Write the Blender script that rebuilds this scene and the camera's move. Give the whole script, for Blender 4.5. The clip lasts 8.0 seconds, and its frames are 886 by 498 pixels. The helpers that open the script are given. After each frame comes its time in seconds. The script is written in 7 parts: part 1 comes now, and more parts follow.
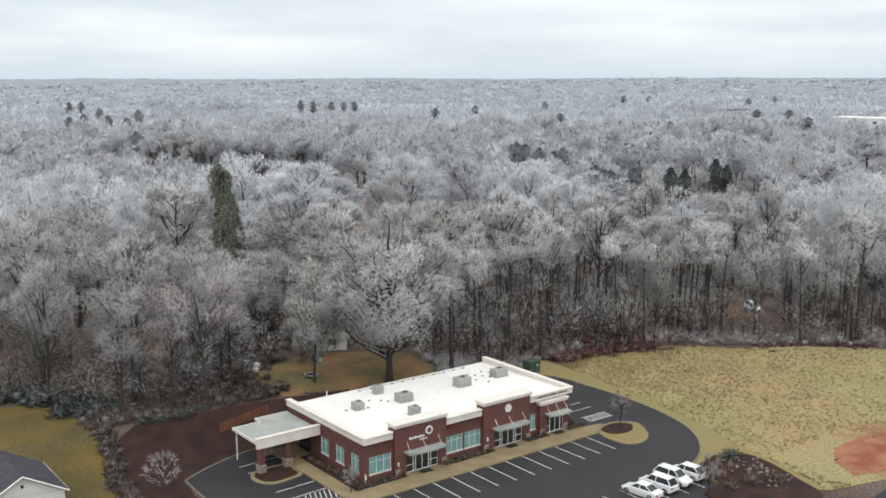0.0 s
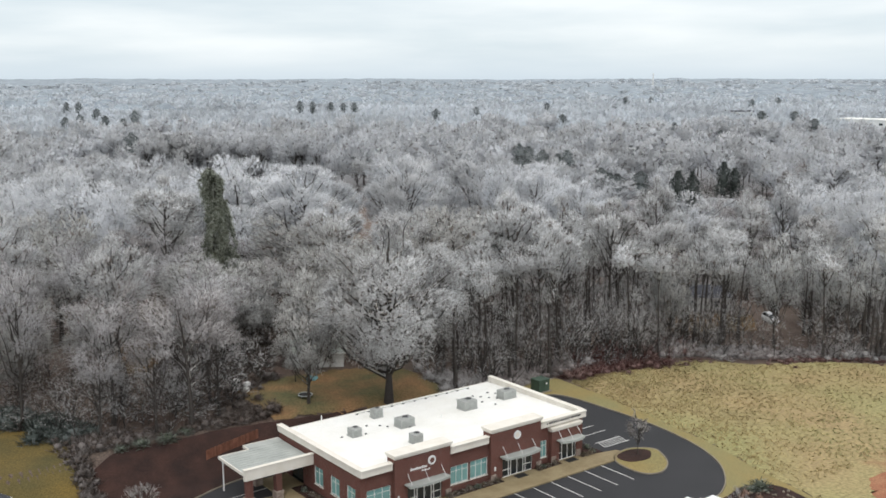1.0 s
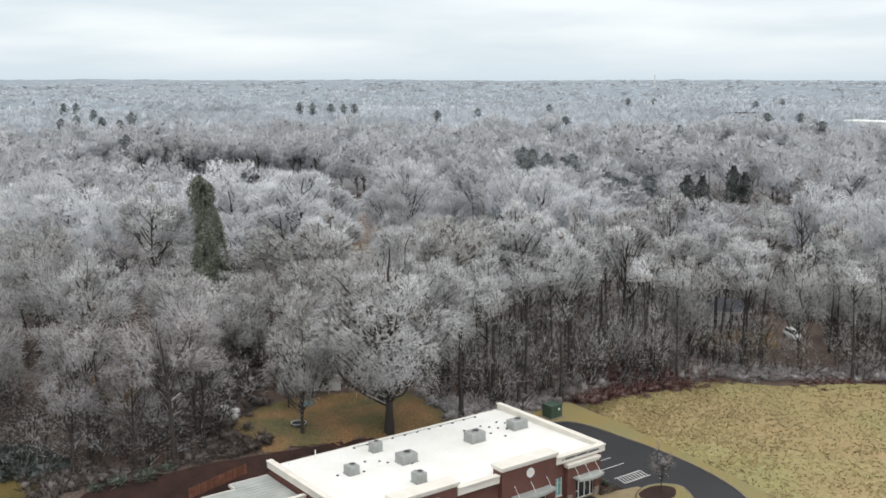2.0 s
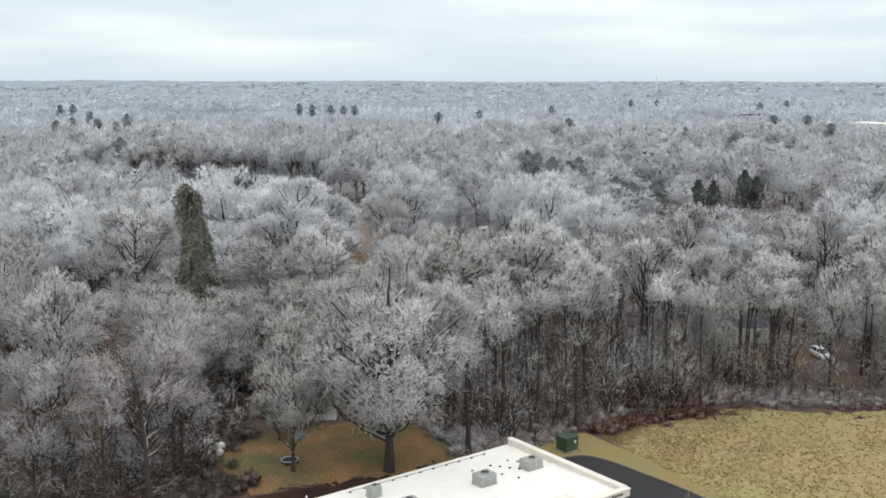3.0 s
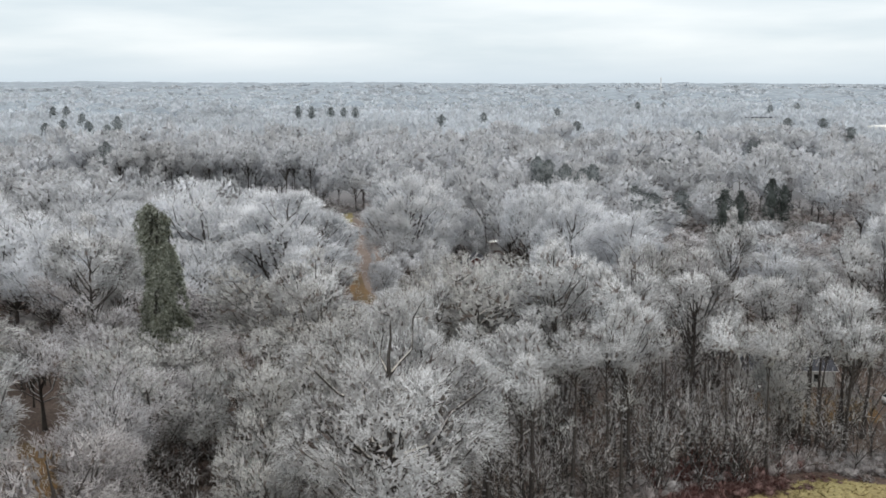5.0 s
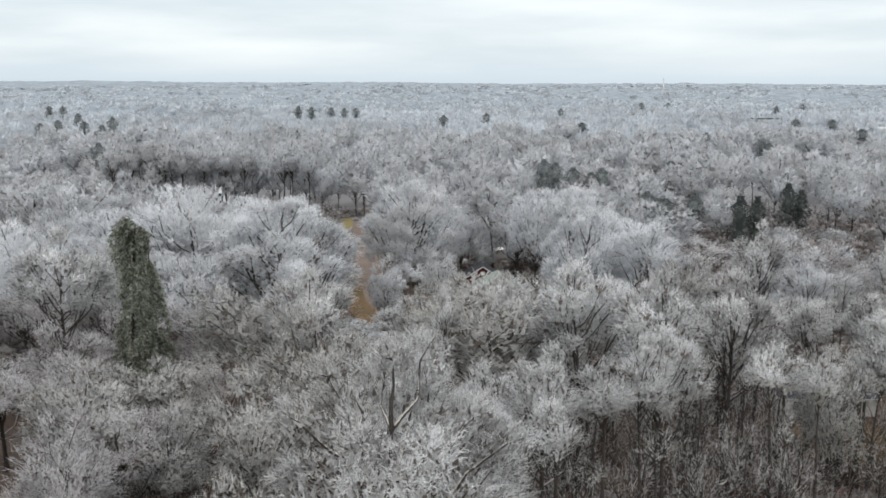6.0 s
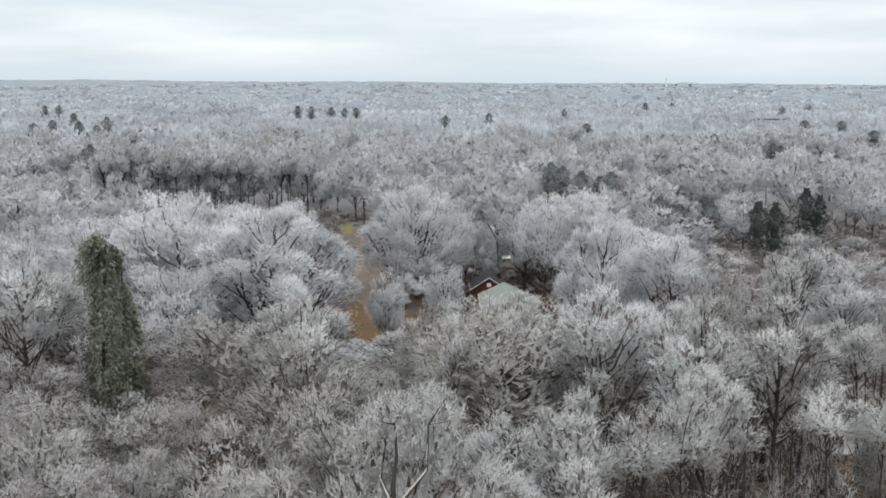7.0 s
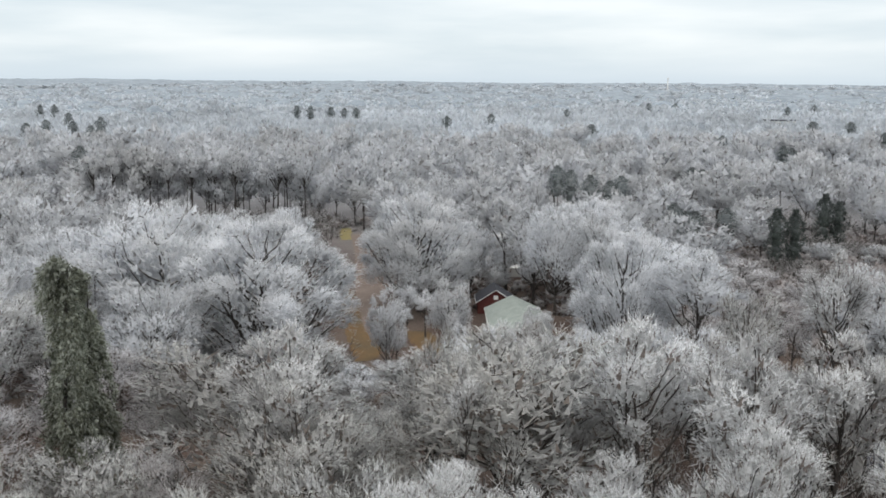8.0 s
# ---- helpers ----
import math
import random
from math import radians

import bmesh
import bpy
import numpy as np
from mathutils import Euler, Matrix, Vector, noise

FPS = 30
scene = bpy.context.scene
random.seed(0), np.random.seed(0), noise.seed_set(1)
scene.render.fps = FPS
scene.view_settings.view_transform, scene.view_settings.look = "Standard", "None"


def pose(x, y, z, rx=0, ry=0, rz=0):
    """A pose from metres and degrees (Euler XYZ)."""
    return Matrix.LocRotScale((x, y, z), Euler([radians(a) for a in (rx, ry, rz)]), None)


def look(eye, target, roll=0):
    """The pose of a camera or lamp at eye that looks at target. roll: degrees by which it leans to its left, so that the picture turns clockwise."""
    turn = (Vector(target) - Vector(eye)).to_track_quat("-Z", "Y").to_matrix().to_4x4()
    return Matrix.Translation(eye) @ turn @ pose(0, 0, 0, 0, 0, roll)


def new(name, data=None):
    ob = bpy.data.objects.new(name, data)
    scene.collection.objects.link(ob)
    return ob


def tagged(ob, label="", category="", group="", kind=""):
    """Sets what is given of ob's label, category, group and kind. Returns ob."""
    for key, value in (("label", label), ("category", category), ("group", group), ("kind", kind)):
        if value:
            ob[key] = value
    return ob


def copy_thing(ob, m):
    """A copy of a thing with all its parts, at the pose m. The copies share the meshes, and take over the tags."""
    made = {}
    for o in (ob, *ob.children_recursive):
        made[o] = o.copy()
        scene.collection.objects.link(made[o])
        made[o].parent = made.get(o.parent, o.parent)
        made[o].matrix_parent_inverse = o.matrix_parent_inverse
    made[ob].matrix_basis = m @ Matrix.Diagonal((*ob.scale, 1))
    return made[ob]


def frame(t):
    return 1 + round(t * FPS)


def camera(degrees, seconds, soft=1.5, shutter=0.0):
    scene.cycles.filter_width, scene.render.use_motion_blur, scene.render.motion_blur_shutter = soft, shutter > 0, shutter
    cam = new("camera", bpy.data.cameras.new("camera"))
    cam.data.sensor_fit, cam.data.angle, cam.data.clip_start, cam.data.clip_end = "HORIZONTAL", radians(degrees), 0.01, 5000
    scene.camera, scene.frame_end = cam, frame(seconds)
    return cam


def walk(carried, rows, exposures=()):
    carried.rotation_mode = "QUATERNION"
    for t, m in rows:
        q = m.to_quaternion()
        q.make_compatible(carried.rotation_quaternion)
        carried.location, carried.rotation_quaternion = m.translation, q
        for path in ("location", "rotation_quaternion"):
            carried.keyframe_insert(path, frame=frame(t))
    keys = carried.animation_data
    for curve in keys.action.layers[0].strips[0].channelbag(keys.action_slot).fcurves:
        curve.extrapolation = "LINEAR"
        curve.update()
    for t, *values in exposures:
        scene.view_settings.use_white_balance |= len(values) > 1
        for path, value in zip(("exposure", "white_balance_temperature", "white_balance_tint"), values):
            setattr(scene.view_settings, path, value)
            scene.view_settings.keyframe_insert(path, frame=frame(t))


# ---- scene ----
# camera: a slow forward flight about 46 m over the ground
cam = camera(47.07, 8.0, soft=1.65)
PATH = [
    (0, (-60.195, -89.704, 46.333), (-1.018, -10.870, 29.502), -0.233),
    (0.5, (-57.494, -85.725, 46.197), (1.686, -6.890, 29.385), -0.185),
    (1, (-54.686, -81.586, 46.186), (4.495, -2.742, 29.415), -0.151),
    (1.5, (-51.755, -77.216, 46.270), (7.409, 1.650, 29.542), -0.123),
    (3, (-41.858, -62.536, 46.360), (17.271, 16.390, 29.797), -0.058),
    (3.5, (-38.251, -57.205, 46.366), (20.851, 21.756, 29.868), -0.057),
    (4, (-34.613, -51.823, 46.404), (24.459, 27.171, 29.958), -0.055),
    (4.5, (-30.998, -46.509, 46.338), (28.058, 32.500, 29.908), -0.041),
    (6, (-20.003, -29.734, 46.469), (38.971, 49.337, 30.042), 0.099),
    (6.5, (-16.203, -24.007, 46.564), (42.749, 55.076, 30.118), 0.140),
    (7, (-12.403, -18.177, 46.661), (46.517, 60.922, 30.177), 0.187),
    (7.5, (-8.588, -12.279, 46.705), (50.327, 66.819, 30.190), 0.244),
    (8, (-4.769, -6.339, 46.719), (54.156, 72.748, 30.195), 0.306),
]
walk(cam, [(t, look(eye, target, roll)) for t, eye, target, roll in PATH])
SKY, ZENITH, SUN, BLADES, MIDBLADES = 1.08, 1.3, 1.0, 4700, 900

# ---- world, sun, exposure ----
world = bpy.data.worlds.new("overcast_sky")
scene.world = world
world.use_nodes = True
wn, wl = world.node_tree.nodes, world.node_tree.links
wn.clear()
w_out = wn.new("ShaderNodeOutputWorld")
w_mix = wn.new("ShaderNodeMixShader")
w_mix.inputs[0].default_value = 0.92
w_sky = wn.new("ShaderNodeTexSky")
w_sky.sky_type = "NISHITA"
w_sky.sun_disc = False
w_sky.sun_elevation, w_sky.sun_rotation = radians(60), radians(216)
w_bg1 = wn.new("ShaderNodeBackground")
w_bg1.inputs[1].default_value = 0.1
w_bg2 = wn.new("ShaderNodeBackground")
w_bg2.inputs[1].default_value = SKY
w_co = wn.new("ShaderNodeTexCoord")
w_map = wn.new("ShaderNodeMapping")
w_map.inputs["Scale"].default_value = (1.3, 1.3, 9.0)
w_no = wn.new("ShaderNodeTexNoise")
w_no.inputs["Scale"].default_value, w_no.inputs["Detail"].default_value = 2.2, 5.0
w_no.inputs["Roughness"].default_value = 0.5
w_ramp = wn.new("ShaderNodeValToRGB")
w_ramp.color_ramp.elements[0].position, w_ramp.color_ramp.elements[0].color = 0.36, (0.70, 0.79, 0.845, 1)
w_ramp.color_ramp.elements[1].position, w_ramp.color_ramp.elements[1].color = 0.62, (0.93, 0.98, 1.0, 1)
# the mist over the horizon is a little greyer than the cloud above
w_sep = wn.new("ShaderNodeSeparateXYZ")
w_band = wn.new("ShaderNodeMapRange")
w_band.interpolation_type = "SMOOTHSTEP"
w_band.inputs["From Min"].default_value, w_band.inputs["From Max"].default_value = -0.012, 0.034
w_hmix = wn.new("ShaderNodeMix")
w_hmix.data_type = "RGBA"
w_hmix.inputs["A"].default_value = (0.64, 0.74, 0.82, 1)
wl.new(w_co.outputs["Generated"], w_map.inputs["Vector"])
wl.new(w_map.outputs["Vector"], w_no.inputs["Vector"])
wl.new(w_no.outputs["Fac"], w_ramp.inputs["Fac"])
wl.new(w_co.outputs["Generated"], w_sep.inputs[0])
wl.new(w_sep.outputs["Z"], w_band.inputs["Value"])
wl.new(w_band.outputs["Result"], w_hmix.inputs["Factor"])
wl.new(w_ramp.outputs["Color"], w_hmix.inputs["B"])
# an overcast sky is brightest overhead
w_top = wn.new("ShaderNodeMapRange")
w_top.inputs["From Min"].default_value, w_top.inputs["From Max"].default_value = 0.12, 1.0
w_top.inputs["To Min"].default_value, w_top.inputs["To Max"].default_value = SKY, SKY * ZENITH
wl.new(w_sep.outputs["Z"], w_top.inputs["Value"])
wl.new(w_top.outputs["Result"], w_bg2.inputs["Strength"])
w_over = wn.new("ShaderNodeMapRange")
w_over.inputs["From Min"].default_value, w_over.inputs["From Max"].default_value = 0.10, 0.40
w_omix = wn.new("ShaderNodeMix")
w_omix.data_type = "RGBA"
w_omix.inputs["B"].default_value = (0.94, 0.95, 0.945, 1)
wl.new(w_sep.outputs["Z"], w_over.inputs["Value"])
wl.new(w_over.outputs["Result"], w_omix.inputs["Factor"])
wl.new(w_hmix.outputs["Result"], w_omix.inputs["A"])
wl.new(w_omix.outputs["Result"], w_bg2.inputs["Color"])
wl.new(w_sky.outputs["Color"], w_bg1.inputs["Color"])
wl.new(w_bg1.outputs[0], w_mix.inputs[1])
wl.new(w_bg2.outputs[0], w_mix.inputs[2])
wl.new(w_mix.outputs[0], w_out.inputs["Surface"])

sun = new("sun", bpy.data.lights.new("sun", "SUN"))
sun.data.energy, sun.data.angle, sun.data.color = SUN, radians(38), (1.0, 0.97, 0.93)
sun.matrix_world = look((-20, -50, 150), (30, 20, 0))


# ---- materials ----
def surface(name, a, b, scale=1.0, fine=20.0, rough=0.85, bump=0.25, metal=0.0, island=0.0, each=0.0, spec=0.3, grit=0.25, stretch=(1, 1, 1), contrast=(0.35, 0.65), where="Object", dist=0.02):
    """Two colours mixed by a broad noise, speckled by a fine one, with relief."""
    m = bpy.data.materials.new(name)
    m.use_nodes = True
    n, k = m.node_tree.nodes, m.node_tree.links
    bsdf = n["Principled BSDF"]
    bsdf.inputs["Metallic"].default_value = metal
    bsdf.inputs["Specular IOR Level"].default_value = spec
    if where == "World":
        co = n.new("ShaderNodeNewGeometry").outputs["Position"]
    else:
        co = n.new("ShaderNodeTexCoord").outputs["Object"]
    mp = n.new("ShaderNodeMapping")
    mp.inputs["Scale"].default_value = stretch
    k.new(co, mp.inputs["Vector"])
    big = n.new("ShaderNodeTexNoise")
    big.inputs["Scale"].default_value, big.inputs["Detail"].default_value = scale, 4
    k.new(mp.outputs["Vector"], big.inputs["Vector"])
    rng = n.new("ShaderNodeMapRange")
    rng.inputs["From Min"].default_value, rng.inputs["From Max"].default_value = contrast
    k.new(big.outputs["Fac"], rng.inputs["Value"])
    mix = n.new("ShaderNodeMix")
    mix.data_type = "RGBA"
    mix.inputs["A"].default_value, mix.inputs["B"].default_value = (*a, 1), (*b, 1)
    k.new(rng.outputs["Result"], mix.inputs["Factor"])
    small = n.new("ShaderNodeTexNoise")
    small.inputs["Scale"].default_value, small.inputs["Detail"].default_value = fine, 3
    k.new(mp.outputs["Vector"], small.inputs["Vector"])
    sp = n.new("ShaderNodeMapRange")
    sp.inputs["From Min"].default_value, sp.inputs["From Max"].default_value = 0.3, 0.7
    sp.inputs["To Min"].default_value, sp.inputs["To Max"].default_value = 1 - grit, 1 + grit
    k.new(small.outputs["Fac"], sp.inputs["Value"])
    value = sp.outputs["Result"]
    for amount, out in ((island, "island"), (each, "each")):
        if amount:
            src = n.new("ShaderNodeNewGeometry").outputs["Random Per Island"] if out == "island" else n.new("ShaderNodeObjectInfo").outputs["Random"]
            mr = n.new("ShaderNodeMapRange")
            mr.inputs["To Min"].default_value, mr.inputs["To Max"].default_value = 1 - amount, 1 + amount
            k.new(src, mr.inputs["Value"])
            mu = n.new("ShaderNodeMath")
            mu.operation = "MULTIPLY"
            k.new(value, mu.inputs[0])
            k.new(mr.outputs["Result"], mu.inputs[1])
            value = mu.outputs[0]
    sc = n.new("ShaderNodeVectorMath")
    sc.operation = "SCALE"
    k.new(mix.outputs["Result"], sc.inputs[0])
    k.new(value, sc.inputs["Scale"])
    k.new(sc.outputs["Vector"], bsdf.inputs["Base Color"])
    rr = n.new("ShaderNodeMapRange")
    rr.inputs["To Min"].default_value, rr.inputs["To Max"].default_value = max(rough - 0.12, 0.02), min(rough + 0.1, 1)
    k.new(big.outputs["Fac"], rr.inputs["Value"])
    k.new(rr.outputs["Result"], bsdf.inputs["Roughness"])
    if bump:
        bp = n.new("ShaderNodeBump")
        bp.inputs["Strength"].default_value, bp.inputs["Distance"].default_value = bump, dist
        k.new(small.outputs["Fac"], bp.inputs["Height"])
        k.new(bp.outputs["Normal"], bsdf.inputs["Normal"])
    return m


def frosted(name, ice, bare, bare_share, upward=0.0, tint=(0.66, 0.62, 0.56), glow_through=0.0, fine=3.2, broad=1.0, weave_low=0.74, weave_high=1.16):
    """Twigs and bark under rime: ice with bare patches; upward > 0 lets the rime lie on the upper side alone."""
    m = bpy.data.materials.new(name)
    m.use_nodes = True
    n, k = m.node_tree.nodes, m.node_tree.links
    bsdf = n["Principled BSDF"]
    bsdf.inputs["Specular IOR Level"].default_value = 0.25
    bsdf.inputs["Roughness"].default_value = 0.7
    geo = n.new("ShaderNodeNewGeometry")
    stand = n.new("ShaderNodeTexNoise")
    stand.inputs["Scale"].default_value, stand.inputs["Detail"].default_value = 0.045 * broad, 3
    k.new(geo.outputs["Position"], stand.inputs["Vector"])
    sr = n.new("ShaderNodeMapRange")
    sr.inputs["From Min"].default_value, sr.inputs["From Max"].default_value = 0.42, 0.68
    k.new(stand.outputs["Fac"], sr.inputs["Value"])
    tone = n.new("ShaderNodeMix")
    tone.data_type = "RGBA"
    tone.inputs["A"].default_value, tone.inputs["B"].default_value = (*ice, 1), (*tint, 1)
    k.new(sr.outputs["Result"], tone.inputs["Factor"])
    share = n.new("ShaderNodeMath")
    if upward:
        grain = n.new("ShaderNodeTexNoise")
        grain.inputs["Scale"].default_value = 3.0
        k.new(geo.outputs["Position"], grain.inputs["Vector"])
        xyz = n.new("ShaderNodeSeparateXYZ")
        k.new(geo.outputs["Normal"], xyz.inputs[0])
        ad = n.new("ShaderNodeMath")
        k.new(xyz.outputs["Z"], ad.inputs[0])
        k.new(grain.outputs["Fac"], ad.inputs[1])
        share.operation = "LESS_THAN"
        k.new(ad.outputs[0], share.inputs[0])
        share.inputs[1].default_value = upward
    else:
        share.operation = "LESS_THAN"
        k.new(geo.outputs["Random Per Island"], share.inputs[0])
        share.inputs[1].default_value = bare_share
    mix = n.new("ShaderNodeMix")
    mix.data_type = "RGBA"
    mix.inputs["B"].default_value = (*bare, 1)
    k.new(share.outputs[0], mix.inputs["Factor"])
    k.new(tone.outputs["Result"], mix.inputs["A"])
    mr = n.new("ShaderNodeMapRange")
    mr.inputs["To Min"].default_value, mr.inputs["To Max"].default_value = 0.92, 1.07
    mul = n.new("ShaderNodeMath")
    mul.operation, mul.inputs[1].default_value = "MULTIPLY", 7.31
    fr = n.new("ShaderNodeMath")
    fr.operation = "FRACT"
    k.new(geo.outputs["Random Per Island"], mul.inputs[0])
    k.new(mul.outputs[0], fr.inputs[0])
    k.new(fr.outputs[0], mr.inputs["Value"])
    # the fine weave of twigs within a spray
    weave = n.new("ShaderNodeTexNoise")
    weave.inputs["Scale"].default_value, weave.inputs["Detail"].default_value, weave.inputs["Roughness"].default_value = fine, 4, 0.7
    weave.inputs["Distortion"].default_value = 0.6
    k.new(geo.outputs["Position"], weave.inputs["Vector"])
    wr = n.new("ShaderNodeMapRange")
    wr.inputs["From Min"].default_value, wr.inputs["From Max"].default_value = 0.33, 0.67
    wr.inputs["To Min"].default_value, wr.inputs["To Max"].default_value = weave_low, weave_high
    k.new(weave.outputs["Fac"], wr.inputs["Value"])
    both = n.new("ShaderNodeMath")
    both.operation = "MULTIPLY"
    k.new(mr.outputs["Result"], both.inputs[0])
    k.new(wr.outputs["Result"], both.inputs[1])
    # no two trees carry the same load of rime
    load = n.new("ShaderNodeMapRange")
    load.inputs["To Min"].default_value, load.inputs["To Max"].default_value = 0.93, 1.08
    k.new(n.new("ShaderNodeObjectInfo").outputs["Random"], load.inputs["Value"])
    patch = n.new("ShaderNodeTexNoise")
    patch.inputs["Scale"].default_value, patch.inputs["Detail"].default_value = 0.11 * broad, 1
    k.new(geo.outputs["Position"], patch.inputs["Vector"])
    pr = n.new("ShaderNodeMapRange")
    pr.inputs["From Min"].default_value, pr.inputs["From Max"].default_value = 0.35, 0.65
    pr.inputs["To Min"].default_value, pr.inputs["To Max"].default_value = 0.86, 1.12
    k.new(patch.outputs["Fac"], pr.inputs["Value"])
    spread_out = n.new("ShaderNodeMath")
    spread_out.operation = "MULTIPLY"
    k.new(load.outputs["Result"], spread_out.inputs[0])
    k.new(pr.outputs["Result"], spread_out.inputs[1])
    total = n.new("ShaderNodeMath")
    total.operation = "MULTIPLY"
    k.new(both.outputs[0], total.inputs[0])
    k.new(spread_out.outputs[0], total.inputs[1])
    both = total
    sc = n.new("ShaderNodeVectorMath")
    sc.operation = "SCALE"
    k.new(mix.outputs["Result"], sc.inputs[0])
    k.new(both.outputs[0], sc.inputs["Scale"])
    k.new(sc.outputs["Vector"], bsdf.inputs["Base Color"])
    if glow_through:
        tl = n.new("ShaderNodeBsdfTranslucent")
        k.new(sc.outputs["Vector"], tl.inputs["Color"])
        mx = n.new("ShaderNodeMixShader")
        mx.inputs[0].default_value = glow_through
        k.new(bsdf.outputs[0], mx.inputs[1])
        k.new(tl.outputs[0], mx.inputs[2])
        k.new(mx.outputs[0], n["Material Output"].inputs["Surface"])
    return m


# inside twigs carry less rime; their darker colours also put in crown shade
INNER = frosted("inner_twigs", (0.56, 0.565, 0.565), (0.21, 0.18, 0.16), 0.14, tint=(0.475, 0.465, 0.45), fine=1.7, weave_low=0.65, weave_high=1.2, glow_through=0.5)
THININNER = frosted("bare_shaded_inner_twigs", (0.55, 0.54, 0.55), (0.21, 0.18, 0.165), 0.11, tint=(0.465, 0.44, 0.435), fine=1.9, weave_low=0.6, weave_high=1.25, glow_through=0.5)
# inside twigs of mid-distance trees, paled and blued for haze in the colour
MIDINNER = frosted("hazed_inner_twigs", (0.68, 0.695, 0.725), (0.32, 0.31, 0.31), 0.05, tint=(0.595, 0.60, 0.61), fine=1.3, weave_low=0.78, weave_high=1.12, glow_through=0.5)
# haze over the far woods is put into this bluish colour
FARINNER = frosted("hazed_far_inner_twigs", (0.68, 0.715, 0.755), (0.5, 0.5, 0.5), 0.0, tint=(0.57, 0.60, 0.635), glow_through=0.5, fine=0.05, broad=0.1, weave_low=0.9, weave_high=1.06)
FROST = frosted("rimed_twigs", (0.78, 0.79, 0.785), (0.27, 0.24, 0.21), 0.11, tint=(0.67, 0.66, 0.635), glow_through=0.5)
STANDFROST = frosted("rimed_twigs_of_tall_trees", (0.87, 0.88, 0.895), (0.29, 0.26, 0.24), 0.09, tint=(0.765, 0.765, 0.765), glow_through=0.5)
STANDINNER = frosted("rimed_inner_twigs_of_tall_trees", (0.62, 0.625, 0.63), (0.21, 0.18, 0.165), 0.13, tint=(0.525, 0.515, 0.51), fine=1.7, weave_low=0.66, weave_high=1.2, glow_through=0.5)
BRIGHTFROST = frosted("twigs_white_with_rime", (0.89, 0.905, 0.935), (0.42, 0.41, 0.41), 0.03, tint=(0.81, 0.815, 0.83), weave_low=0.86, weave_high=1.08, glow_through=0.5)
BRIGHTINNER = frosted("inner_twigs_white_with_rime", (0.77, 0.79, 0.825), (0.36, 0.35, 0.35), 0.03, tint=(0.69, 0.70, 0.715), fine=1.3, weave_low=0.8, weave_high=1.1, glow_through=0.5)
# mid-distance twigs: the colour itself is whitened and blued to look hazy
MIDHAZED = frosted("hazed_rimed_twigs", (0.84, 0.86, 0.89), (0.38, 0.37, 0.37), 0.05, tint=(0.745, 0.745, 0.755), weave_low=0.82, weave_high=1.1, glow_through=0.5)
# canopy and far woods: blue-grey of distance haze mixed into the colours
CANOPY = frosted("hazed_canopy", (0.275, 0.318, 0.36), (0.30, 0.32, 0.34), 0.0, tint=(0.225, 0.262, 0.30), fine=0.08, broad=0.25, weave_low=0.8, weave_high=1.15)
FARHAZED = frosted("hazed_rimed_woods", (0.70, 0.735, 0.775), (0.55, 0.56, 0.58), 0.02, tint=(0.59, 0.62, 0.655), glow_through=0.5, fine=0.05, broad=0.1)
THINFROST = frosted("lightly_rimed_twigs", (0.76, 0.755, 0.78), (0.21, 0.18, 0.17), 0.2, tint=(0.63, 0.605, 0.605), glow_through=0.5)
BARK = frosted("rimed_bark", (0.47, 0.47, 0.475), (0.066, 0.058, 0.053), 0.5, upward=1.05)
BRAMBLE = frosted("red_brambles", (0.25, 0.15, 0.14), (0.09, 0.038, 0.033), 0.4, tint=(0.30, 0.21, 0.19), glow_through=0.3)
PLANT = frosted("garden_shrub_twigs", (0.30, 0.27, 0.24), (0.10, 0.075, 0.05), 0.45, tint=(0.22, 0.18, 0.12))
PINKGRASS = frosted("ornamental_grass", (0.42, 0.29, 0.22), (0.26, 0.16, 0.12), 0.4, tint=(0.40, 0.26, 0.20))
TUSSOCK = frosted("dry_tussock", (0.52, 0.42, 0.235), (0.39, 0.31, 0.16), 0.3, tint=(0.41, 0.39, 0.20), glow_through=0.5)
BLUE = surface("blue_plastic_sheet", (0.16, 0.34, 0.38), (0.24, 0.44, 0.48), 2.0, 9.0, 0.5, 0.2)
BRUSH = frosted("rimed_brush", (0.235, 0.21, 0.20), (0.11, 0.085, 0.073), 0.38, tint=(0.165, 0.132, 0.115), glow_through=0.3)
PALEBRUSH = frosted("thickly_rimed_brush", (0.56, 0.545, 0.545), (0.24, 0.20, 0.185), 0.2, tint=(0.45, 0.40, 0.39), glow_through=0.45)
SAPLING = frosted("rimed_saplings", (0.62, 0.61, 0.61), (0.18, 0.15, 0.135), 0.15, tint=(0.50, 0.475, 0.465), glow_through=0.5)
# needles of the pines, greyed in the colour to stand in for haze
GREEN = frosted("hazed_evergreen_needles", (0.36, 0.39, 0.40), (0.16, 0.18, 0.18), 0.45, tint=(0.42, 0.445, 0.45), glow_through=0.4)
DEEPGREEN = frosted("dark_cedar_needles", (0.15, 0.17, 0.165), (0.065, 0.08, 0.072), 0.5, tint=(0.20, 0.22, 0.21), glow_through=0.2)
IVY = frosted("ivy_and_needles", (0.50, 0.525, 0.465), (0.195, 0.205, 0.155), 0.45, tint=(0.35, 0.37, 0.305), glow_through=0.5)
JUNIPER = frosted("grey_green_juniper", (0.27, 0.30, 0.265), (0.10, 0.115, 0.085), 0.45, tint=(0.19, 0.21, 0.17), glow_through=0.3)
LITTER = surface("leaf_litter", (0.080, 0.054, 0.044), (0.128, 0.10, 0.083), 0.12, 4.0, 0.95, 0.6, where="World", grit=0.5, dist=0.1)
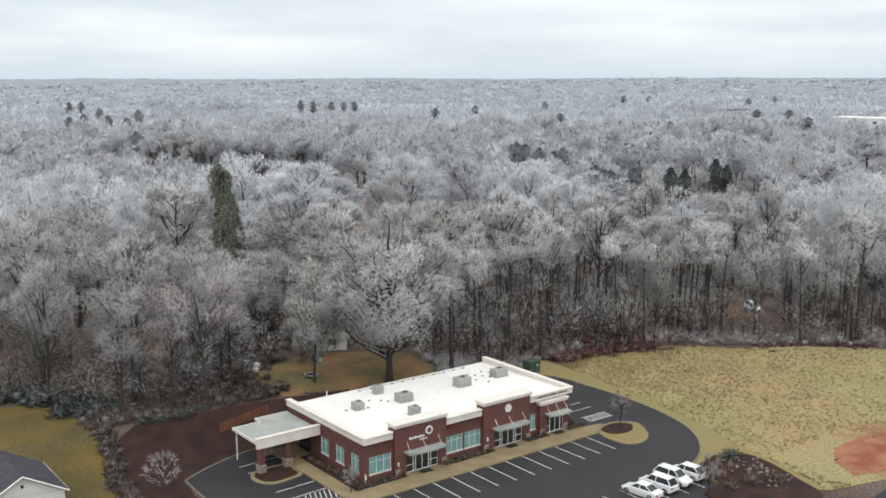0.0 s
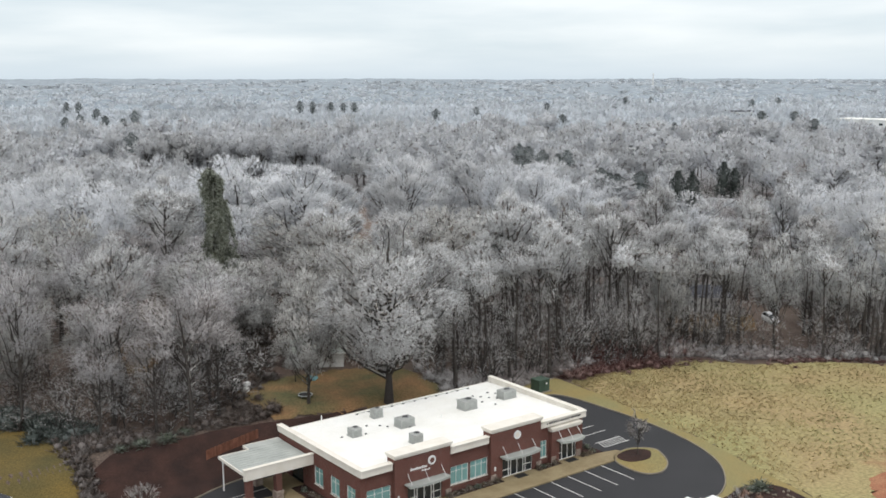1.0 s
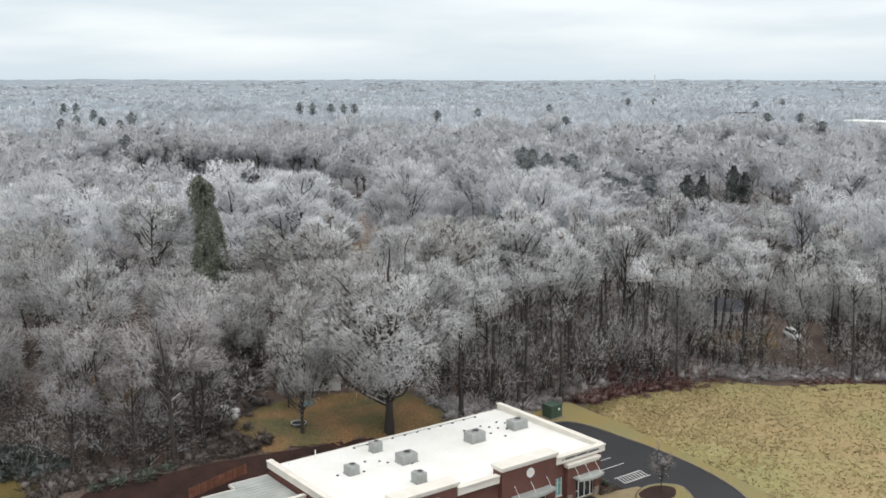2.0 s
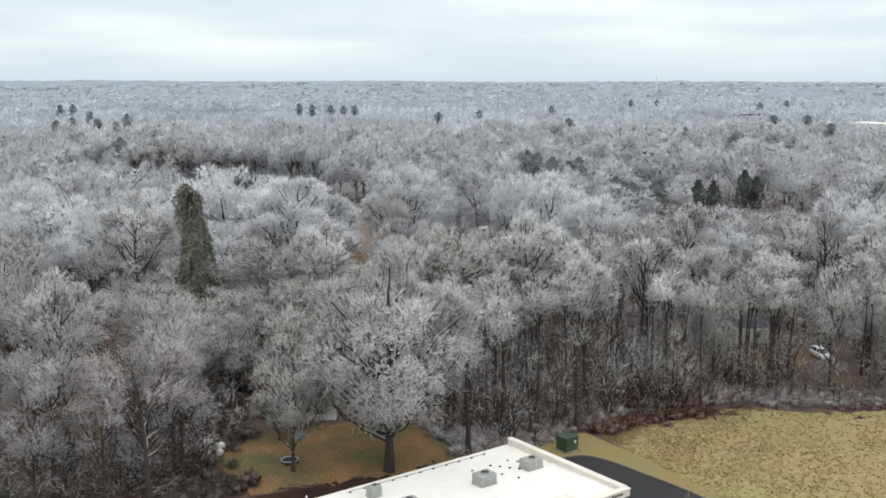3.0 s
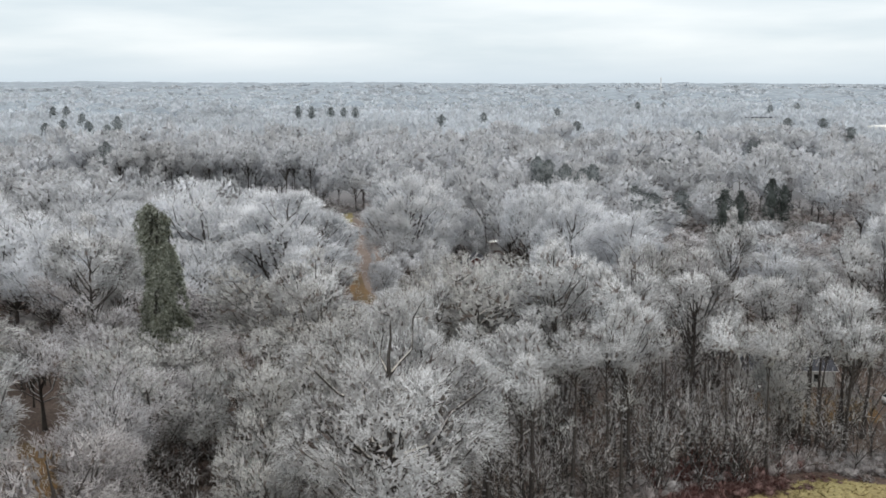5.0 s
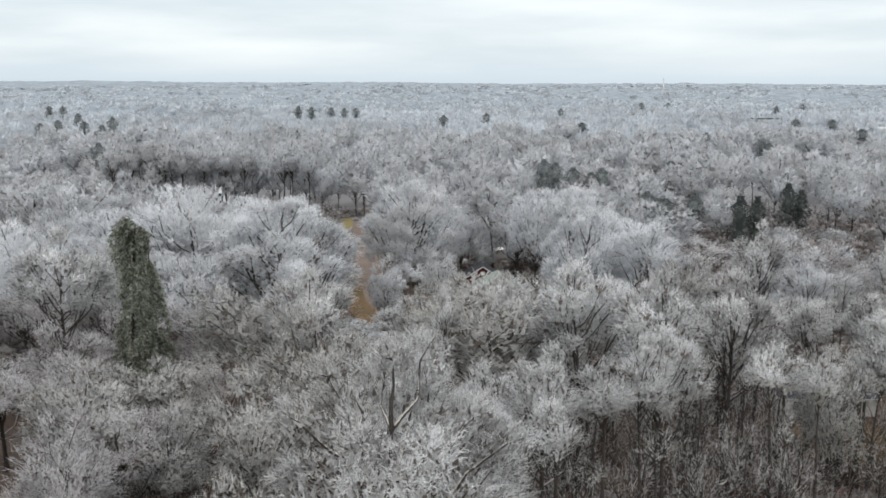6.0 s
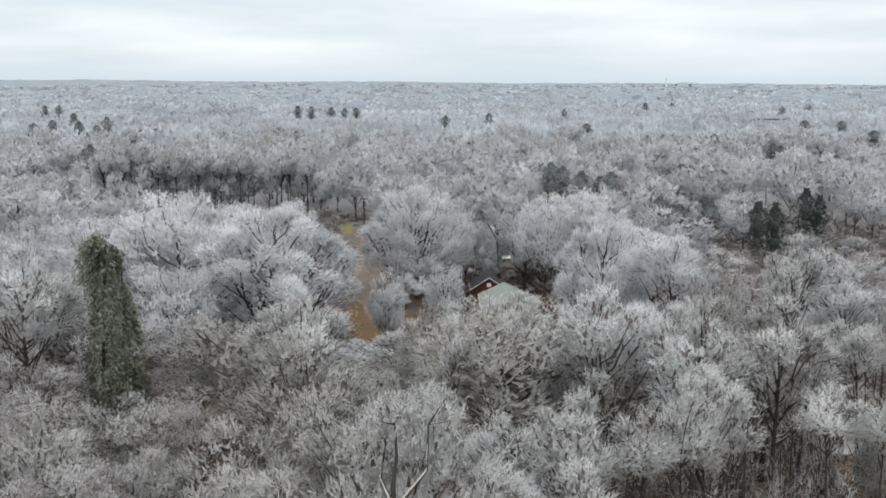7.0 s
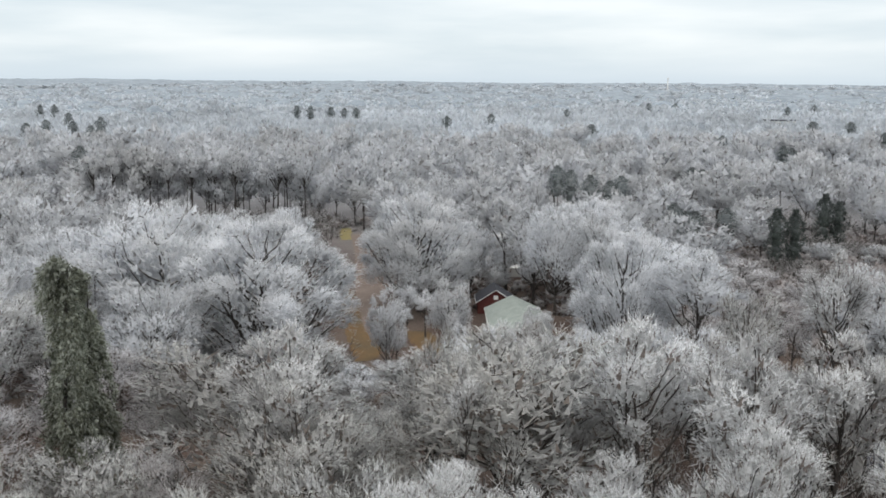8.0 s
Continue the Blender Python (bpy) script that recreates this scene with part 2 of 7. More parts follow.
GARDEN = surface("damp_winter_lawn", (0.145, 0.100, 0.028), (0.085, 0.072, 0.028), 0.15, 6.0, 0.95, 0.4, where="World", grit=0.35)
DRYGRASS = surface("dry_grass", (0.335, 0.25, 0.13), (0.285, 0.265, 0.12), 0.035, 2.2, 0.95, 0.9, where="World", grit=0.3, dist=0.12, contrast=(0.38, 0.62))
LAWN = surface("dormant_lawn", (0.26, 0.20, 0.08), (0.23, 0.205, 0.095), 0.15, 6.0, 0.95, 0.4, where="World", grit=0.25)
BACKLAWN = surface("patchy_back_lawn", (0.10, 0.10, 0.045), (0.23, 0.135, 0.065), 0.16, 5.0, 0.95, 0.5, where="World", grit=0.4)
ORANGE = surface("straw_lawn", (0.155, 0.09, 0.037), (0.105, 0.075, 0.04), 0.2, 4.0, 0.95, 0.4, where="World", grit=0.4)
FENCE = surface("weathered_boards", (0.15, 0.062, 0.04), (0.22, 0.10, 0.065), 1.5, 14.0, 0.85, 0.3, each=0.25, where="World")
MULCH = surface("wet_red_mulch", (0.022, 0.011, 0.009), (0.048, 0.023, 0.018), 0.4, 9.0, 0.9, 0.8, where="World", grit=0.5, dist=0.06)
CLAY = surface("red_clay", (0.24, 0.075, 0.04), (0.34, 0.17, 0.095), 0.25, 5.0, 0.95, 0.5, where="World", grit=0.3)
ASPHALT = surface("wet_asphalt", (0.024, 0.025, 0.028), (0.036, 0.036, 0.040), 0.15, 14.0, 0.66, 0.25, where="World", grit=0.2, spec=0.25)
DIRTROAD = surface("gravel_drive", (0.165, 0.125, 0.105), (0.21, 0.168, 0.145), 0.2, 5.0, 0.95, 0.4, where="World")
PAVING = surface("wet_tan_concrete", (0.22, 0.17, 0.095), (0.29, 0.235, 0.14), 0.5, 12.0, 0.8, 0.15, where="World", grit=0.2)
KERB = surface("kerb_concrete", (0.19, 0.165, 0.13), (0.26, 0.23, 0.185), 0.8, 14.0, 0.85, 0.2, where="World", grit=0.25)
LINE = surface("road_paint", (0.72, 0.72, 0.70), (0.60, 0.60, 0.58), 2.0, 18.0, 0.7, 0.1, where="World", grit=0.15)
CREAM = surface("cream_stucco", (0.78, 0.745, 0.685), (0.71, 0.67, 0.60), 0.6, 20.0, 0.85, 0.15, where="World", grit=0.08)
MEMBRANE = surface("white_roof_membrane", (0.86, 0.86, 0.84), (0.80, 0.79, 0.75), 0.25, 6.0, 0.6, 0.05, where="World", grit=0.05)
PANROOF = surface("grey_metal_roof", (0.33, 0.35, 0.335), (0.42, 0.44, 0.42), 0.5, 8.0, 0.5, 0.1, where="World", grit=0.1)
STONE = surface("ledge_stone", (0.22, 0.17, 0.14), (0.36, 0.30, 0.26), 3.0, 9.0, 0.9, 0.7, where="World", grit=0.3, dist=0.04)
WHITE = surface("white_paint", (0.80, 0.80, 0.79), (0.74, 0.74, 0.73), 1.0, 20.0, 0.5, 0.05, grit=0.06)
GREYMETAL = surface("galvanised_metal", (0.33, 0.34, 0.33), (0.45, 0.46, 0.45), 2.0, 15.0, 0.5, 0.1, metal=0.3, grit=0.15)
DARK = surface("dark_metal", (0.035, 0.037, 0.04), (0.06, 0.06, 0.065), 3.0, 20.0, 0.5, 0.05, grit=0.15)
SHINGLE = surface("dark_shingles", (0.040, 0.042, 0.052), (0.070, 0.072, 0.085), 1.5, 10.0, 0.85, 0.5, where="World", grit=0.3)
PALEROOF = surface("pale_green_roof", (0.25, 0.285, 0.26), (0.31, 0.34, 0.315), 0.6, 6.0, 0.8, 0.2, where="World", grit=0.2)
SIDING = surface("pale_siding", (0.62, 0.62, 0.60), (0.70, 0.70, 0.68), 0.5, 1.0, 0.7, 0.4, where="World", grit=0.08, stretch=(0.1, 0.1, 9.0))
REDPLANK = surface("red_plank_gable", (0.075, 0.020, 0.018), (0.10, 0.03, 0.025), 1.0, 6.0, 0.8, 0.3, where="World", grit=0.2)
CARWHITE = surface("white_car_paint", (0.78, 0.79, 0.80), (0.74, 0.75, 0.76), 0.8, 6.0, 0.22, 0.0, spec=0.5, grit=0.03)
RUBBER = surface("black_rubber", (0.02, 0.02, 0.02), (0.03, 0.03, 0.03), 3.0, 20.0, 0.8, 0.2, grit=0.2)
ALLOY = surface("alloy_wheel", (0.45, 0.45, 0.46), (0.55, 0.55, 0.56), 2.0, 10.0, 0.35, 0.0, metal=0.8, grit=0.1)
REDLAMP = surface("red_lens", (0.45, 0.02, 0.02), (0.35, 0.02, 0.02), 3.0, 20.0, 0.2, 0.0, grit=0.1)
CLEARLAMP = surface("clear_lens", (0.70, 0.72, 0.74), (0.60, 0.62, 0.64), 3.0, 20.0, 0.15, 0.0, grit=0.1)
TRAFO = surface("green_cabinet_paint", (0.045, 0.075, 0.055), (0.06, 0.095, 0.07), 1.0, 12.0, 0.55, 0.05, grit=0.1)


def brickwork(name, a, b, mortar):
    m = bpy.data.materials.new(name)
    m.use_nodes = True
    n, k = m.node_tree.nodes, m.node_tree.links
    bsdf = n["Principled BSDF"]
    geo = n.new("ShaderNodeNewGeometry")
    sep = n.new("ShaderNodeSeparateXYZ")
    k.new(geo.outputs["Position"], sep.inputs[0])
    ad = n.new("ShaderNodeMath")
    k.new(sep.outputs["X"], ad.inputs[0])
    k.new(sep.outputs["Y"], ad.inputs[1])
    com = n.new("ShaderNodeCombineXYZ")
    k.new(ad.outputs[0], com.inputs["X"])
    k.new(sep.outputs["Z"], com.inputs["Y"])
    br = n.new("ShaderNodeTexBrick")
    br.inputs["Scale"].default_value = 1.0
    br.inputs["Brick Width"].default_value, br.inputs["Row Height"].default_value = 0.23, 0.076
    br.inputs["Mortar Size"].default_value = 0.006
    br.inputs["Color1"].default_value, br.inputs["Color2"].default_value, br.inputs["Mortar"].default_value = (*a, 1), (*b, 1), (*mortar, 1)
    k.new(com.outputs[0], br.inputs["Vector"])
    no = n.new("ShaderNodeTexNoise")
    no.inputs["Scale"].default_value, no.inputs["Detail"].default_value = 0.6, 5
    k.new(geo.outputs["Position"], no.inputs["Vector"])
    mr = n.new("ShaderNodeMapRange")
    mr.inputs["To Min"].default_value, mr.inputs["To Max"].default_value = 0.7, 1.3
    k.new(no.outputs["Fac"], mr.inputs["Value"])
    sc = n.new("ShaderNodeVectorMath")
    sc.operation = "SCALE"
    k.new(br.outputs["Color"], sc.inputs[0])
    k.new(mr.outputs["Result"], sc.inputs["Scale"])
    k.new(sc.outputs["Vector"], bsdf.inputs["Base Color"])
    bsdf.inputs["Roughness"].default_value = 0.85
    bp = n.new("ShaderNodeBump")
    bp.inputs["Strength"].default_value, bp.inputs["Distance"].default_value = 0.4, 0.01
    bp.invert = True
    k.new(br.outputs["Fac"], bp.inputs["Height"])
    k.new(bp.outputs["Normal"], bsdf.inputs["Normal"])
    return m


BRICK = brickwork("red_brick", (0.108, 0.036, 0.029), (0.145, 0.050, 0.037), (0.16, 0.115, 0.095))


def glazing(name, colour, rough=0.06):
    m = bpy.data.materials.new(name)
    m.use_nodes = True
    n, k = m.node_tree.nodes, m.node_tree.links
    bsdf = n["Principled BSDF"]
    no = n.new("ShaderNodeTexNoise")
    no.inputs["Scale"].default_value = 0.7
    k.new(n.new("ShaderNodeNewGeometry").outputs["Position"], no.inputs["Vector"])
    mr = n.new("ShaderNodeMapRange")
    mr.inputs["To Min"].default_value, mr.inputs["To Max"].default_value = 0.75, 1.25
    k.new(no.outputs["Fac"], mr.inputs["Value"])
    sc = n.new("ShaderNodeVectorMath")
    sc.operation = "SCALE"
    sc.inputs[0].default_value = colour
    k.new(mr.outputs["Result"], sc.inputs["Scale"])
    k.new(sc.outputs["Vector"], bsdf.inputs["Base Color"])
    bsdf.inputs["Roughness"].default_value = rough
    bsdf.inputs["Specular IOR Level"].default_value = 0.6
    return m


TEAL = glazing("teal_tinted_glass", (0.19, 0.36, 0.35))
DARKGLASS = glazing("dark_glass", (0.028, 0.034, 0.038))
CARGLASS = glazing("car_glass", (0.03, 0.035, 0.04), 0.04)


# ---- helpers for building ----
def part(name, bm, material, parent=None, label=""):
    me = bpy.data.meshes.new(name)
    bm.to_mesh(me)
    bm.free()
    me.materials.append(material)
    ob = new(name, me)
    ob.parent = parent
    if label:
        ob["label"] = label
    return ob


def thing(name, x, y, z, label, category, group="", turn=0.0):
    ob = new(name)
    ob.matrix_basis = pose(x, y, z, 0, 0, turn)
    return tagged(ob, label, category, group)


def box(bm, x0, y0, z0, x1, y1, z1, soft=0.0):
    """A box between two corners, its edges rounded by soft."""
    r = bmesh.ops.create_cube(bm, size=1, matrix=Matrix.Translation(((x0 + x1) / 2, (y0 + y1) / 2, (z0 + z1) / 2)) @ Matrix.Diagonal((abs(x1 - x0), abs(y1 - y0), abs(z1 - z0), 1)))
    if soft:
        edges = list({e for v in r["verts"] for e in v.link_edges})
        bmesh.ops.bevel(bm, geom=edges, offset=soft, segments=2, affect="EDGES", profile=0.5)
    return bm


def boxes(*rows, soft=0.0):
    bm = bmesh.new()
    for r in rows:
        box(bm, *r, soft=soft)
    return bm


def rod(bm, a, b, r0, r1=None, sides=8):
    """A tapered round bar from a to b."""
    a, b = Vector(a), Vector(b)
    m = Matrix.Translation((a + b) / 2) @ (b - a).to_track_quat("Z", "Y").to_matrix().to_4x4()
    bmesh.ops.create_cone(bm, cap_ends=True, segments=sides, radius1=r0, radius2=r0 if r1 is None else r1, depth=(b - a).length, matrix=m)
    return bm


def slab(points, z0, z1):
    """A flat plate with the outline points, from z0 up to z1."""
    bm = bmesh.new()
    low = [bm.verts.new((x, y, z0)) for x, y in points]
    top = [bm.verts.new((x, y, z1)) for x, y in points]
    n = len(points)
    bm.faces.new(top)
    bm.faces.new(low[::-1])
    for i in range(n):
        bm.faces.new((low[i], low[(i + 1) % n], top[(i + 1) % n], top[i]))
    bmesh.ops.recalc_face_normals(bm, faces=bm.faces)
    bmesh.ops.triangulate(bm, faces=[f for f in bm.faces if len(f.verts) > 4])
    return bm


def smooth_line(points, steps=6, closed=False):
    """A Catmull-Rom line through points."""
    p = [Vector((*q, 0)) for q in points]
    n = len(p)
    out = []
    for i in range(n if closed else n - 1):
        g = (lambda j: p[j % n]) if closed else (lambda j: p[min(max(j, 0), n - 1)])
        a, b, c, d = g(i - 1), g(i), g(i + 1), g(i + 2)
        for s in range(steps):
            t = s / steps
            v = 0.5 * (2 * b + (c - a) * t + (2 * a - 5 * b + 4 * c - d) * t * t + (3 * b - a - 3 * c + d) * t ** 3)
            out.append((v.x, v.y))
    if not closed:
        out.append(points[-1])
    return out


def kerb(points, width=0.16, z0=-0.05, z1=0.15, closed=False):
    """A kerb of a box section swept along points."""
    bm = bmesh.new()
    n = len(points)
    rows = []
    for i, (x, y) in enumerate(points):
        a = points[(i - 1) % n] if closed or i else points[i]
        b = points[(i + 1) % n] if closed or i < n - 1 else points[i]
        d = Vector((b[0] - a[0], b[1] - a[1])).normalized()
        s = Vector((-d.y, d.x)) * width / 2
        rows.append([bm.verts.new(q) for q in ((x - s.x, y - s.y, z0), (x + s.x, y + s.y, z0), (x + s.x, y + s.y, z1 - 0.02), (x + s.x * 0.7, y + s.y * 0.7, z1), (x - s.x * 0.7, y - s.y * 0.7, z1), (x - s.x, y - s.y, z1 - 0.02))])
    for i in range(n if closed else n - 1):
        a, b = rows[i], rows[(i + 1) % n]
        for j in range(6):
            bm.faces.new((a[j], a[(j + 1) % 6], b[(j + 1) % 6], b[j]))
    if not closed:
        bm.faces.new(rows[0])
        bm.faces.new(rows[-1][::-1])
    bmesh.ops.recalc_face_normals(bm, faces=bm.faces)
    return bm


def quick_mesh(name, verts, quads=None, tris=None, materials=(), quad_slot=0, tri_slot=0, normals=None):
    """A mesh from arrays of corners, four-sided and three-sided faces."""
    me = bpy.data.meshes.new(name)
    quads = np.zeros((0, 4), int) if quads is None else quads
    tris = np.zeros((0, 3), int) if tris is None else tris
    me.vertices.add(len(verts))
    me.vertices.foreach_set("co", np.ascontiguousarray(verts, dtype=np.float32).ravel())
    loops = np.concatenate([quads.ravel(), tris.ravel()]).astype(np.int32)
    me.loops.add(len(loops))
    me.loops.foreach_set("vertex_index", loops)
    sizes = np.concatenate([np.full(len(quads), 4), np.full(len(tris), 3)]).astype(np.int32)
    me.polygons.add(len(sizes))
    me.polygons.foreach_set("loop_start", np.concatenate([[0], np.cumsum(sizes)[:-1]]).astype(np.int32))
    for m in materials:
        me.materials.append(m)
    me.polygons.foreach_set("material_index", np.concatenate([np.full(len(quads), quad_slot), np.full(len(tris), tri_slot)]).astype(np.int32))
    me.update(calc_edges=True)
    if normals is not None:
        me.polygons.foreach_set("use_smooth", np.ones(len(sizes), dtype=bool))
        layer = me.attributes.new("custom_normal", "FLOAT_VECTOR", "POINT")
        layer.data.foreach_set("vector", np.ascontiguousarray(normals, dtype=np.float32).ravel())
        me.update()
    return me


# ---- ground ----
def step(a, b, v):
    t = np.clip((v - a) / (b - a), 0, 1)
    return t * t * (3 - 2 * t)


def ground_z(x, y):
    """The height of the ground: level at the car park, a rise behind it, a shallow vale beyond."""
    x, y = np.asarray(x, float), np.asarray(y, float)
    r = np.hypot(x - 10, y - 10)
    z = 2.9 * step(23.5, 33, y) * step(44, 26, x) * step(170, 90, r)
    z = z + 0.5 * step(-17.5, -23, x) * step(23.5, 10, y)
    z = z - 1.0 * step(50, 85, x) * step(-60, 0, y)
    z = z - 4.0 * step(90, 230, r)
    far = step(350, 900, r)
    z = z + far * (3.0 * np.sin(x / 310 + 1.0) * np.cos(y / 270) + 3.5 * np.sin((x + 0.6 * y) / 530 + 0.4) + 2)
    z = z + 25 * step(1400, 4800, r)
    return z - 0.06


def ground_sheet():
    radii = np.concatenate([np.linspace(0, 130, 53), 130 * (4900 / 130) ** (np.arange(1, 46) / 45)])
    n = 180
    ang = np.linspace(0, 2 * np.pi, n, endpoint=False)
    rr, aa = np.meshgrid(radii[1:], ang, indexing="ij")
    x, y = 10 + rr * np.cos(aa), 10 + rr * np.sin(aa)
    v = np.stack([x.ravel(), y.ravel(), ground_z(x, y).ravel()], 1)
    v = np.concatenate([v, [[10, 10, float(ground_z(10, 10))]]])
    i, j = np.meshgrid(np.arange(len(radii) - 2), np.arange(n), indexing="ij")
    a = (i * n + j).ravel()
    b = (i * n + (j + 1) % n).ravel()
    quads = np.stack([a, a + n, b + n, b], 1)
    c = np.full(n, len(v) - 1)
    tris = np.stack([c, np.arange(n), (np.arange(n) + 1) % n], 1)
    ob = new("ground", quick_mesh("ground", v, quads, tris, [LITTER]))
    return tagged(ob, "brown leaf-littered woodland ground reaching the horizon", "ground", kind="structure")


def haze_far(m):
    """Distance haze put into the ground's colour: mixes a pale blue-grey in with the distance from the car park."""
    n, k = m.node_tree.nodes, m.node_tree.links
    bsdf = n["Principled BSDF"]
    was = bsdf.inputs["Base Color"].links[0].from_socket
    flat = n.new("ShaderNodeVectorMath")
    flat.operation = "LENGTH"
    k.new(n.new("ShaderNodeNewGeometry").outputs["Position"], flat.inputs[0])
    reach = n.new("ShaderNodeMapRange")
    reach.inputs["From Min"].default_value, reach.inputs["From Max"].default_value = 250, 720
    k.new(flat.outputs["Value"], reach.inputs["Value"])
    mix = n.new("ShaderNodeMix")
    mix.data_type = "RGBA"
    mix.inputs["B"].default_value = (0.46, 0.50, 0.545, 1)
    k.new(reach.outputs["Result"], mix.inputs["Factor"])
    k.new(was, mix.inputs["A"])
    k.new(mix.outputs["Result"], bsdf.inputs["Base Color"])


def clay_through(m, x, y, reach):
    """Red clay worn bare round a place in the field, with a ragged edge."""
    n, k = m.node_tree.nodes, m.node_tree.links
    bsdf = n["Principled BSDF"]
    was = bsdf.inputs["Base Color"].links[0].from_socket
    where = n.new("ShaderNodeNewGeometry").outputs["Position"]
    far = n.new("ShaderNodeVectorMath")
    far.operation = "DISTANCE"
    far.inputs[1].default_value = (x, y, 0)
    k.new(where, far.inputs[0])
    ragged = n.new("ShaderNodeTexNoise")
    ragged.inputs["Scale"].default_value, ragged.inputs["Detail"].default_value = 0.22, 6
    k.new(where, ragged.inputs["Vector"])
    push = n.new("ShaderNodeMath")
    push.operation, push.inputs[1].default_value = "MULTIPLY_ADD", 16.0
    k.new(ragged.outputs["Fac"], push.inputs[0])
    k.new(far.outputs["Value"], push.inputs[2])
    edge = n.new("ShaderNodeMapRange")
    edge.inputs["From Min"].default_value, edge.inputs["From Max"].default_value = reach + 11, reach + 5
    edge.inputs["To Max"].default_value = 0.85
    k.new(push.outputs[0], edge.inputs["Value"])
    mix = n.new("ShaderNodeMix")
    mix.data_type = "RGBA"
    mix.inputs["B"].default_value = (0.27, 0.10, 0.055, 1)
    k.new(edge.outputs["Result"], mix.inputs["Factor"])
    k.new(was, mix.inputs["A"])
    k.new(mix.outputs["Result"], bsdf.inputs["Base Color"])


clay_through(DRYGRASS, 63, -32, 12)
haze_far(LITTER)
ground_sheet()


def drape(name, near, far, material, label, lift=0.03, n=40, m=24, kind="structure", rough=0.0):
    """A ground cover between two lines of points, laid on the ground."""
    def along(points, count):
        p = np.array(points, float)
        d = np.concatenate([[0], np.cumsum(np.hypot(*np.diff(p, axis=0).T))])
        s = np.linspace(0, d[-1], count)
        return np.stack([np.interp(s, d, p[:, 0]), np.interp(s, d, p[:, 1])], 1)
    a, b = along(near, n), along(far, n)
    t = np.linspace(0, 1, m)[:, None, None]
    g = a[None] * (1 - t) + b[None] * t
    rs = np.random.RandomState(len(name))
    if rough:
        g[0] += rs.normal(0, rough, g[0].shape)
        g[-1] += rs.normal(0, rough, g[-1].shape)
    x, y = g[..., 0], g[..., 1]
    z = ground_z(x, y) + lift
    v = np.stack([x.ravel(), y.ravel(), z.ravel()], 1)
    i, j = np.meshgrid(np.arange(m - 1), np.arange(n - 1), indexing="ij")
    k = (i * n + j).ravel()
    ob = new(name, quick_mesh(name, v, np.stack([k, k + 1, k + n + 1, k + n], 1), None, [material]))
    return tagged(ob, label, name.replace("_", " "), kind=kind)


# edges of the rough field: along the mown strip by the car park, and along the wood
FIELD_LOW = [(51.0, 26.5), (50.0, 18.5), (48.6, 10.5), (47.6, 3.5), (46.9, -1.5), (45.6, -7.2), (43.6, -13.4), (42.6, -19), (41.2, -24), (39.6, -29)]
FIELD_TOP = [(55, 27.5), (66, 26), (78, 25), (84, 18), (93, 12.5), (100, 6), (107, -2), (104, -14), (90, -26), (66, -36)]
drape("rough_field", FIELD_LOW, FIELD_TOP, DRYGRASS, "field of pale dry tussock grass beside the car park", 0.05, 60, 40, rough=0.25)
LOT_EDGE = smooth_line([(38.5, 24.6), (43.2, 24.2), (45.4, 21.5), (46.0, 14.3), (46.1, 8.7), (45.7, 2.9), (44.3, -3.4), (41.8, -8.4), (38.3, -12.0), (34.7, -14.1), (31.4, -14.8)], 5)
drape("mown_strip", LOT_EDGE + [(31.6, -20.5)], [(40, 31), (50.5, 29.5)] + FIELD_LOW[1:], LAWN, "mown yellow-green strip of dormant grass along the kerb", 0.085, 70, 8)
drape("clay_patch", [(52, -21.8), (48, -24.6), (45.8, -28.4)], [(66, -21.6), (61, -26.5), (55, -31)], CLAY, "bare red clay patch at the edge of the field", 0.08, 24, 14, rough=0.15)
drape("side_road", [(36, -38), (41.5, -33.2), (46, -32.6), (56, -32.5), (80, -35)], [(36, -48), (44, -44), (52, -42), (60, -42), (84, -44)], ASPHALT, "dark wet asphalt road beyond the field", 0.09, 30, 6)
drape("front_garden", [(-60, 8), (-26, 8), (-24.2, 16.5), (-23.2, 23.5), (-21.6, 33), (-21.4, 39)], [(-60, 34), (-50, 40), (-40, 47), (-32, 50), (-27, 49), (-23, 45)], GARDEN, "yellowed winter lawn round the neighbouring house", 0.05, 40, 24, rough=0.1)
drape("mulch_bank", [(-24, 8), (-17.9, 8), (-17.6, 14), (-17.2, 18.2), (-13.5, 20.2), (-10.3, 21.6), (-7.6, 22.2), (-1.5, 23.2), (32, 23.4)], [(-23.5, 16), (-22.6, 24), (-20.5, 30), (-17, 32.5), (-12, 32.5), (-8, 32), (-4, 32), (4, 31), (34, 28)], MULCH, "bank of wet dark red mulch and leaves behind the car park", 0.06, 60, 14, rough=0.1)
drape("back_lawn", [(3, 31.5), (10, 30.5), (20, 29), (29, 28.5)], [(4, 45), (12, 47), (22, 45), (30, 40)], BACKLAWN, "patchy green and brown back garden lawn under trees", 0.07, 40, 24, rough=0.3)
drape("straw_lawn", [(90, 41), (96, 36), (104, 31.5)], [(100, 51), (107, 46.5), (114, 40)], ORANGE, "straw-coloured lawn seen between the trunks", 0.07, 24, 14, rough=0.3)
drape("straw_lawn", [(-8, 66), (-4, 58)], [(2, 84), (7, 74)], ORANGE, "straw-coloured clearing deep among the trees", 0.07, 16, 14, rough=0.5)
drape("gravel_drive", [(99, 156), (103, 165), (126, 206), (154, 251), (172, 283)], [(105, 153), (109, 161), (132.5, 202), (158, 248.5), (176, 280)], DIRTROAD, "brown gravel drive running straight through the wood", 0.09, 60, 6)
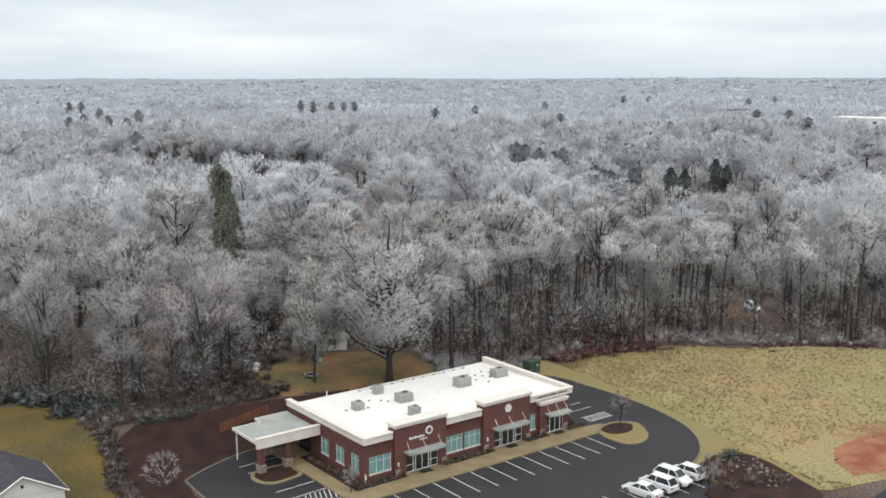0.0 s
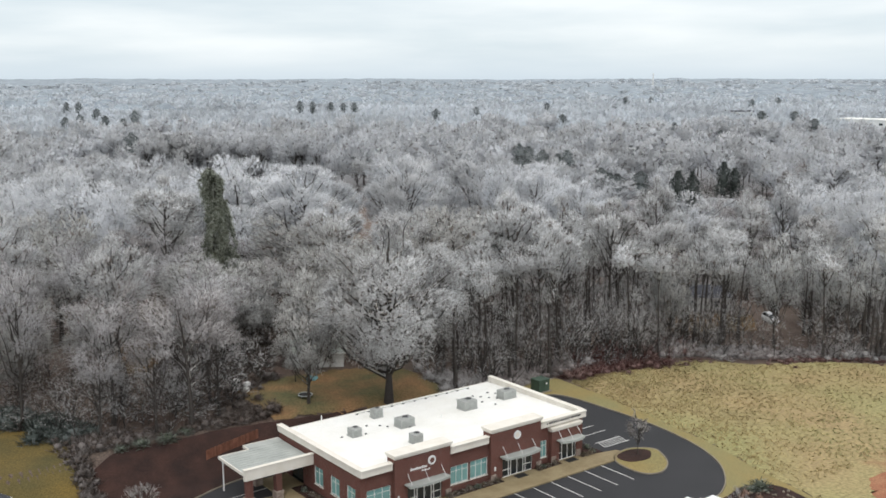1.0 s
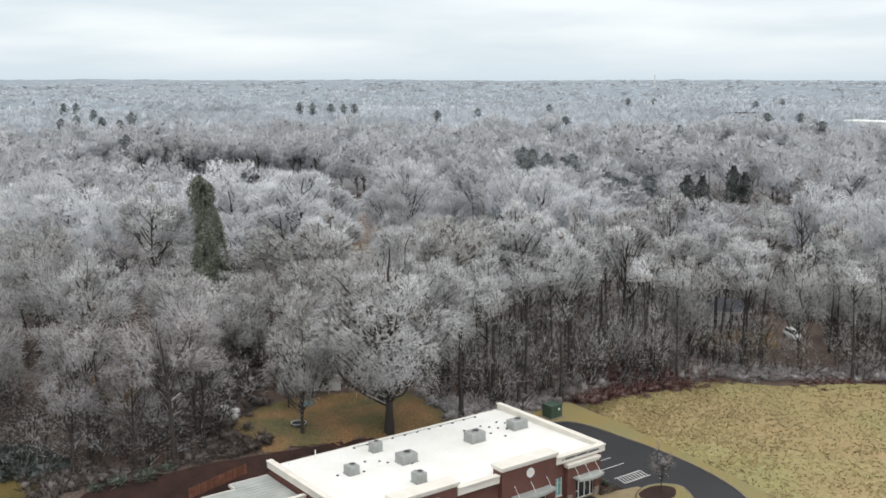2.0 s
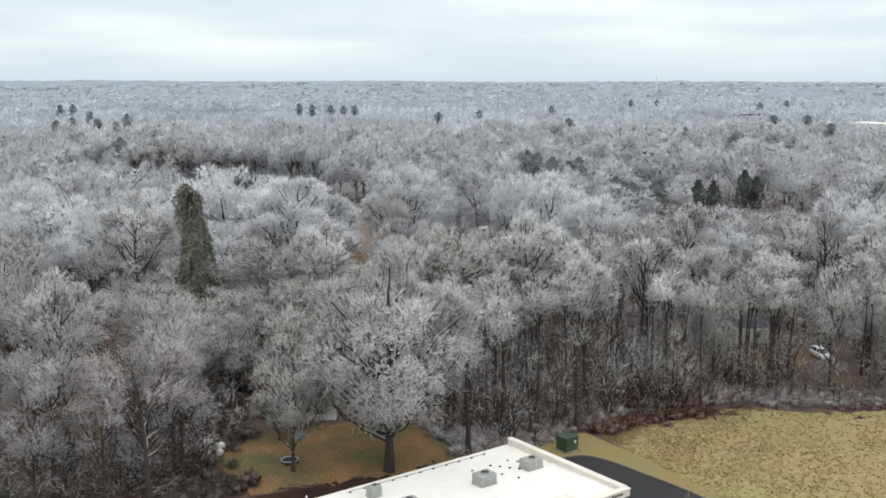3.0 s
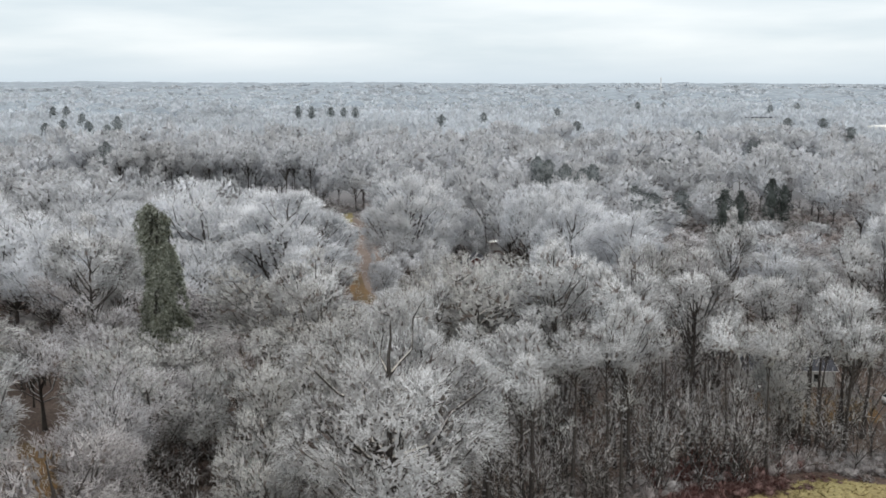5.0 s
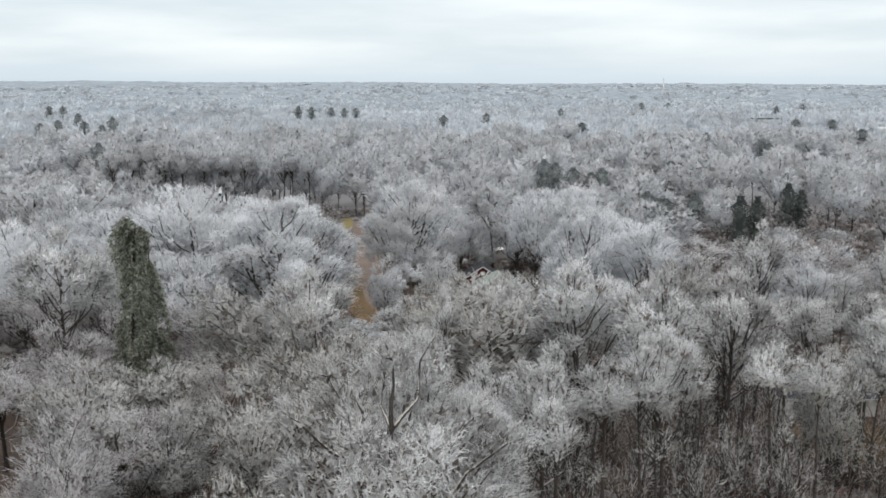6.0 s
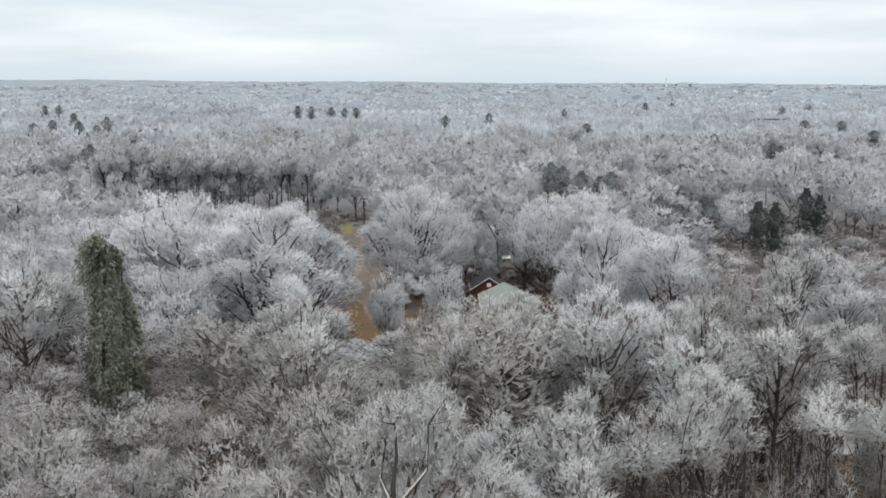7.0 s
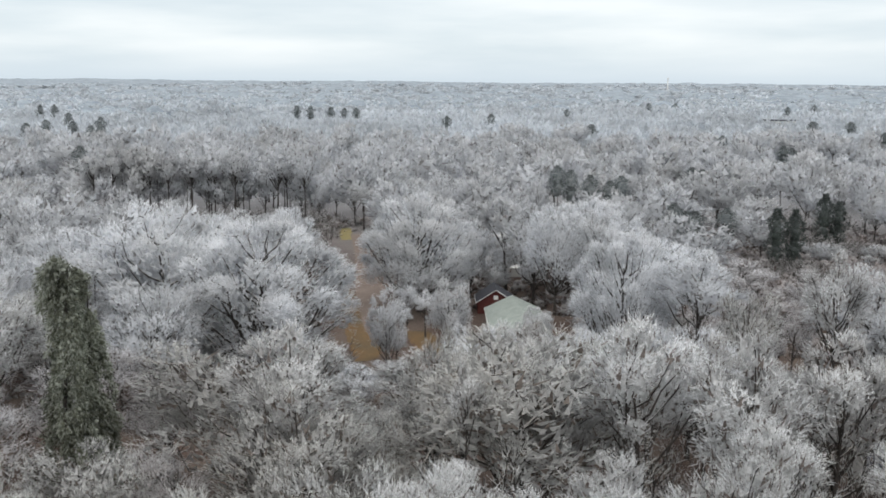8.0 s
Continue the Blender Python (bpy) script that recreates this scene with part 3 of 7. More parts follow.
drape("straw_lawn", [(86, 141), (92, 152), (98, 164), (120, 205)], [(92, 142.5), (99, 153), (104, 165), (125.5, 206)], ORANGE, "orange straw verge beside the gravel drive", 0.07, 40, 6, rough=0.3)
drape("straw_lawn", [(98, 138), (109, 159)], [(104, 135), (113, 156)], ORANGE, "orange straw verge on the near side of the drive", 0.07, 20, 6, rough=0.3)
drape("straw_lawn", [(163, 274), (168, 283), (176, 296)], [(166.5, 273), (171.5, 282), (180, 295)], LAWN, "yellow garden lawn at the end of the drive", 0.07, 20, 8, rough=0.3)

# car park: one asphalt plate with walks, beds and islands on it
LOT = [(-17.4, -30), (26, -30), (31.4, -20.5)] + LOT_EDGE[::-1] + [(33, 24.4), (-1.5, 23.0), (-7.8, 21.9), (-10.2, 21.2), (-13.6, 19.8), (-17.0, 17.9)]
tagged(part("car_park", slab(LOT, -0.3, 0.0), ASPHALT), "wet dark asphalt car park with white stall lines", "car park", kind="structure")
tagged(part("kerb", kerb(LOT_EDGE), KERB), "weathered concrete kerb round the car park", "kerb", kind="structure")
tagged(part("kerb", kerb([(-17.4, -10), (-17.3, 14), (-17.0, 17.9), (-13.6, 19.8), (-10.2, 21.2), (-7.8, 21.9), (-1.6, 22.9)]), KERB), "concrete kerb against the mulch bank", "kerb", kind="structure")
tagged(part("pavement", slab([(-5, -0.1), (33.2, -0.1), (35.2, 1.2), (35.2, 2.2), (31.9, 2.9), (9.8, 2.9), (9.4, 4.0), (4.2, 4.0), (4.2, 2.9), (-3.0, 2.9), (-3.0, 16.2), (-1.2, 16.2), (-1.2, 20.5), (-5, 20.5)], -0.1, 0.15), PAVING), "tan concrete pavement along the shop fronts", "pavement", kind="structure")
for x0, x1 in ((17.6, 22.8), (26.7, 30.0)):
    tagged(part("pavement", slab([(x0, 2.9), (x1, 2.9), (x1, 4.1), (x0, 4.1)], -0.1, 0.152), PAVING), "concrete doorstep leading to an entrance", "pavement", kind="structure")
for pts in ([(-3.0, 2.9), (4.2, 2.9), (4.2, 4.2), (-1.2, 4.2), (-1.2, 16.2), (-3.0, 16.2)], [(9.4, 2.9), (17.6, 2.9), (17.6, 4.2), (9.4, 4.2)], [(22.8, 2.9), (26.7, 2.9), (26.7, 4.2), (22.8, 4.2)], [(30.0, 2.9), (33.4, 2.7), (33.4, 21), (31.4, 22), (31.4, 4.2), (30.0, 4.2)]):
    tagged(part("planting_bed", slab(pts, -0.1, 0.13), MULCH), "dark mulch planting bed against the brick wall", "planting bed", kind="structure")


def island(outline, bed, label):
    edge = smooth_line(outline, 6, True)
    top = tagged(part("traffic_island", slab(edge, -0.1, 0.11), LAWN), label, "traffic island", kind="structure")
    part("kerb", kerb(edge, closed=True), KERB, top, "pale concrete kerb")
    part("mulch", slab(smooth_line(bed, 5, True), 0.0, 0.16), MULCH, top, "dark brown mulch")


island([(32.8, 0.3), (31.9, -2.6), (32.4, -5.2), (34.4, -5.9), (37.1, -4.4), (38.9, -1.8), (39.2, -0.2), (37.6, 1.4), (35.4, 1.6)], [(33.4, 0.4), (33.6, -1.6), (36.2, -2.2), (38.2, -0.6), (37.3, 0.9), (35.3, 1.2)], "kerbed island of yellow grass and dark mulch")
island([(-10.4, 14.3), (-10.6, 12.4), (-9.7, 10.9), (-8.2, 10.6), (-5.4, 11.2), (-5.05, 13.0), (-5.05, 15.2), (-8.8, 15.4)], [(-10.0, 14.2), (-10.1, 12.5), (-9.4, 11.4), (-8.2, 11.1), (-5.7, 11.6), (-5.5, 13.0), (-5.5, 14.8), (-8.8, 14.9)], "kerbed island of dark mulch under the carport pillars")
tagged(part("planting_bed", slab(smooth_line([(31.9, -15.6), (34.6, -15.2), (38.2, -14.6), (41.3, -16.6), (41.2, -20), (39.6, -25), (37, -30), (28, -30), (27.5, -21.5), (31.6, -20.4)], 5, True), -0.1, 0.17), MULCH), "dark mulch bed with rocks and frozen shrubs at the corner", "planting bed", kind="structure")


def painted(x0, y0, x1, y1, width=0.11, z=0.006, parent=None):
    d = Vector((x1 - x0, y1 - y0)).normalized()
    s = Vector((-d.y, d.x)) * width / 2
    return part("stall_line", slab([(x0 - s.x, y0 - s.y), (x1 - s.x, y1 - s.y), (x1 + s.x, y1 + s.y), (x0 + s.x, y0 + s.y)], -0.004 + z - 0.004, z), LINE, parent)


marks = tagged(new("road_markings"), "white painted stall lines on the wet asphalt", "road markings", kind="structure")
for i in range(-1, 12):
    painted(i * 2.74, 0.0, i * 2.74, -5.4, parent=marks)
for i in range(-6, 12):
    painted(i * 2.74 - 0.9, -14.6, i * 2.74 - 0.9, -20.0, parent=marks)
for y in (8.35, 10.6, 13.1, 15.6):
    painted(35.0, y, 39.5, y, parent=marks)
for y in (17.9, 8.5, 15.4, 5.9):
    painted(-10.2, y, -5.0, y + 0.25, parent=marks)
for i in range(9):
    painted(35.0 + i * 0.48, 3.9, 35.4 + i * 0.48, 5.6, 0.12, parent=marks)
for y in (3.9, 5.6):
    painted(35.0, y, 39.3, y, 0.12, 0.0075, parent=marks)
for i in range(7):
    painted(-9.0 + i * 0.6, 3.2, -8.0 + i * 0.6, 5.7, 0.12, parent=marks)
painted(-9.0, 3.2, -5.1, 2.8, 0.12, 0.0075, parent=marks)


# ---- trees ----
def tubes(pts, radii, sides):
    """Round bars along many lines at once: pts (n, k, 3), radii (n, k)."""
    n, k, _ = pts.shape
    d = np.gradient(pts, axis=1)
    d /= np.linalg.norm(d, axis=2, keepdims=True) + 1e-9
    ref = np.where(np.abs(d[..., 2:3]) > 0.8, [[[1.0, 0, 0]]], [[[0, 0, 1.0]]])
    u = np.cross(d, ref)
    u /= np.linalg.norm(u, axis=2, keepdims=True) + 1e-9
    w = np.cross(d, u)
    a = np.arange(sides) * 2 * np.pi / sides
    nv = u[:, :, None] * np.cos(a)[:, None] + w[:, :, None] * np.sin(a)[:, None]
    v = pts[:, :, None] + radii[:, :, None, None] * nv
    i, j, s = np.meshgrid(np.arange(n), np.arange(k - 1), np.arange(sides), indexing="ij")
    a0 = (i * k + j) * sides + s
    a1 = (i * k + j) * sides + (s + 1) % sides
    q = np.stack([a0, a1, a1 + sides, a0 + sides], -1).reshape(-1, 4)
    return v.reshape(-1, 3), q, nv.reshape(-1, 3)


ICO_V = np.array([(-1, 1.618, 0), (1, 1.618, 0), (-1, -1.618, 0), (1, -1.618, 0), (0, -1, 1.618), (0, 1, 1.618), (0, -1, -1.618), (0, 1, -1.618), (1.618, 0, -1), (1.618, 0, 1), (-1.618, 0, -1), (-1.618, 0, 1)], float)
ICO_F = np.array([(0, 11, 5), (0, 5, 1), (0, 1, 7), (0, 7, 10), (0, 10, 11), (1, 5, 9), (5, 11, 4), (11, 10, 2), (10, 7, 6), (7, 1, 8), (3, 9, 4), (3, 4, 2), (3, 2, 6), (3, 6, 8), (3, 8, 9), (4, 9, 5), (2, 4, 11), (6, 2, 10), (8, 6, 7), (9, 8, 1)])
ICO_V /= np.linalg.norm(ICO_V, axis=1, keepdims=True)


def unit(v):
    return v / (np.linalg.norm(v, axis=-1, keepdims=True) + 1e-9)


def grow(seed, high, low, spread, lobes, shape, blades, length, width, thick=0.27, sides=6, lump=0.30, feather=0.6, hang=0.3, sink=0.45, sprays=110):
    """A bare tree as arrays: trunk, branchwork and a crown of fine twigs. The crown is a lumpy shell of brooms that point outwards;
    a limb runs into every lump. low: where the crown begins; lump: how far lumps stand out; sink: how deep twigs reach inwards."""
    rs = np.random.RandomState(seed)
    k = 7
    rise = 0.72 if shape == "tall" else 0.60
    s = np.linspace(0, 1, k)
    lean = rs.normal(0, 0.025, 2) * high
    wob = np.cumsum(rs.normal(0, 0.004 * high, (k, 2)), axis=0) * s[:, None]
    trunk = np.concatenate([lean * s[:, None] ** 1.3 + wob, (s * high * rise)[:, None]], 1)
    tr = thick * (1 - 0.84 * s)
    tr[0] *= 1.35
    # the outline: a dome over the heart of the crown
    hz = (low + (0.30 if shape == "dome" else 0.42) * (1 - low)) * high
    heart = np.array([np.interp(0.6, s, trunk[:, 0]), np.interp(0.6, s, trunk[:, 1]), hz])
    up, down = high - hz, hz - low * high

    def outline(d):
        rz = np.where(d[..., 2] > 0, up, down)
        return 1 / np.sqrt((d[..., 0] ** 2 + d[..., 1] ** 2) / spread ** 2 + d[..., 2] ** 2 / rz ** 2)

    n = lobes
    i = np.arange(n) + 0.5
    lz = 1 - 1.55 * i / n
    la = i * 2.39996 + rs.normal(0, 0.25, n)
    ld = unit(np.stack([np.sqrt(1 - np.clip(lz, -0.99, 0.99) ** 2) * np.cos(la), np.sqrt(1 - np.clip(lz, -0.99, 0.99) ** 2) * np.sin(la), lz], 1) + rs.normal(0, 0.12, (n, 3)))
    grown = rs.uniform(0.82, 1.12, n)
    narrow = 0.9 * math.sqrt(n)
    tip = heart + ld * (outline(ld) * grown * 0.86)[:, None]
    start = np.clip((tip[:, 2] - 1.0 * np.linalg.norm(tip[:, :2] - heart[:2], axis=1) - 0.5) / (high * rise), low * 0.7 / rise, 0.96)
    base = np.stack([np.interp(start, s, trunk[:, c]) for c in range(3)], 1)
    kk = 4
    t = np.linspace(0, 1, kk)
    span = np.linalg.norm(tip - base, axis=1)
    lp = base[:, None] + (tip - base)[:, None] * t[None, :, None]
    lp[..., 2] += (np.sin(np.pi * t) * 0.09)[None] * span[:, None]
    lp[:, 1:-1] += rs.normal(0, 0.04, (n, kk - 2, 3)) * span[:, None, None]
    lr = (0.10 * np.sqrt(span / 5 + 0.05))[:, None] * (1 - 0.75 * t)[None]
    forks = 3
    m = n * forks
    li = np.repeat(np.arange(n), forks)
    fd = unit(ld[li] + unit(rs.normal(0, 1, (m, 3))) * 0.55)
    f0 = lp[li, 2] + (lp[li, 3] - lp[li, 2]) * rs.uniform(0, 0.6, (m, 1))
    fp = np.stack([f0, heart + fd * (outline(fd) * 0.95)[:, None]], 1)
    fr = np.array([[0.04, 0.012]]) * np.ones((m, 1))
    def skin(d):
        near = d @ ld.T
        own = near.argmax(1)
        bump = np.exp(-((np.arccos(np.clip(near.max(1), -1, 1)) * narrow / 2.0) ** 2))
        facing = unit(unit(d / np.array([spread, spread, (up + down) * 0.55])) + 1.7 * (d - ld[own]) * (narrow / 4) + [0, 0, 0.1])
        share = np.exp(9.0 * (near - 1))
        size = (share * grown).sum(1) / share.sum(1)
        return outline(d) * (1 - lump + lump * bump) * size, facing

    # sprays: shoots that rise from the limbs and nod at the tip, feathered with twigs
    ns = sprays
    sp = unit(rs.normal(0, 1, (ns * 3, 3)) + [0, 0, 0.4])
    sp = sp[sp[:, 2] > -0.7][:ns]
    mine = (sp @ ld.T).argmax(1)
    sp = unit(sp + (0.5 * rs.uniform(0.4, 1, ns))[:, None] * (ld[mine] - sp))
    rad, facing = skin(sp)
    reach = rad * rs.uniform(0.86, 1.06, ns)
    root = heart + sp * (reach * (1 - rs.uniform(0.28, 0.5, ns)))[:, None] - [0, 0, 0.06 * high]
    tip = heart + unit(sp + rs.normal(0, 0.08, (ns, 3))) * reach[:, None]
    sag = hang * np.linalg.norm(sp[:, :2], axis=1) * np.linalg.norm(tip - root, axis=1)
    u = np.array([0, 0.4, 0.75, 1.0])
    shoot = root[:, None] + (tip - root)[:, None] * u[None, :, None]
    shoot[..., 2] += (np.array([0, 0.16, 0.12, -0.22])[None] * sag[:, None])
    shoot[:, 1:3] += rs.normal(0, 0.10, (ns, 2, 3))
    shoot_r = np.array([[0.05, 0.035, 0.02, 0.01]]) * np.ones((ns, 1))
    b = blades
    at = rs.randint(0, ns, b)
    w = 1 - rs.uniform(0, 1, b) ** 1.5 * sink * 1.6
    w = np.clip(w, 0.05, 1) * 3
    j = np.minimum(w.astype(int), 2)
    uu = (u * 3)
    seg = np.searchsorted(uu, w).clip(1, 3)
    f = ((w - uu[seg - 1]) / (uu[seg] - uu[seg - 1]))[:, None]
    along = unit(shoot[at, seg] - shoot[at, seg - 1])
    side = unit(np.cross(along, unit(rs.normal(0, 1, (b, 3)))))
    bb = shoot[at, seg - 1] * (1 - f) + shoot[at, seg] * f + side * (0.25 * length * rs.uniform(0, 1, b))[:, None]
    run = unit(along * feather + side * 0.5 + rs.normal(0, 0.25, (b, 3)) + np.array([0, 0, 0.15 - hang * 0.6]))
    soft = unit(facing[at] + 0.2 * side + rs.normal(0, 0.07, (b, 3)) + rs.normal(0, 0.10, (ns, 3))[at])
    sd = unit(np.cross(run, soft + rs.normal(0, 0.45, (b, 3))))
    bl = length * rs.uniform(0.4, 1.25, b)
    bw = width * rs.uniform(0.5, 1.4, b)
    end = bb + run * bl[:, None]
    end[:, 2] -= hang * 0.3 * bl
    bv = np.stack([bb - sd * bw[:, None] / 2, bb + sd * bw[:, None] / 2, end], 1)
    turned = (np.cross(bv[:, 1] - bv[:, 0], bv[:, 2] - bv[:, 0]) * soft).sum(1) < 0
    bv[turned] = bv[turned][:, [1, 0, 2]]
    crown = bv.reshape(-1, 3), np.arange(3 * b).reshape(-1, 3), np.repeat(soft, 3, axis=0)
    forked = join_arrays(tubes(lp, lr, 3), tubes(fp, fr, 3))
    return dict(trunk=tubes(trunk[None], tr[None], sides), branchwork=join_arrays(forked, tubes(shoot[::3, (0, 2, 3)], shoot_r[::3, (0, 2, 3)], 3)), limbs=tubes(lp[:, ::3], lr[:, ::3], 3), crown=crown)


def join_arrays(a, b):
    return np.concatenate([a[0], b[0]]), np.concatenate([a[1], b[1] + len(a[0])]), np.concatenate([a[2], b[2]])


def thickets(centres, radii, seed, uneven=0.22):
    """Small uneven knots of close-set twigs, which fill the inside of a crown."""
    rs = np.random.RandomState(seed)
    n = len(centres)
    v = centres[:, None] + ICO_V[None] * (radii[:, None] * rs.uniform(1 - uneven, 1 + uneven, (n, 12)))[..., None] * [1, 1, 0.85]
    nv = np.repeat(ICO_V[None], n, 0)
    return v.reshape(-1, 3), (ICO_F[None] + 12 * np.arange(n)[:, None, None]).reshape(-1, 3), nv.reshape(-1, 3)


def crowned(seed, high, low, spread, lobes, blades, length, width, thick=0.27, sides=6, deep=0.6, droop=0.3, vase=0.0, core=0.92, stuffing=64, stuff_size=0.85, stuff_wide=0.17, plump=1.0, loose=0.0, filled=0.0):
    """A rimed hardwood as arrays: trunk, branchwork, a crown of sprays and the close-set twigs inside. The crown is a dome of rounded
    puffs, each at the end of a limb and bristling with sprays. low: where the crown begins; deep: how far down its flanks the puffs
    reach; droop: how far sprays hang; vase: how far the limbs sweep up; plump: the size of the puffs; loose: how far puffs lie scattered;
    filled: how much of the inside is close-set; stuffing, stuff_size: the twigs inside a puff."""
    rs = np.random.RandomState(seed)
    k = 7
    rise = 0.78
    s = np.linspace(0, 1, k)
    wob = np.cumsum(rs.normal(0, 0.005 * high, (k, 2)), axis=0) * s[:, None]
    trunk = np.concatenate([rs.normal(0, 0.02, 2) * high * s[:, None] ** 1.3 + wob, (s * high * rise)[:, None]], 1)
    tr = thick * (1 - 0.84 * s)
    tr[0] *= 1.35
    hz = (low + 0.40 * (1 - low)) * high
    heart = np.array([np.interp(0.55, s, trunk[:, 0]), np.interp(0.55, s, trunk[:, 1]), hz])
    up, down = high - hz, hz - low * high
    n = lobes
    i = np.arange(n) + 0.5
    lz = 1 - (1 + deep) * i / n
    la = i * 2.39996 + rs.normal(0, 0.3, n)
    flat = np.sqrt(1 - np.clip(lz, -0.99, 0.99) ** 2)
    ld = unit(np.stack([flat * np.cos(la), flat * np.sin(la), lz], 1) + rs.normal(0, 0.10 + loose, (n, 3)))
    size = plump * 1.45 * math.sqrt(spread * (up + down) / 2 / n)
    r = size * rs.uniform(0.72, 1.28, n)
    rz = np.where(ld[:, 2] > 0, up, down)
    edge = 1 / np.sqrt((ld[:, 0] ** 2 + ld[:, 1] ** 2) / spread ** 2 + ld[:, 2] ** 2 / rz ** 2)
    mid = heart + ld * np.maximum(edge * rs.uniform(0.86 - loose, 1.08, n) - 0.85 * r, 0.15 * edge)[:, None]
    out = unit(ld + [0, 0, 0.25])
    squash = np.array([1.0, 1.0, 0.82])
    # limbs from the trunk into every puff, and forks that show on its skin
    start = np.clip((mid[:, 2] - (1.0 + vase) * np.linalg.norm(mid[:, :2] - heart[:2], axis=1)) / (high * rise), low * 0.7 / rise, 0.95)
    base = np.stack([np.interp(start, s, trunk[:, c]) for c in range(3)], 1)
    t = np.linspace(0, 1, 4)
    span = np.linalg.norm(mid - base, axis=1)
    lp = base[:, None] + (mid - base)[:, None] * t[None, :, None]
    lp[..., 2] -= (np.sin(np.pi * t) * 0.10)[None] * span[:, None]
    lp[:, 1:-1] += rs.normal(0, 0.05, (n, 2, 3)) * span[:, None, None]
    lr = (thick * 0.42 * np.sqrt(span / 6 + 0.05))[:, None] * (1 - 0.72 * t)[None]
    li = np.repeat(np.arange(n), 2)
    fe = unit(rs.normal(0, 1, (2 * n, 3)) + 1.3 * out[li])
    fp = np.stack([mid[li], mid[li] + fe * (0.6 * r[li])[:, None] + rs.normal(0, 0.1, (2 * n, 3)), mid[li] + fe * (1.04 * r[li])[:, None]], 1)
    fr = np.array([[0.06, 0.035, 0.015]]) * np.ones((2 * n, 1))
    # the inside: close-set bare and rimed twigs that fill every puff and the heart of the crown
    root = heart - [0, 0, 0.45 * (up + down)]
    d = n * stuffing
    di = np.repeat(np.arange(n), stuffing)
    de = unit(rs.normal(0, 1, (d, 3)) + 0.5 * out[di])
    dm = mid[di] + de * squash * (r[di] * core * rs.uniform(0.25, 1, d) ** 0.5)[:, None]
    if filled:
        fm = int(d * 0.45)
        fd_ = unit(rs.normal(0, 1, (fm, 3)))
        de, dm = np.concatenate([de, fd_]), np.concatenate([dm, heart + fd_ * [spread * filled, spread * filled, (up + down) / 2 * filled] * rs.uniform(0.5, 1, (fm, 1))])
        di = np.concatenate([di, (fd_ @ ld.T).argmax(1)])
        d += fm
    dn = unit(0.45 * de + 1.0 * ld[di] + [0, 0, 0.1])
    dw = unit(unit(dm - root) + rs.normal(0, 0.45, (d, 3)))
    ds = unit(np.cross(dw, dn + rs.normal(0, 0.3, (d, 3))))
    dl, dwide = (stuff_size * rs.uniform(0.6, 1.4, d))[:, None], (stuff_size * stuff_wide * rs.uniform(0.6, 1.4, d))[:, None]
    iv = np.stack([dm - dw * dl / 2 - ds * dwide, dm - dw * dl / 2 + ds * dwide, dm + dw * dl / 2], 1)
    turned = (np.cross(iv[:, 1] - iv[:, 0], iv[:, 2] - iv[:, 0]) * dn).sum(1) < 0
    iv[turned] = iv[turned][:, [1, 0, 2]]
    inner = iv.reshape(-1, 3), np.arange(3 * d).reshape(-1, 3), np.repeat(dn, 3, axis=0)
    # sprays: feathered shoots that fan out from the fork of the trunk and nod at the tip
    q = 5
    ns = max(1, blades // q)
    at = rs.choice(n, ns, p=r ** 2 / (r ** 2).sum())
    e = unit(rs.normal(0, 1, (ns, 3)) + 0.9 * out[at] + [0, 0, 0.25])
    foot = mid[at] + e * squash * (r[at] * rs.uniform(0.60, 1.0, ns))[:, None]
    fan = unit(foot - root)
    tang = unit(np.cross(e, rs.normal(0, 1, (ns, 3))))
    run = unit(0.35 * e + 0.8 * fan + 0.45 * tang)
    soft = unit(0.55 * e + 0.9 * ld[at] + [0, 0, 0.1] + rs.normal(0, 0.16, (ns, 3)))
    long = length * rs.uniform(0.6, 1.4, ns)
    sideways = unit(np.cross(run, soft + rs.normal(0, 0.3, (ns, 3))))
    u = (np.arange(q) / q)[None, :, None]
    hang = (droop * (1.25 - e[:, 2]) * long)[:, None, None] * np.array([0, 0, -1.0])
    line = foot[:, None] + run[:, None] * (u * long[:, None, None]) + hang * u ** 2
    head = unit(run[:, None] + hang / long[:, None, None] * 2 * u)
    flip = np.where(np.arange(q) % 2 == 0, 1.0, -1.0)[None, :, None]
    way = unit(head + sideways[:, None] * flip * (0.9 - 0.3 * u) + rs.normal(0, 0.34, (ns, q, 3)))
    b = ns * q
    line, way, soft = line.reshape(b, 3), way.reshape(b, 3), np.repeat(soft, q, axis=0)
    bl = (np.repeat(long, q) * 0.62 * rs.uniform(0.6, 1.25, b))[:, None]
    bw = (width * rs.uniform(0.55, 1.3, b))[:, None]
    sd = unit(np.cross(way, soft + rs.normal(0, 0.25, (b, 3))))
    bv = np.stack([line - sd * bw / 2, line + sd * bw / 2, line + way * bl], 1)
    turned = (np.cross(bv[:, 1] - bv[:, 0], bv[:, 2] - bv[:, 0]) * soft).sum(1) < 0
    bv[turned] = bv[turned][:, [1, 0, 2]]
    crown = bv.reshape(-1, 3), np.arange(3 * b).reshape(-1, 3), np.repeat(unit(soft + rs.normal(0, 0.10, (b, 3))), 3, axis=0)
    return dict(trunk=tubes(trunk[None], tr[None], sides), branchwork=join_arrays(tubes(lp, lr, 3), tubes(fp, fr, 3)), limbs=tubes(lp[:, ::3], lr[:, ::3], 3), crown=crown, inner=inner)


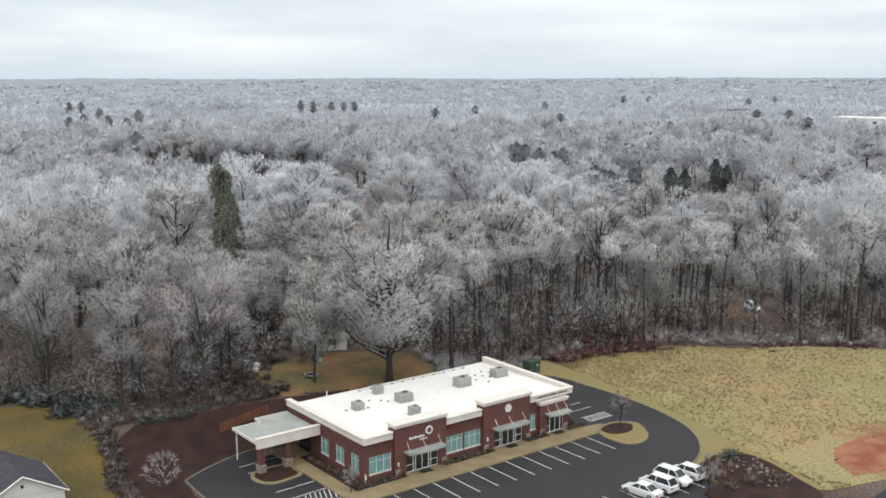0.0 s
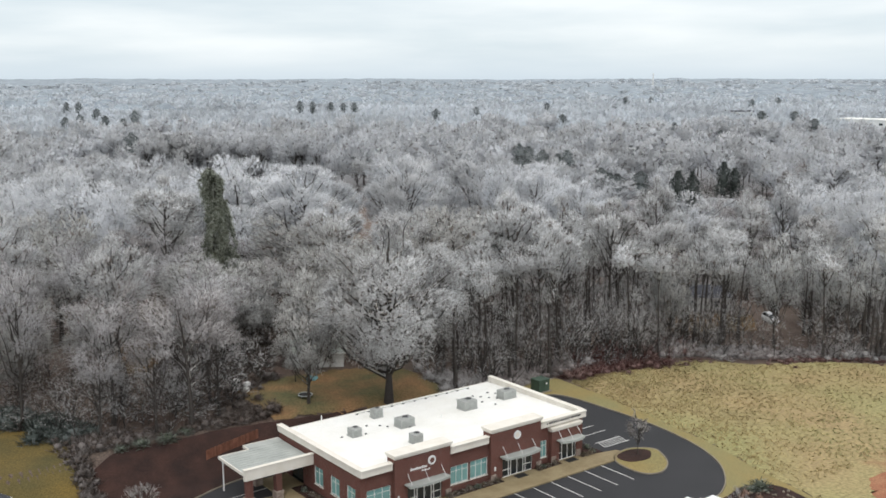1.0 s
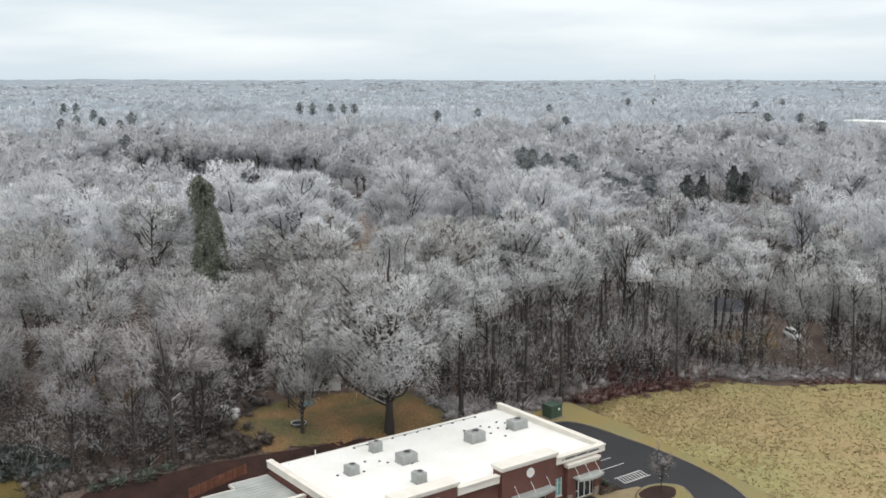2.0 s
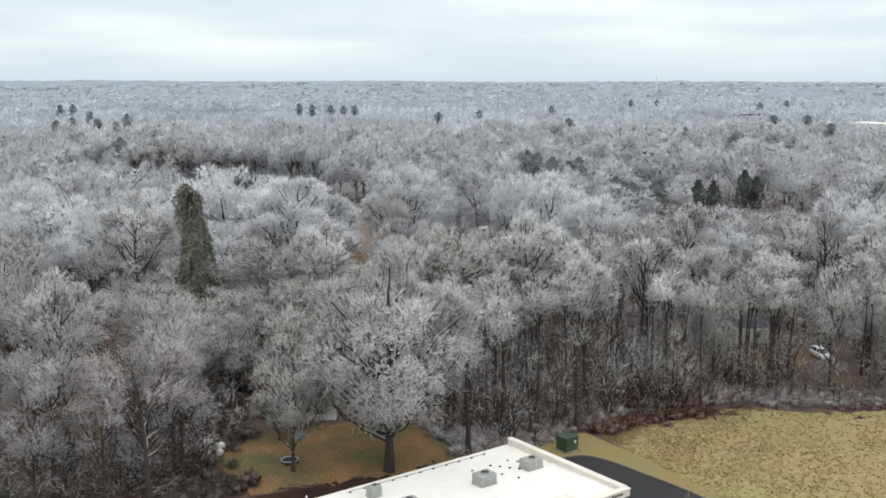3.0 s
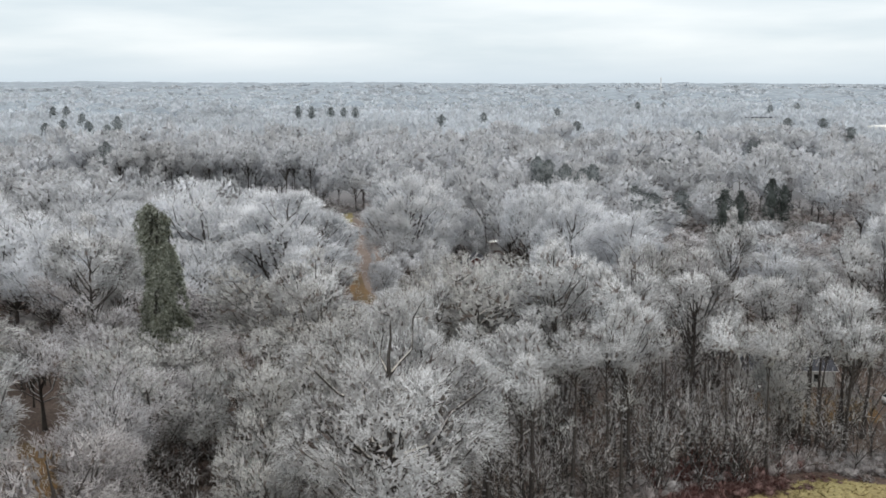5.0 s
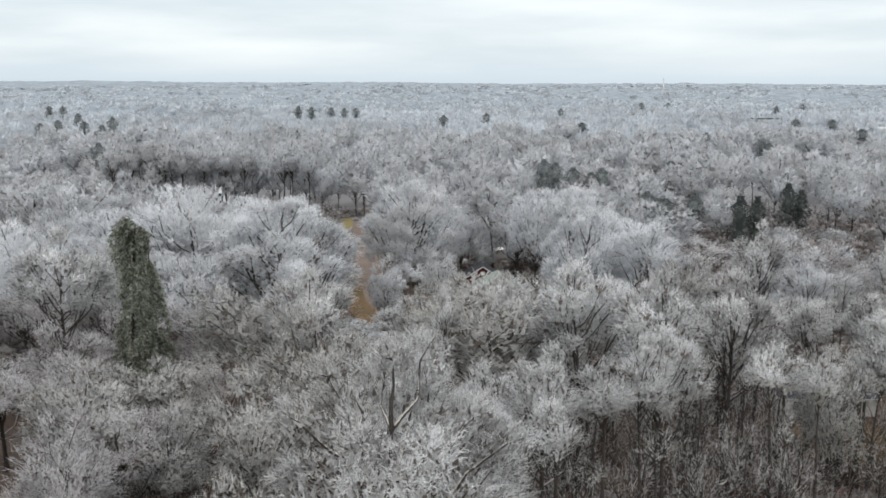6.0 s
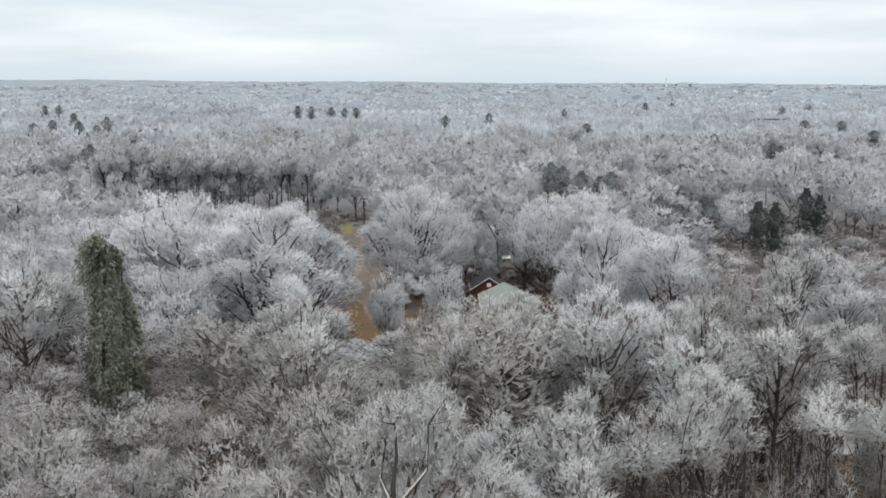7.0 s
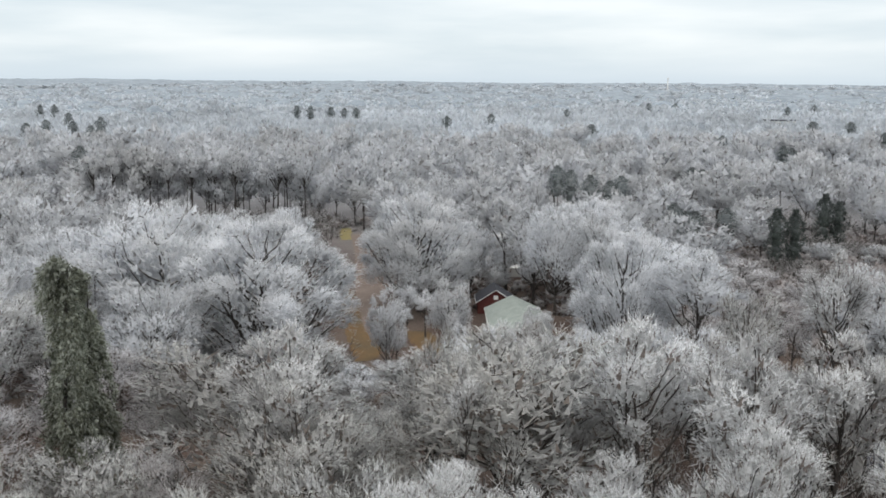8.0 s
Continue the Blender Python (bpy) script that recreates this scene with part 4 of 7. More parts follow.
# kinds of tree: the values that crowned() takes, with the words for them
KINDS = {
    "tall": dict(high=23, low=0.54, spread=4.6, lobes=20, length=0.68, width=0.065, thick=0.32, deep=0.6, vase=0.9, droop=0.2, plump=0.95, loose=0.10),
    "broad": dict(high=21, low=0.20, spread=6.2, lobes=28, length=0.68, width=0.065, deep=0.65, droop=0.4, vase=0.4, plump=0.95, loose=0.08, filled=0.6),
    "dome": dict(high=20, low=0.26, spread=7.0, lobes=34, length=0.7, width=0.08, deep=0.6, droop=0.3, vase=0.5, plump=1.1, filled=0.8),
    "pole": dict(high=22, low=0.66, spread=2.7, lobes=11, length=0.66, width=0.058, thick=0.24, deep=0.7, droop=0.15, vase=1.0, plump=0.85, loose=0.16, stuffing=34),
    "thin": dict(high=20, low=0.40, spread=4.8, lobes=18, length=1.0, width=0.065, thick=0.27, deep=0.5, droop=0.1, vase=1.0, plump=0.8, loose=0.14, stuffing=34),
    "oak": dict(high=25, low=0.20, spread=9.2, lobes=54, length=0.8, width=0.065, thick=0.5, deep=0.9, droop=0.7, vase=-0.1, plump=1.06, loose=0.08, filled=0.8),
    "giant": dict(high=22, low=0.16, spread=11.0, lobes=70, length=0.7, width=0.08, thick=0.45, deep=0.7, droop=0.25, vase=0.3, plump=1.1, filled=0.85, stuffing=90),
}
COUNT = {"tall": 1.0, "broad": 1.4, "dome": 1.7, "pole": 0.5, "thin": 0.8, "oak": 6.5, "giant": 7.5}
LABELS = {
    "tall": "tall bare hardwood tree coated in white rime ice",
    "broad": "spreading bare tree with drooping twigs white with rime",
    "dome": "rounded fine-twigged tree under thick white rime",
    "pole": "slender straight-trunked tree with a small rimed crown",
    "oak": "old spreading hardwood with heavy limbs and drooping rimed twigs",
    "giant": "great domed tree, every fine twig white with rime",
    "thin": "thin grey-brown tree lightly dusted with rime",
}
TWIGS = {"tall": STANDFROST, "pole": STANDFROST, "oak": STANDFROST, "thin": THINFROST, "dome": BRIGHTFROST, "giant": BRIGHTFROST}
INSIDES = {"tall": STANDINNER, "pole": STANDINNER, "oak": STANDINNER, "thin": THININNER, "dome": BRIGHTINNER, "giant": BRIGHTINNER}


def tree_thing(kind, seed, blades):
    g = crowned(seed, blades=int(blades * COUNT[kind]), **KINDS[kind])
    ob = tagged(new("bare_tree"), LABELS[kind], "tree", "trees of the frosted wood")
    for name, mat in (("trunk", BARK), ("branchwork", BARK)):
        p = new(name, quick_mesh(name, g[name][0], g[name][1], None, [mat], normals=g[name][2]))
        p.parent = ob
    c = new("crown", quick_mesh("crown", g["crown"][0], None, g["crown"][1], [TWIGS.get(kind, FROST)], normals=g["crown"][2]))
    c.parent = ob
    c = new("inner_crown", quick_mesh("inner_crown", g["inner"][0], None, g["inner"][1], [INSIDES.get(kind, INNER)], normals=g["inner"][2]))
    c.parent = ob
    return ob


def woods_mesh(name, rows, stock, materials):
    """Many trees in one mesh. rows: x, y, z, turn, scale, height scale, index into stock; stock: arrays of wood, of twigs and of the inside."""
    vs, qs, ts, ns, slots, at = [], [], [], [], [], 0
    for x, y, z, turn, s, h, i in rows:
        (wv, wq, wn_), (cv, ct, cn), (iv, it, inn) = stock[int(i)]
        c, d = np.cos(turn), np.sin(turn)
        both, nb = np.concatenate([wv, cv, iv]), np.concatenate([wn_, cn, inn])
        vs.append(np.stack([(both[:, 0] * c - both[:, 1] * d) * s + x, (both[:, 0] * d + both[:, 1] * c) * s + y, both[:, 2] * h + z], 1))
        ns.append(np.stack([nb[:, 0] * c - nb[:, 1] * d, nb[:, 0] * d + nb[:, 1] * c, nb[:, 2]], 1))
        qs.append(wq + at)
        ts.append(ct + at + len(wv))
        ts.append(it + at + len(wv) + len(cv))
        slots += [np.ones(len(ct), int), np.full(len(it), 2)]
        at += len(both)
    quads = np.concatenate(qs)
    me = quick_mesh(name, np.concatenate(vs), quads, np.concatenate(ts), materials, 0, 1, np.concatenate(ns))
    me.polygons.foreach_set("material_index", np.concatenate([np.zeros(len(quads), int), *slots]).astype(np.int32))
    return me


NO_WOOD = np.zeros((0, 3)), np.zeros((0, 4), int), np.zeros((0, 3))
NO_INSIDE = np.zeros((0, 3)), np.zeros((0, 3), int), np.zeros((0, 3))
EYE0 = (-60.0, -90.0)
HEAD = radians(53.2)


def inside(x, y, poly):
    hit = False
    n = len(poly)
    for i in range(n):
        (x0, y0), (x1, y1) = poly[i], poly[(i + 1) % n]
        if (y0 > y) != (y1 > y) and x < (x1 - x0) * (y - y0) / (y1 - y0) + x0:
            hit = not hit
    return hit


# gaps through which lawns and walls show, and places without wild trees
SIGHT = [[(113, 40), (118, 33), (96, 15), (89, 24)]]
CLEAR = [
    [(-70, -60), (-22, 8), (-21, 34), (-16, 33), (-3, 31.5), (3, 30.5), (32, 28), (40, 29), (52, 30), (66, 27.5), (79, 26.5), (86, 19.5), (95, 14), (101, 7.5), (112, -4), (140, -40), (60, -90)],
    [(-70, 0), (-22, 0), (-21, 34), (-22, 41), (-27, 51), (-33, 52), (-42, 49), (-60, 36)],
    [(3, 31), (30, 27), (31, 41), (24, 47), (31, 54), (26, 61), (13, 54), (1, 47)],
    [(90, 41), (104, 31), (120, 40), (122, 52), (112, 60), (98, 56)],
    [(78, 148), (101, 133), (119, 163), (132, 198), (186, 281), (160, 297), (106, 213), (93, 180)],
    [(92, 122), (112, 108), (132, 126), (144, 148), (148, 170), (138, 178), (120, 172), (110, 152)],
    [(164, 188), (178, 184), (182, 204), (168, 206)],
    *SIGHT,
    [(-8, 60), (0, 58), (7, 73), (3, 84), (-4, 78)],
        [(70, 112), (82, 105), (104, 133), (86, 142)],
]

# trees that stand out, each at its own place: x, y, top, kind, width
OWN = [
    (19.6, 29.8, 28.0, "oak", 1.12), (9.6, 34.2, 20.4, "broad", 0.85), (-6.8, 34.4, 22.6, "thin", 1.2), (-14.6, 40.4, 22.0, "thin", 1.1),
    (-10.4, 49.0, 26.4, "tall", 1.1), (20.0, 53.0, 22.4, "broad", 1.0), (30.6, 51.0, 23.0, "broad", 0.95), (34.6, 67.6, 23.8, "broad", 1.15),
    (65.5, 136.0, 25.0, "giant", 1.3), (46.0, 131.0, 18.5, "dome", 1.1), (123.3, 174.0, 21.8, "giant", 1.15), (170.0, 167.0, 18.0, "giant", 1.2), (155.8, 143.0, 16.0, "dome", 1.1), (116.0, 220.0, 16.0, "dome", 1.0),
    (111.3, 101.9, 23.5, "giant", 0.72), (64.4, 43.4, 25.9, "tall", 1.2), (74.6, 41.8, 25.5, "tall", 1.15), (41.4, 36.8, 23.4, "tall", 1.05),
    (61.4, 52.0, 27.0, "tall", 1.2), (78.4, 30.8, 20.6, "broad", 0.68), (106.4, 39.0, 18.2, "broad", 0.7), (97.4, 23.4, 21.0, "broad", 0.72),
    (100.0, 58.0, 17.0, "broad", 0.75), (16.8, 99.6, 28.0, "tall", 1.3), (47.0, 159.0, 22.0, "dome", 1.2), (84.0, 128.0, 15.6, "broad", 0.62),
    (96.0, 126.5, 17.0, "broad", 0.7), (94.0, 113.0, 8.5, "dome", 0.7), (101.0, 112.0, 7.5, "broad", 1.0), (107.5, 110.5, 7.0, "broad", 1.0), (113.0, 116.0, 5.0, "broad", 1.0), (118.0, 126.0, 2.5, "broad", 0.9), (111.0, 121.0, 4.0, "broad", 0.8), (100.0, 147.0, 5.5, "tall", 0.8), (93.0, 138.5, 4.0, "broad", 0.7), (109.0, 152.0, 6.0, "tall", 0.9), (113.0, 164.0, 8.5, "broad", 0.6), (50.5, 33.0, 22.0, "pole", 1.1), (55.5, 34.5, 23.5, "tall", 0.9), (46.0, 34.0, 22.5, "pole", 1.2),
    (69.0, 31.5, 20.5, "pole", 1.2), (87.0, 27.0, 20.0, "tall", 0.8), (84.5, 29.5, 19.0, "pole", 1.1), (112.0, 26.0, 19.0, "broad", 0.8), (104.5, 15.5, 20.0, "broad", 0.8),
    (35.5, 38.5, 22.0, "pole", 1.1), (38.0, 31.8, 20.5, "pole", 1.0), (73.0, 28.6, 19.5, "pole", 1.0), (1.5, 50.0, 21.0, "thin", 1.0), (-1.0, 42.0, 20.0, "thin", 0.9), (33.0, 45.0, 21.5, "tall", 0.9),
    (-11.0, 35.5, 17.5, "thin", 0.8), (-17.5, 36.5, 17.0, "thin", 0.8), (-2.2, 36.5, 18.0, "thin", 0.8),
]
rs = np.random.RandomState(7)
taken = {}


def free(x, y, gap):
    c = (int(x // 5), int(y // 5))
    for i in range(c[0] - 2, c[0] + 3):
        for j in range(c[1] - 2, c[1] + 3):
            for a, b in taken.get((i, j), ()):
                if (a - x) ** 2 + (b - y) ** 2 < gap * gap:
                    return False
    taken.setdefault(c, []).append((x, y))
    return True


for x, y, top, kind, w in OWN:
    free(x, y, 0)
DARK_TREES = [(231, 158.5, 12.6), (237, 157, 12.0), (274, 172, 12.6), (278.5, 170, 10.0), (891, 801, 20), (1009, 664, 20), (930, 643, 19), (956, 817, 19), (658, 691, 19), (480, 373, 15), (433, 294, 14), (445, 307, 14), (298, 239, 14), (302, 247, 14), (240, 255, 17), (231, 239, 17), (228, 227, 16.5), (238, 223, 16), (232, 222, 15), (250, 930, 22), (266, 944, 22), (228, 776, 20), (193, 709, 18), (200, 673, 18), (192, 612, 18), (168, 662, 18), (444, 819, 22), (446, 797, 22), (462, 789, 21), (464, 769, 21), (473, 764, 21), (462, 616, 19), (516, 629, 19), (215, 181, 13), (210, 172, 12), (224, 170, 12), (218, 176, 11), (206, 168, 11)]
IVY_TREES = [(22.3, 92.6, 29.5), (25.5, 95.0, 27.5)]
for x, y, top in DARK_TREES + IVY_TREES:
    free(x, y, 0)


# scattered trees, thinner with distance
wild = []
for ring0, ring1, gap, tries in ((115, 215, 8.6, 7000), (215, 380, 12.6, 7000), (380, 720, 14.6, 9000)):
    for _ in range(tries):
        r = math.sqrt(rs.uniform(ring0 ** 2, ring1 ** 2))
        a = HEAD + math.radians(rs.uniform(-27, 27))
        x, y = EYE0[0] + r * math.cos(a), EYE0[1] + r * math.sin(a)
        if any(inside(x, y, p) for p in CLEAR):
            continue
        if free(x, y, gap):
            wild.append((r, x, y))
wild.sort()


def kind_at(x, y):
    q = rs.uniform()
    if x > 32 and y < 62 and x < 125:
        return "pole" if q < 0.62 else "tall"
    if inside(x, y, THICKET) or inside(x, y, SCRUB):
        return "thin" if q < 0.8 else "broad"
    if x < 8 and y < 78:
        return "thin" if q < 0.4 else "tall" if q < 0.85 else "broad"
    if math.hypot(x, y) < 110:
        return "broad" if q < 0.75 else "tall"
    return "dome" if q < 0.45 else "broad" if q < 0.85 else "tall"


# low scrub, its outline drawn to keep the cedars in the camera's view
SCRUB = [(118, 84), (150, 60), (205, 88), (275, 130), (262, 158), (228, 150), (190, 150), (165, 132), (135, 112)]
THICKET = [(-6, 52), (14, 50), (26, 66), (40, 112), (32, 132), (8, 122)]


# stretches where tree tops are kept below the camera's line of sight
LOW_TREES = [([(54, 68), (74, 52), (130, 110), (104, 134)], 204), ([(38, 78), (54, 64), (108, 138), (78, 160)], 162), ([(72, 205), (104, 193), (170, 312), (116, 348)], 352), ([(140, 104), (200, 84), (292, 160), (262, 182), (222, 158)], 318)]
SHRUBBY = [[(218, 144), (236, 138), (248, 160), (228, 168)], [(260, 162), (276, 156), (288, 176), (268, 182)]]


def top_at(x, y):
    """How high the tree tops of a place reach."""
    r = math.hypot(x - 10, y - 10)
    swell = 6.5 * noise.noise((x / 30, y / 30, 3.3)) * float(step(60, 140, r))
    top = 21.5 - 5.0 * float(step(110, 240, r)) + swell + rs.normal(0, 2.8)
    for poly, far_end in LOW_TREES:
        if inside(x, y, poly):
            # sight line down from about the camera's last position, 46 m up
            top = min(top, 46 * (1 - math.hypot(x, y + 10) / far_end) - 1.0)
    if any(inside(x, y, p) for p in SHRUBBY):
        return 0.5
    if inside(x, y, THICKET):
        return top - 6.5
    return top - 8.0 if inside(x, y, SCRUB) else top


near_trees, mid_trees, far_trees = [], [], []
for r, x, y in wild:
    z = float(ground_z(x, y))
    w = float(np.clip(rs.lognormal(0.06, 0.29), 0.62, 1.8))
    row = (x, y, z, top_at(x, y) + (z + 4 if r > 420 else 0) + 4.5 * (w - 1), kind_at(x, y), w)
    if r < 380 and len(near_trees) < 165:
        near_trees.append(row)
    elif r < 380:
        mid_trees.append(row)
    else:
        far_trees.append(row)
# a dense stand along the far side of the low ground, its stems in view
for i in range(26):
    x, y = 112.0 + 2.5 * i + rs.normal(0, 2.0), 354.0 - 1.72 * i + rs.normal(0, 3.5) + 9 * (i % 2)
    mid_trees.append((x, y, float(ground_z(x, y)), 21.0 + rs.normal(0, 1.6), "broad" if i % 4 == 1 else "tall", rs.uniform(0.85, 1.4)))
# more in the yards and in the thicket behind them
YARD_TREES = [(99.5, 46.0, 19.0, "pole", 1.1), (103.5, 43.5, 18.0, "pole", 1.2), (96.5, 49.0, 19.0, "pole", 1.2), (101.0, 40.0, 20.0, "tall", 0.8), (93.0, 43.0, 20.0, "pole", 1.2), (17.5, 45.5, 11.5, "broad", 0.75), (13.0, 44.0, 9.0, "broad", 0.7), (57.6, 78.2, 22.4, "broad", 0.72), (64.8, 84.0, 19.6, "broad", 0.55), (14.5, 60.5, 17.0, "broad", 0.85), (21.0, 74.0, 16.0, "broad", 0.9), (5.0, 60.0, 15.5, "broad", 0.85), (11.5, 76.0, 14.5, "broad", 0.8), (147.0, 176.0, 5.0, "broad", 0.8), (152.0, 184.0, 6.5, "broad", 0.9), (158.0, 176.0, 5.5, "dome", 0.7), (141.0, 183.0, 7.0, "broad", 0.8), (148.0, 196.0, 9.0, "tall", 0.9), (161.0, 190.0, 8.0, "broad", 0.8), (136.0, 190.0, 8.0, "broad", 0.8), (103.5, 125.5, 5.2, "broad", 0.8), (111.5, 127.5, 5.0, "broad", 0.85), (119.5, 131.0, 5.6, "dome", 0.7)]
for x, y, top, kind, w in OWN + YARD_TREES:
    near_trees.append((x, y, float(ground_z(x, y)), top, kind, w))

stock = {k: [tree_thing(k, 11 * i + 3, BLADES) for i in range(1 if k in ("oak", "giant") else 4)] for k in KINDS}
used = {}
for i, (x, y, z, top, kind, w) in enumerate(near_trees):
    which = i % len(stock[kind])
    h = max(top - z, 5.0) / KINDS[kind]["high"]
    m = Matrix.LocRotScale((x, y, z - 0.15), Euler((0, 0, rs.uniform(0, 6.28))), (w * 0.5 * (min(1, 2 * h) + h), w * 0.5 * (min(1, 2 * h) + h), h))
    first = stock[kind][which]
    if (kind, which) in used:
        made = copy_thing(first, m)
    else:
        used[(kind, which)] = m
        made = first
    # trees farther off swap to the twig colours that have haze in them
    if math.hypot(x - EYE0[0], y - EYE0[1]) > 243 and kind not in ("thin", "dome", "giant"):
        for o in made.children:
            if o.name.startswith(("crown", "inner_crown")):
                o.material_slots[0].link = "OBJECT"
                o.material_slots[0].material = MIDHAZED if o.name.startswith("crown") else MIDINNER
for (k, i), m in used.items():
    stock[k][i].matrix_basis = m
for k in KINDS:
    for i in range(len(stock[k])):
        if (k, i) not in used:
            for o in (*stock[k][i].children_recursive, stock[k][i]):
                bpy.data.objects.remove(o)


def stock_arrays(kinds, count, blades, wider, longer, share, stuffing, stuff_size):
    """Simpler trees for the woods further off: a share of the puffs, with coarser twigs."""
    out = []
    for k in kinds:
        for i in range(count):
            d = dict(KINDS[k], stuffing=stuffing, stuff_size=stuff_size, stuff_wide=0.28)
            d["length"] *= longer
            d["width"] *= wider
            d["lobes"] = max(5, int(d["lobes"] * share))
            g = crowned(500 + 13 * i, blades=int(blades * COUNT[k]), sides=3, **d)
            out.append((join_arrays(g["trunk"], g["limbs"]), g["crown"], g["inner"]))
    return out


NAMES = [k for k in KINDS if k not in ("oak", "giant")]


def woods_rows(trees, count):
    rows = []
    for x, y, z, top, kind, w in trees:
        h = max(top - z, 5) / KINDS[kind]["high"]
        rows.append((x, y, z - 0.2, rs.uniform(0, 6.28), w * 0.5 * (1 + h), h, NAMES.index(kind) * count + rs.randint(count)))
    return rows


scrub_trees = [t for t in mid_trees if inside(t[0], t[1], SCRUB)]
mid_trees = [t for t in mid_trees if not inside(t[0], t[1], SCRUB)]
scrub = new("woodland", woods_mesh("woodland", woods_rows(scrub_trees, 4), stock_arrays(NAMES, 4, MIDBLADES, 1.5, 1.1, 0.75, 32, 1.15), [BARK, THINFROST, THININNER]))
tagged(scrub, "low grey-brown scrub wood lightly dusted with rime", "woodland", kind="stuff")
mid = new("woodland", woods_mesh("woodland", woods_rows(mid_trees, 4), stock_arrays(NAMES, 4, MIDBLADES, 1.5, 1.1, 0.75, 32, 1.15), [BARK, MIDHAZED, MIDINNER]))
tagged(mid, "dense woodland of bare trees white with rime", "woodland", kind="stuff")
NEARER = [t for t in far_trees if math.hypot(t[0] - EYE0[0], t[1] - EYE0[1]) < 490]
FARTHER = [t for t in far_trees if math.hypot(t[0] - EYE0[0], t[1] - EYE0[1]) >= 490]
nearer = new("woodland", woods_mesh("woodland", woods_rows(NEARER, 4), stock_arrays(NAMES, 4, 520, 1.9, 1.2, 0.5, 26, 1.6), [BARK, MIDHAZED, MIDINNER]))
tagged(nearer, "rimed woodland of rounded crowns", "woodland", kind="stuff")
outer = new("woodland", woods_mesh("woodland", woods_rows(FARTHER, 4), stock_arrays(NAMES, 4, 240, 2.7, 1.4, 0.4, 18, 2.2), [BARK, MIDHAZED, MIDINNER]))
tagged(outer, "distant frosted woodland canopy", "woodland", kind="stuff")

# woods out to the horizon: ever larger groves with distance
grove = []
for i in range(8):
    tuft = crowned(900 + i, 1.0, 0.1, 0.48, 7, 30, 0.13, 0.05, thick=0.025, sides=3, stuffing=7, stuff_size=0.22, stuff_wide=0.3, filled=0.8)
    grove.append((NO_WOOD, tuft["crown"], tuft["inner"]))
for i in range(8):
    tuft = crowned(950 + i, 1.0, 0.1, 0.5, 6, 15, 0.15, 0.07, thick=0.025, sides=3, stuffing=5, stuff_size=0.27, stuff_wide=0.34, filled=0.8)
    grove.append((NO_WOOD, tuft["crown"], tuft["inner"]))
rows = []
r = 700.0
while r < 3600:
    w = max(14.0, 0.0165 * r)
    n = int(math.radians(56) * r / (w * 0.8))
    for i in range(n):
        a = HEAD + math.radians(-28 + 56 * (i + rs.uniform(0, 1)) / n)
        d = r + rs.uniform(-0.9, 0.9) * w
        x, y = EYE0[0] + d * math.cos(a), EYE0[1] + d * math.sin(a)
        if any(math.hypot(x - bx, y - by) < br for bx, by, br in ((705, 345, 50), (655, 305, 40), (784, 546, 24), *((px, py, 16) for px, py, pz in DARK_TREES))):
            continue
        if r > 1500 and rs.uniform() < 0.5:
            continue
        z = float(ground_z(x, y))
        h = rs.uniform(14, 21) * (0.75 if noise.noise((x / 260, y / 260, 0)) < -0.22 else 1.0)
        rows.append((x, y, z, rs.uniform(0, 6.28), w * rs.uniform(0.9, 1.5), h, rs.randint(8) + (8 if r > 1300 else 0)))
    r += w * 1.25
far = new("woodland", woods_mesh("woodland", rows, grove, [BARK, FARHAZED, FARINNER]))
tagged(far, "frosted woods far beyond the gardens, haze put into their pale colour", "woodland", kind="stuff")


def canopy(r0, r1):
    """The unbroken canopy of the farthest woods: a sheet of rounded crowns, lower along fields and lanes."""
    radii = r0 * (r1 / r0) ** (np.arange(400) / 399)
    ang = HEAD + np.radians(np.linspace(-28, 28, 230))
    rr, aa = np.meshgrid(radii, ang, indexing="ij")
    x, y = EYE0[0] + rr * np.cos(aa), EYE0[1] + rr * np.sin(aa)
    size = np.maximum(14.0, 0.013 * rr)
    bumps = np.array([abs(noise.noise((a / c, b / c, 1.7))) for a, b, c in zip(x.ravel(), y.ravel(), size.ravel())]).reshape(x.shape)
    stands = np.array([noise.noise((a / 210, b / 210, 7.1)) for a, b in zip(x.ravel(), y.ravel())]).reshape(x.shape)
    z = ground_z(x, y) + 8.0 + 15.0 * np.minimum(bumps, 0.55) * (1 - 0.6 * step(2200, 3600, rr)) + 3.5 * np.clip(stands, -0.6, 0.5) - 14 * step(r0 * 1.12, r0, rr) + np.random.RandomState(5).normal(0, 0.9, x.shape)
    v = np.stack([x.ravel(), y.ravel(), z.ravel()], 1)
    n = len(ang)
    i, j = np.meshgrid(np.arange(len(radii) - 1), np.arange(n - 1), indexing="ij")
    k = (i * n + j).ravel()
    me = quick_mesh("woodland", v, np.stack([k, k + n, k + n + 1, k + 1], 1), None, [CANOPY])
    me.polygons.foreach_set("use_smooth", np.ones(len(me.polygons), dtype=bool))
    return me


tagged(new("woodland", canopy(1200, 4880)), "canopy of rimed woods coloured blue-grey for haze, reaching the misty horizon", "woodland", kind="stuff")


# ---- office building ----
office = thing("office_building", 0, 0, 0, "single-storey red brick office building with cream cornices and white roof", "building")
X0, X1, YF, YB = -1.1, 31.25, 4.3, 22.2
WALL_TOP = 4.85


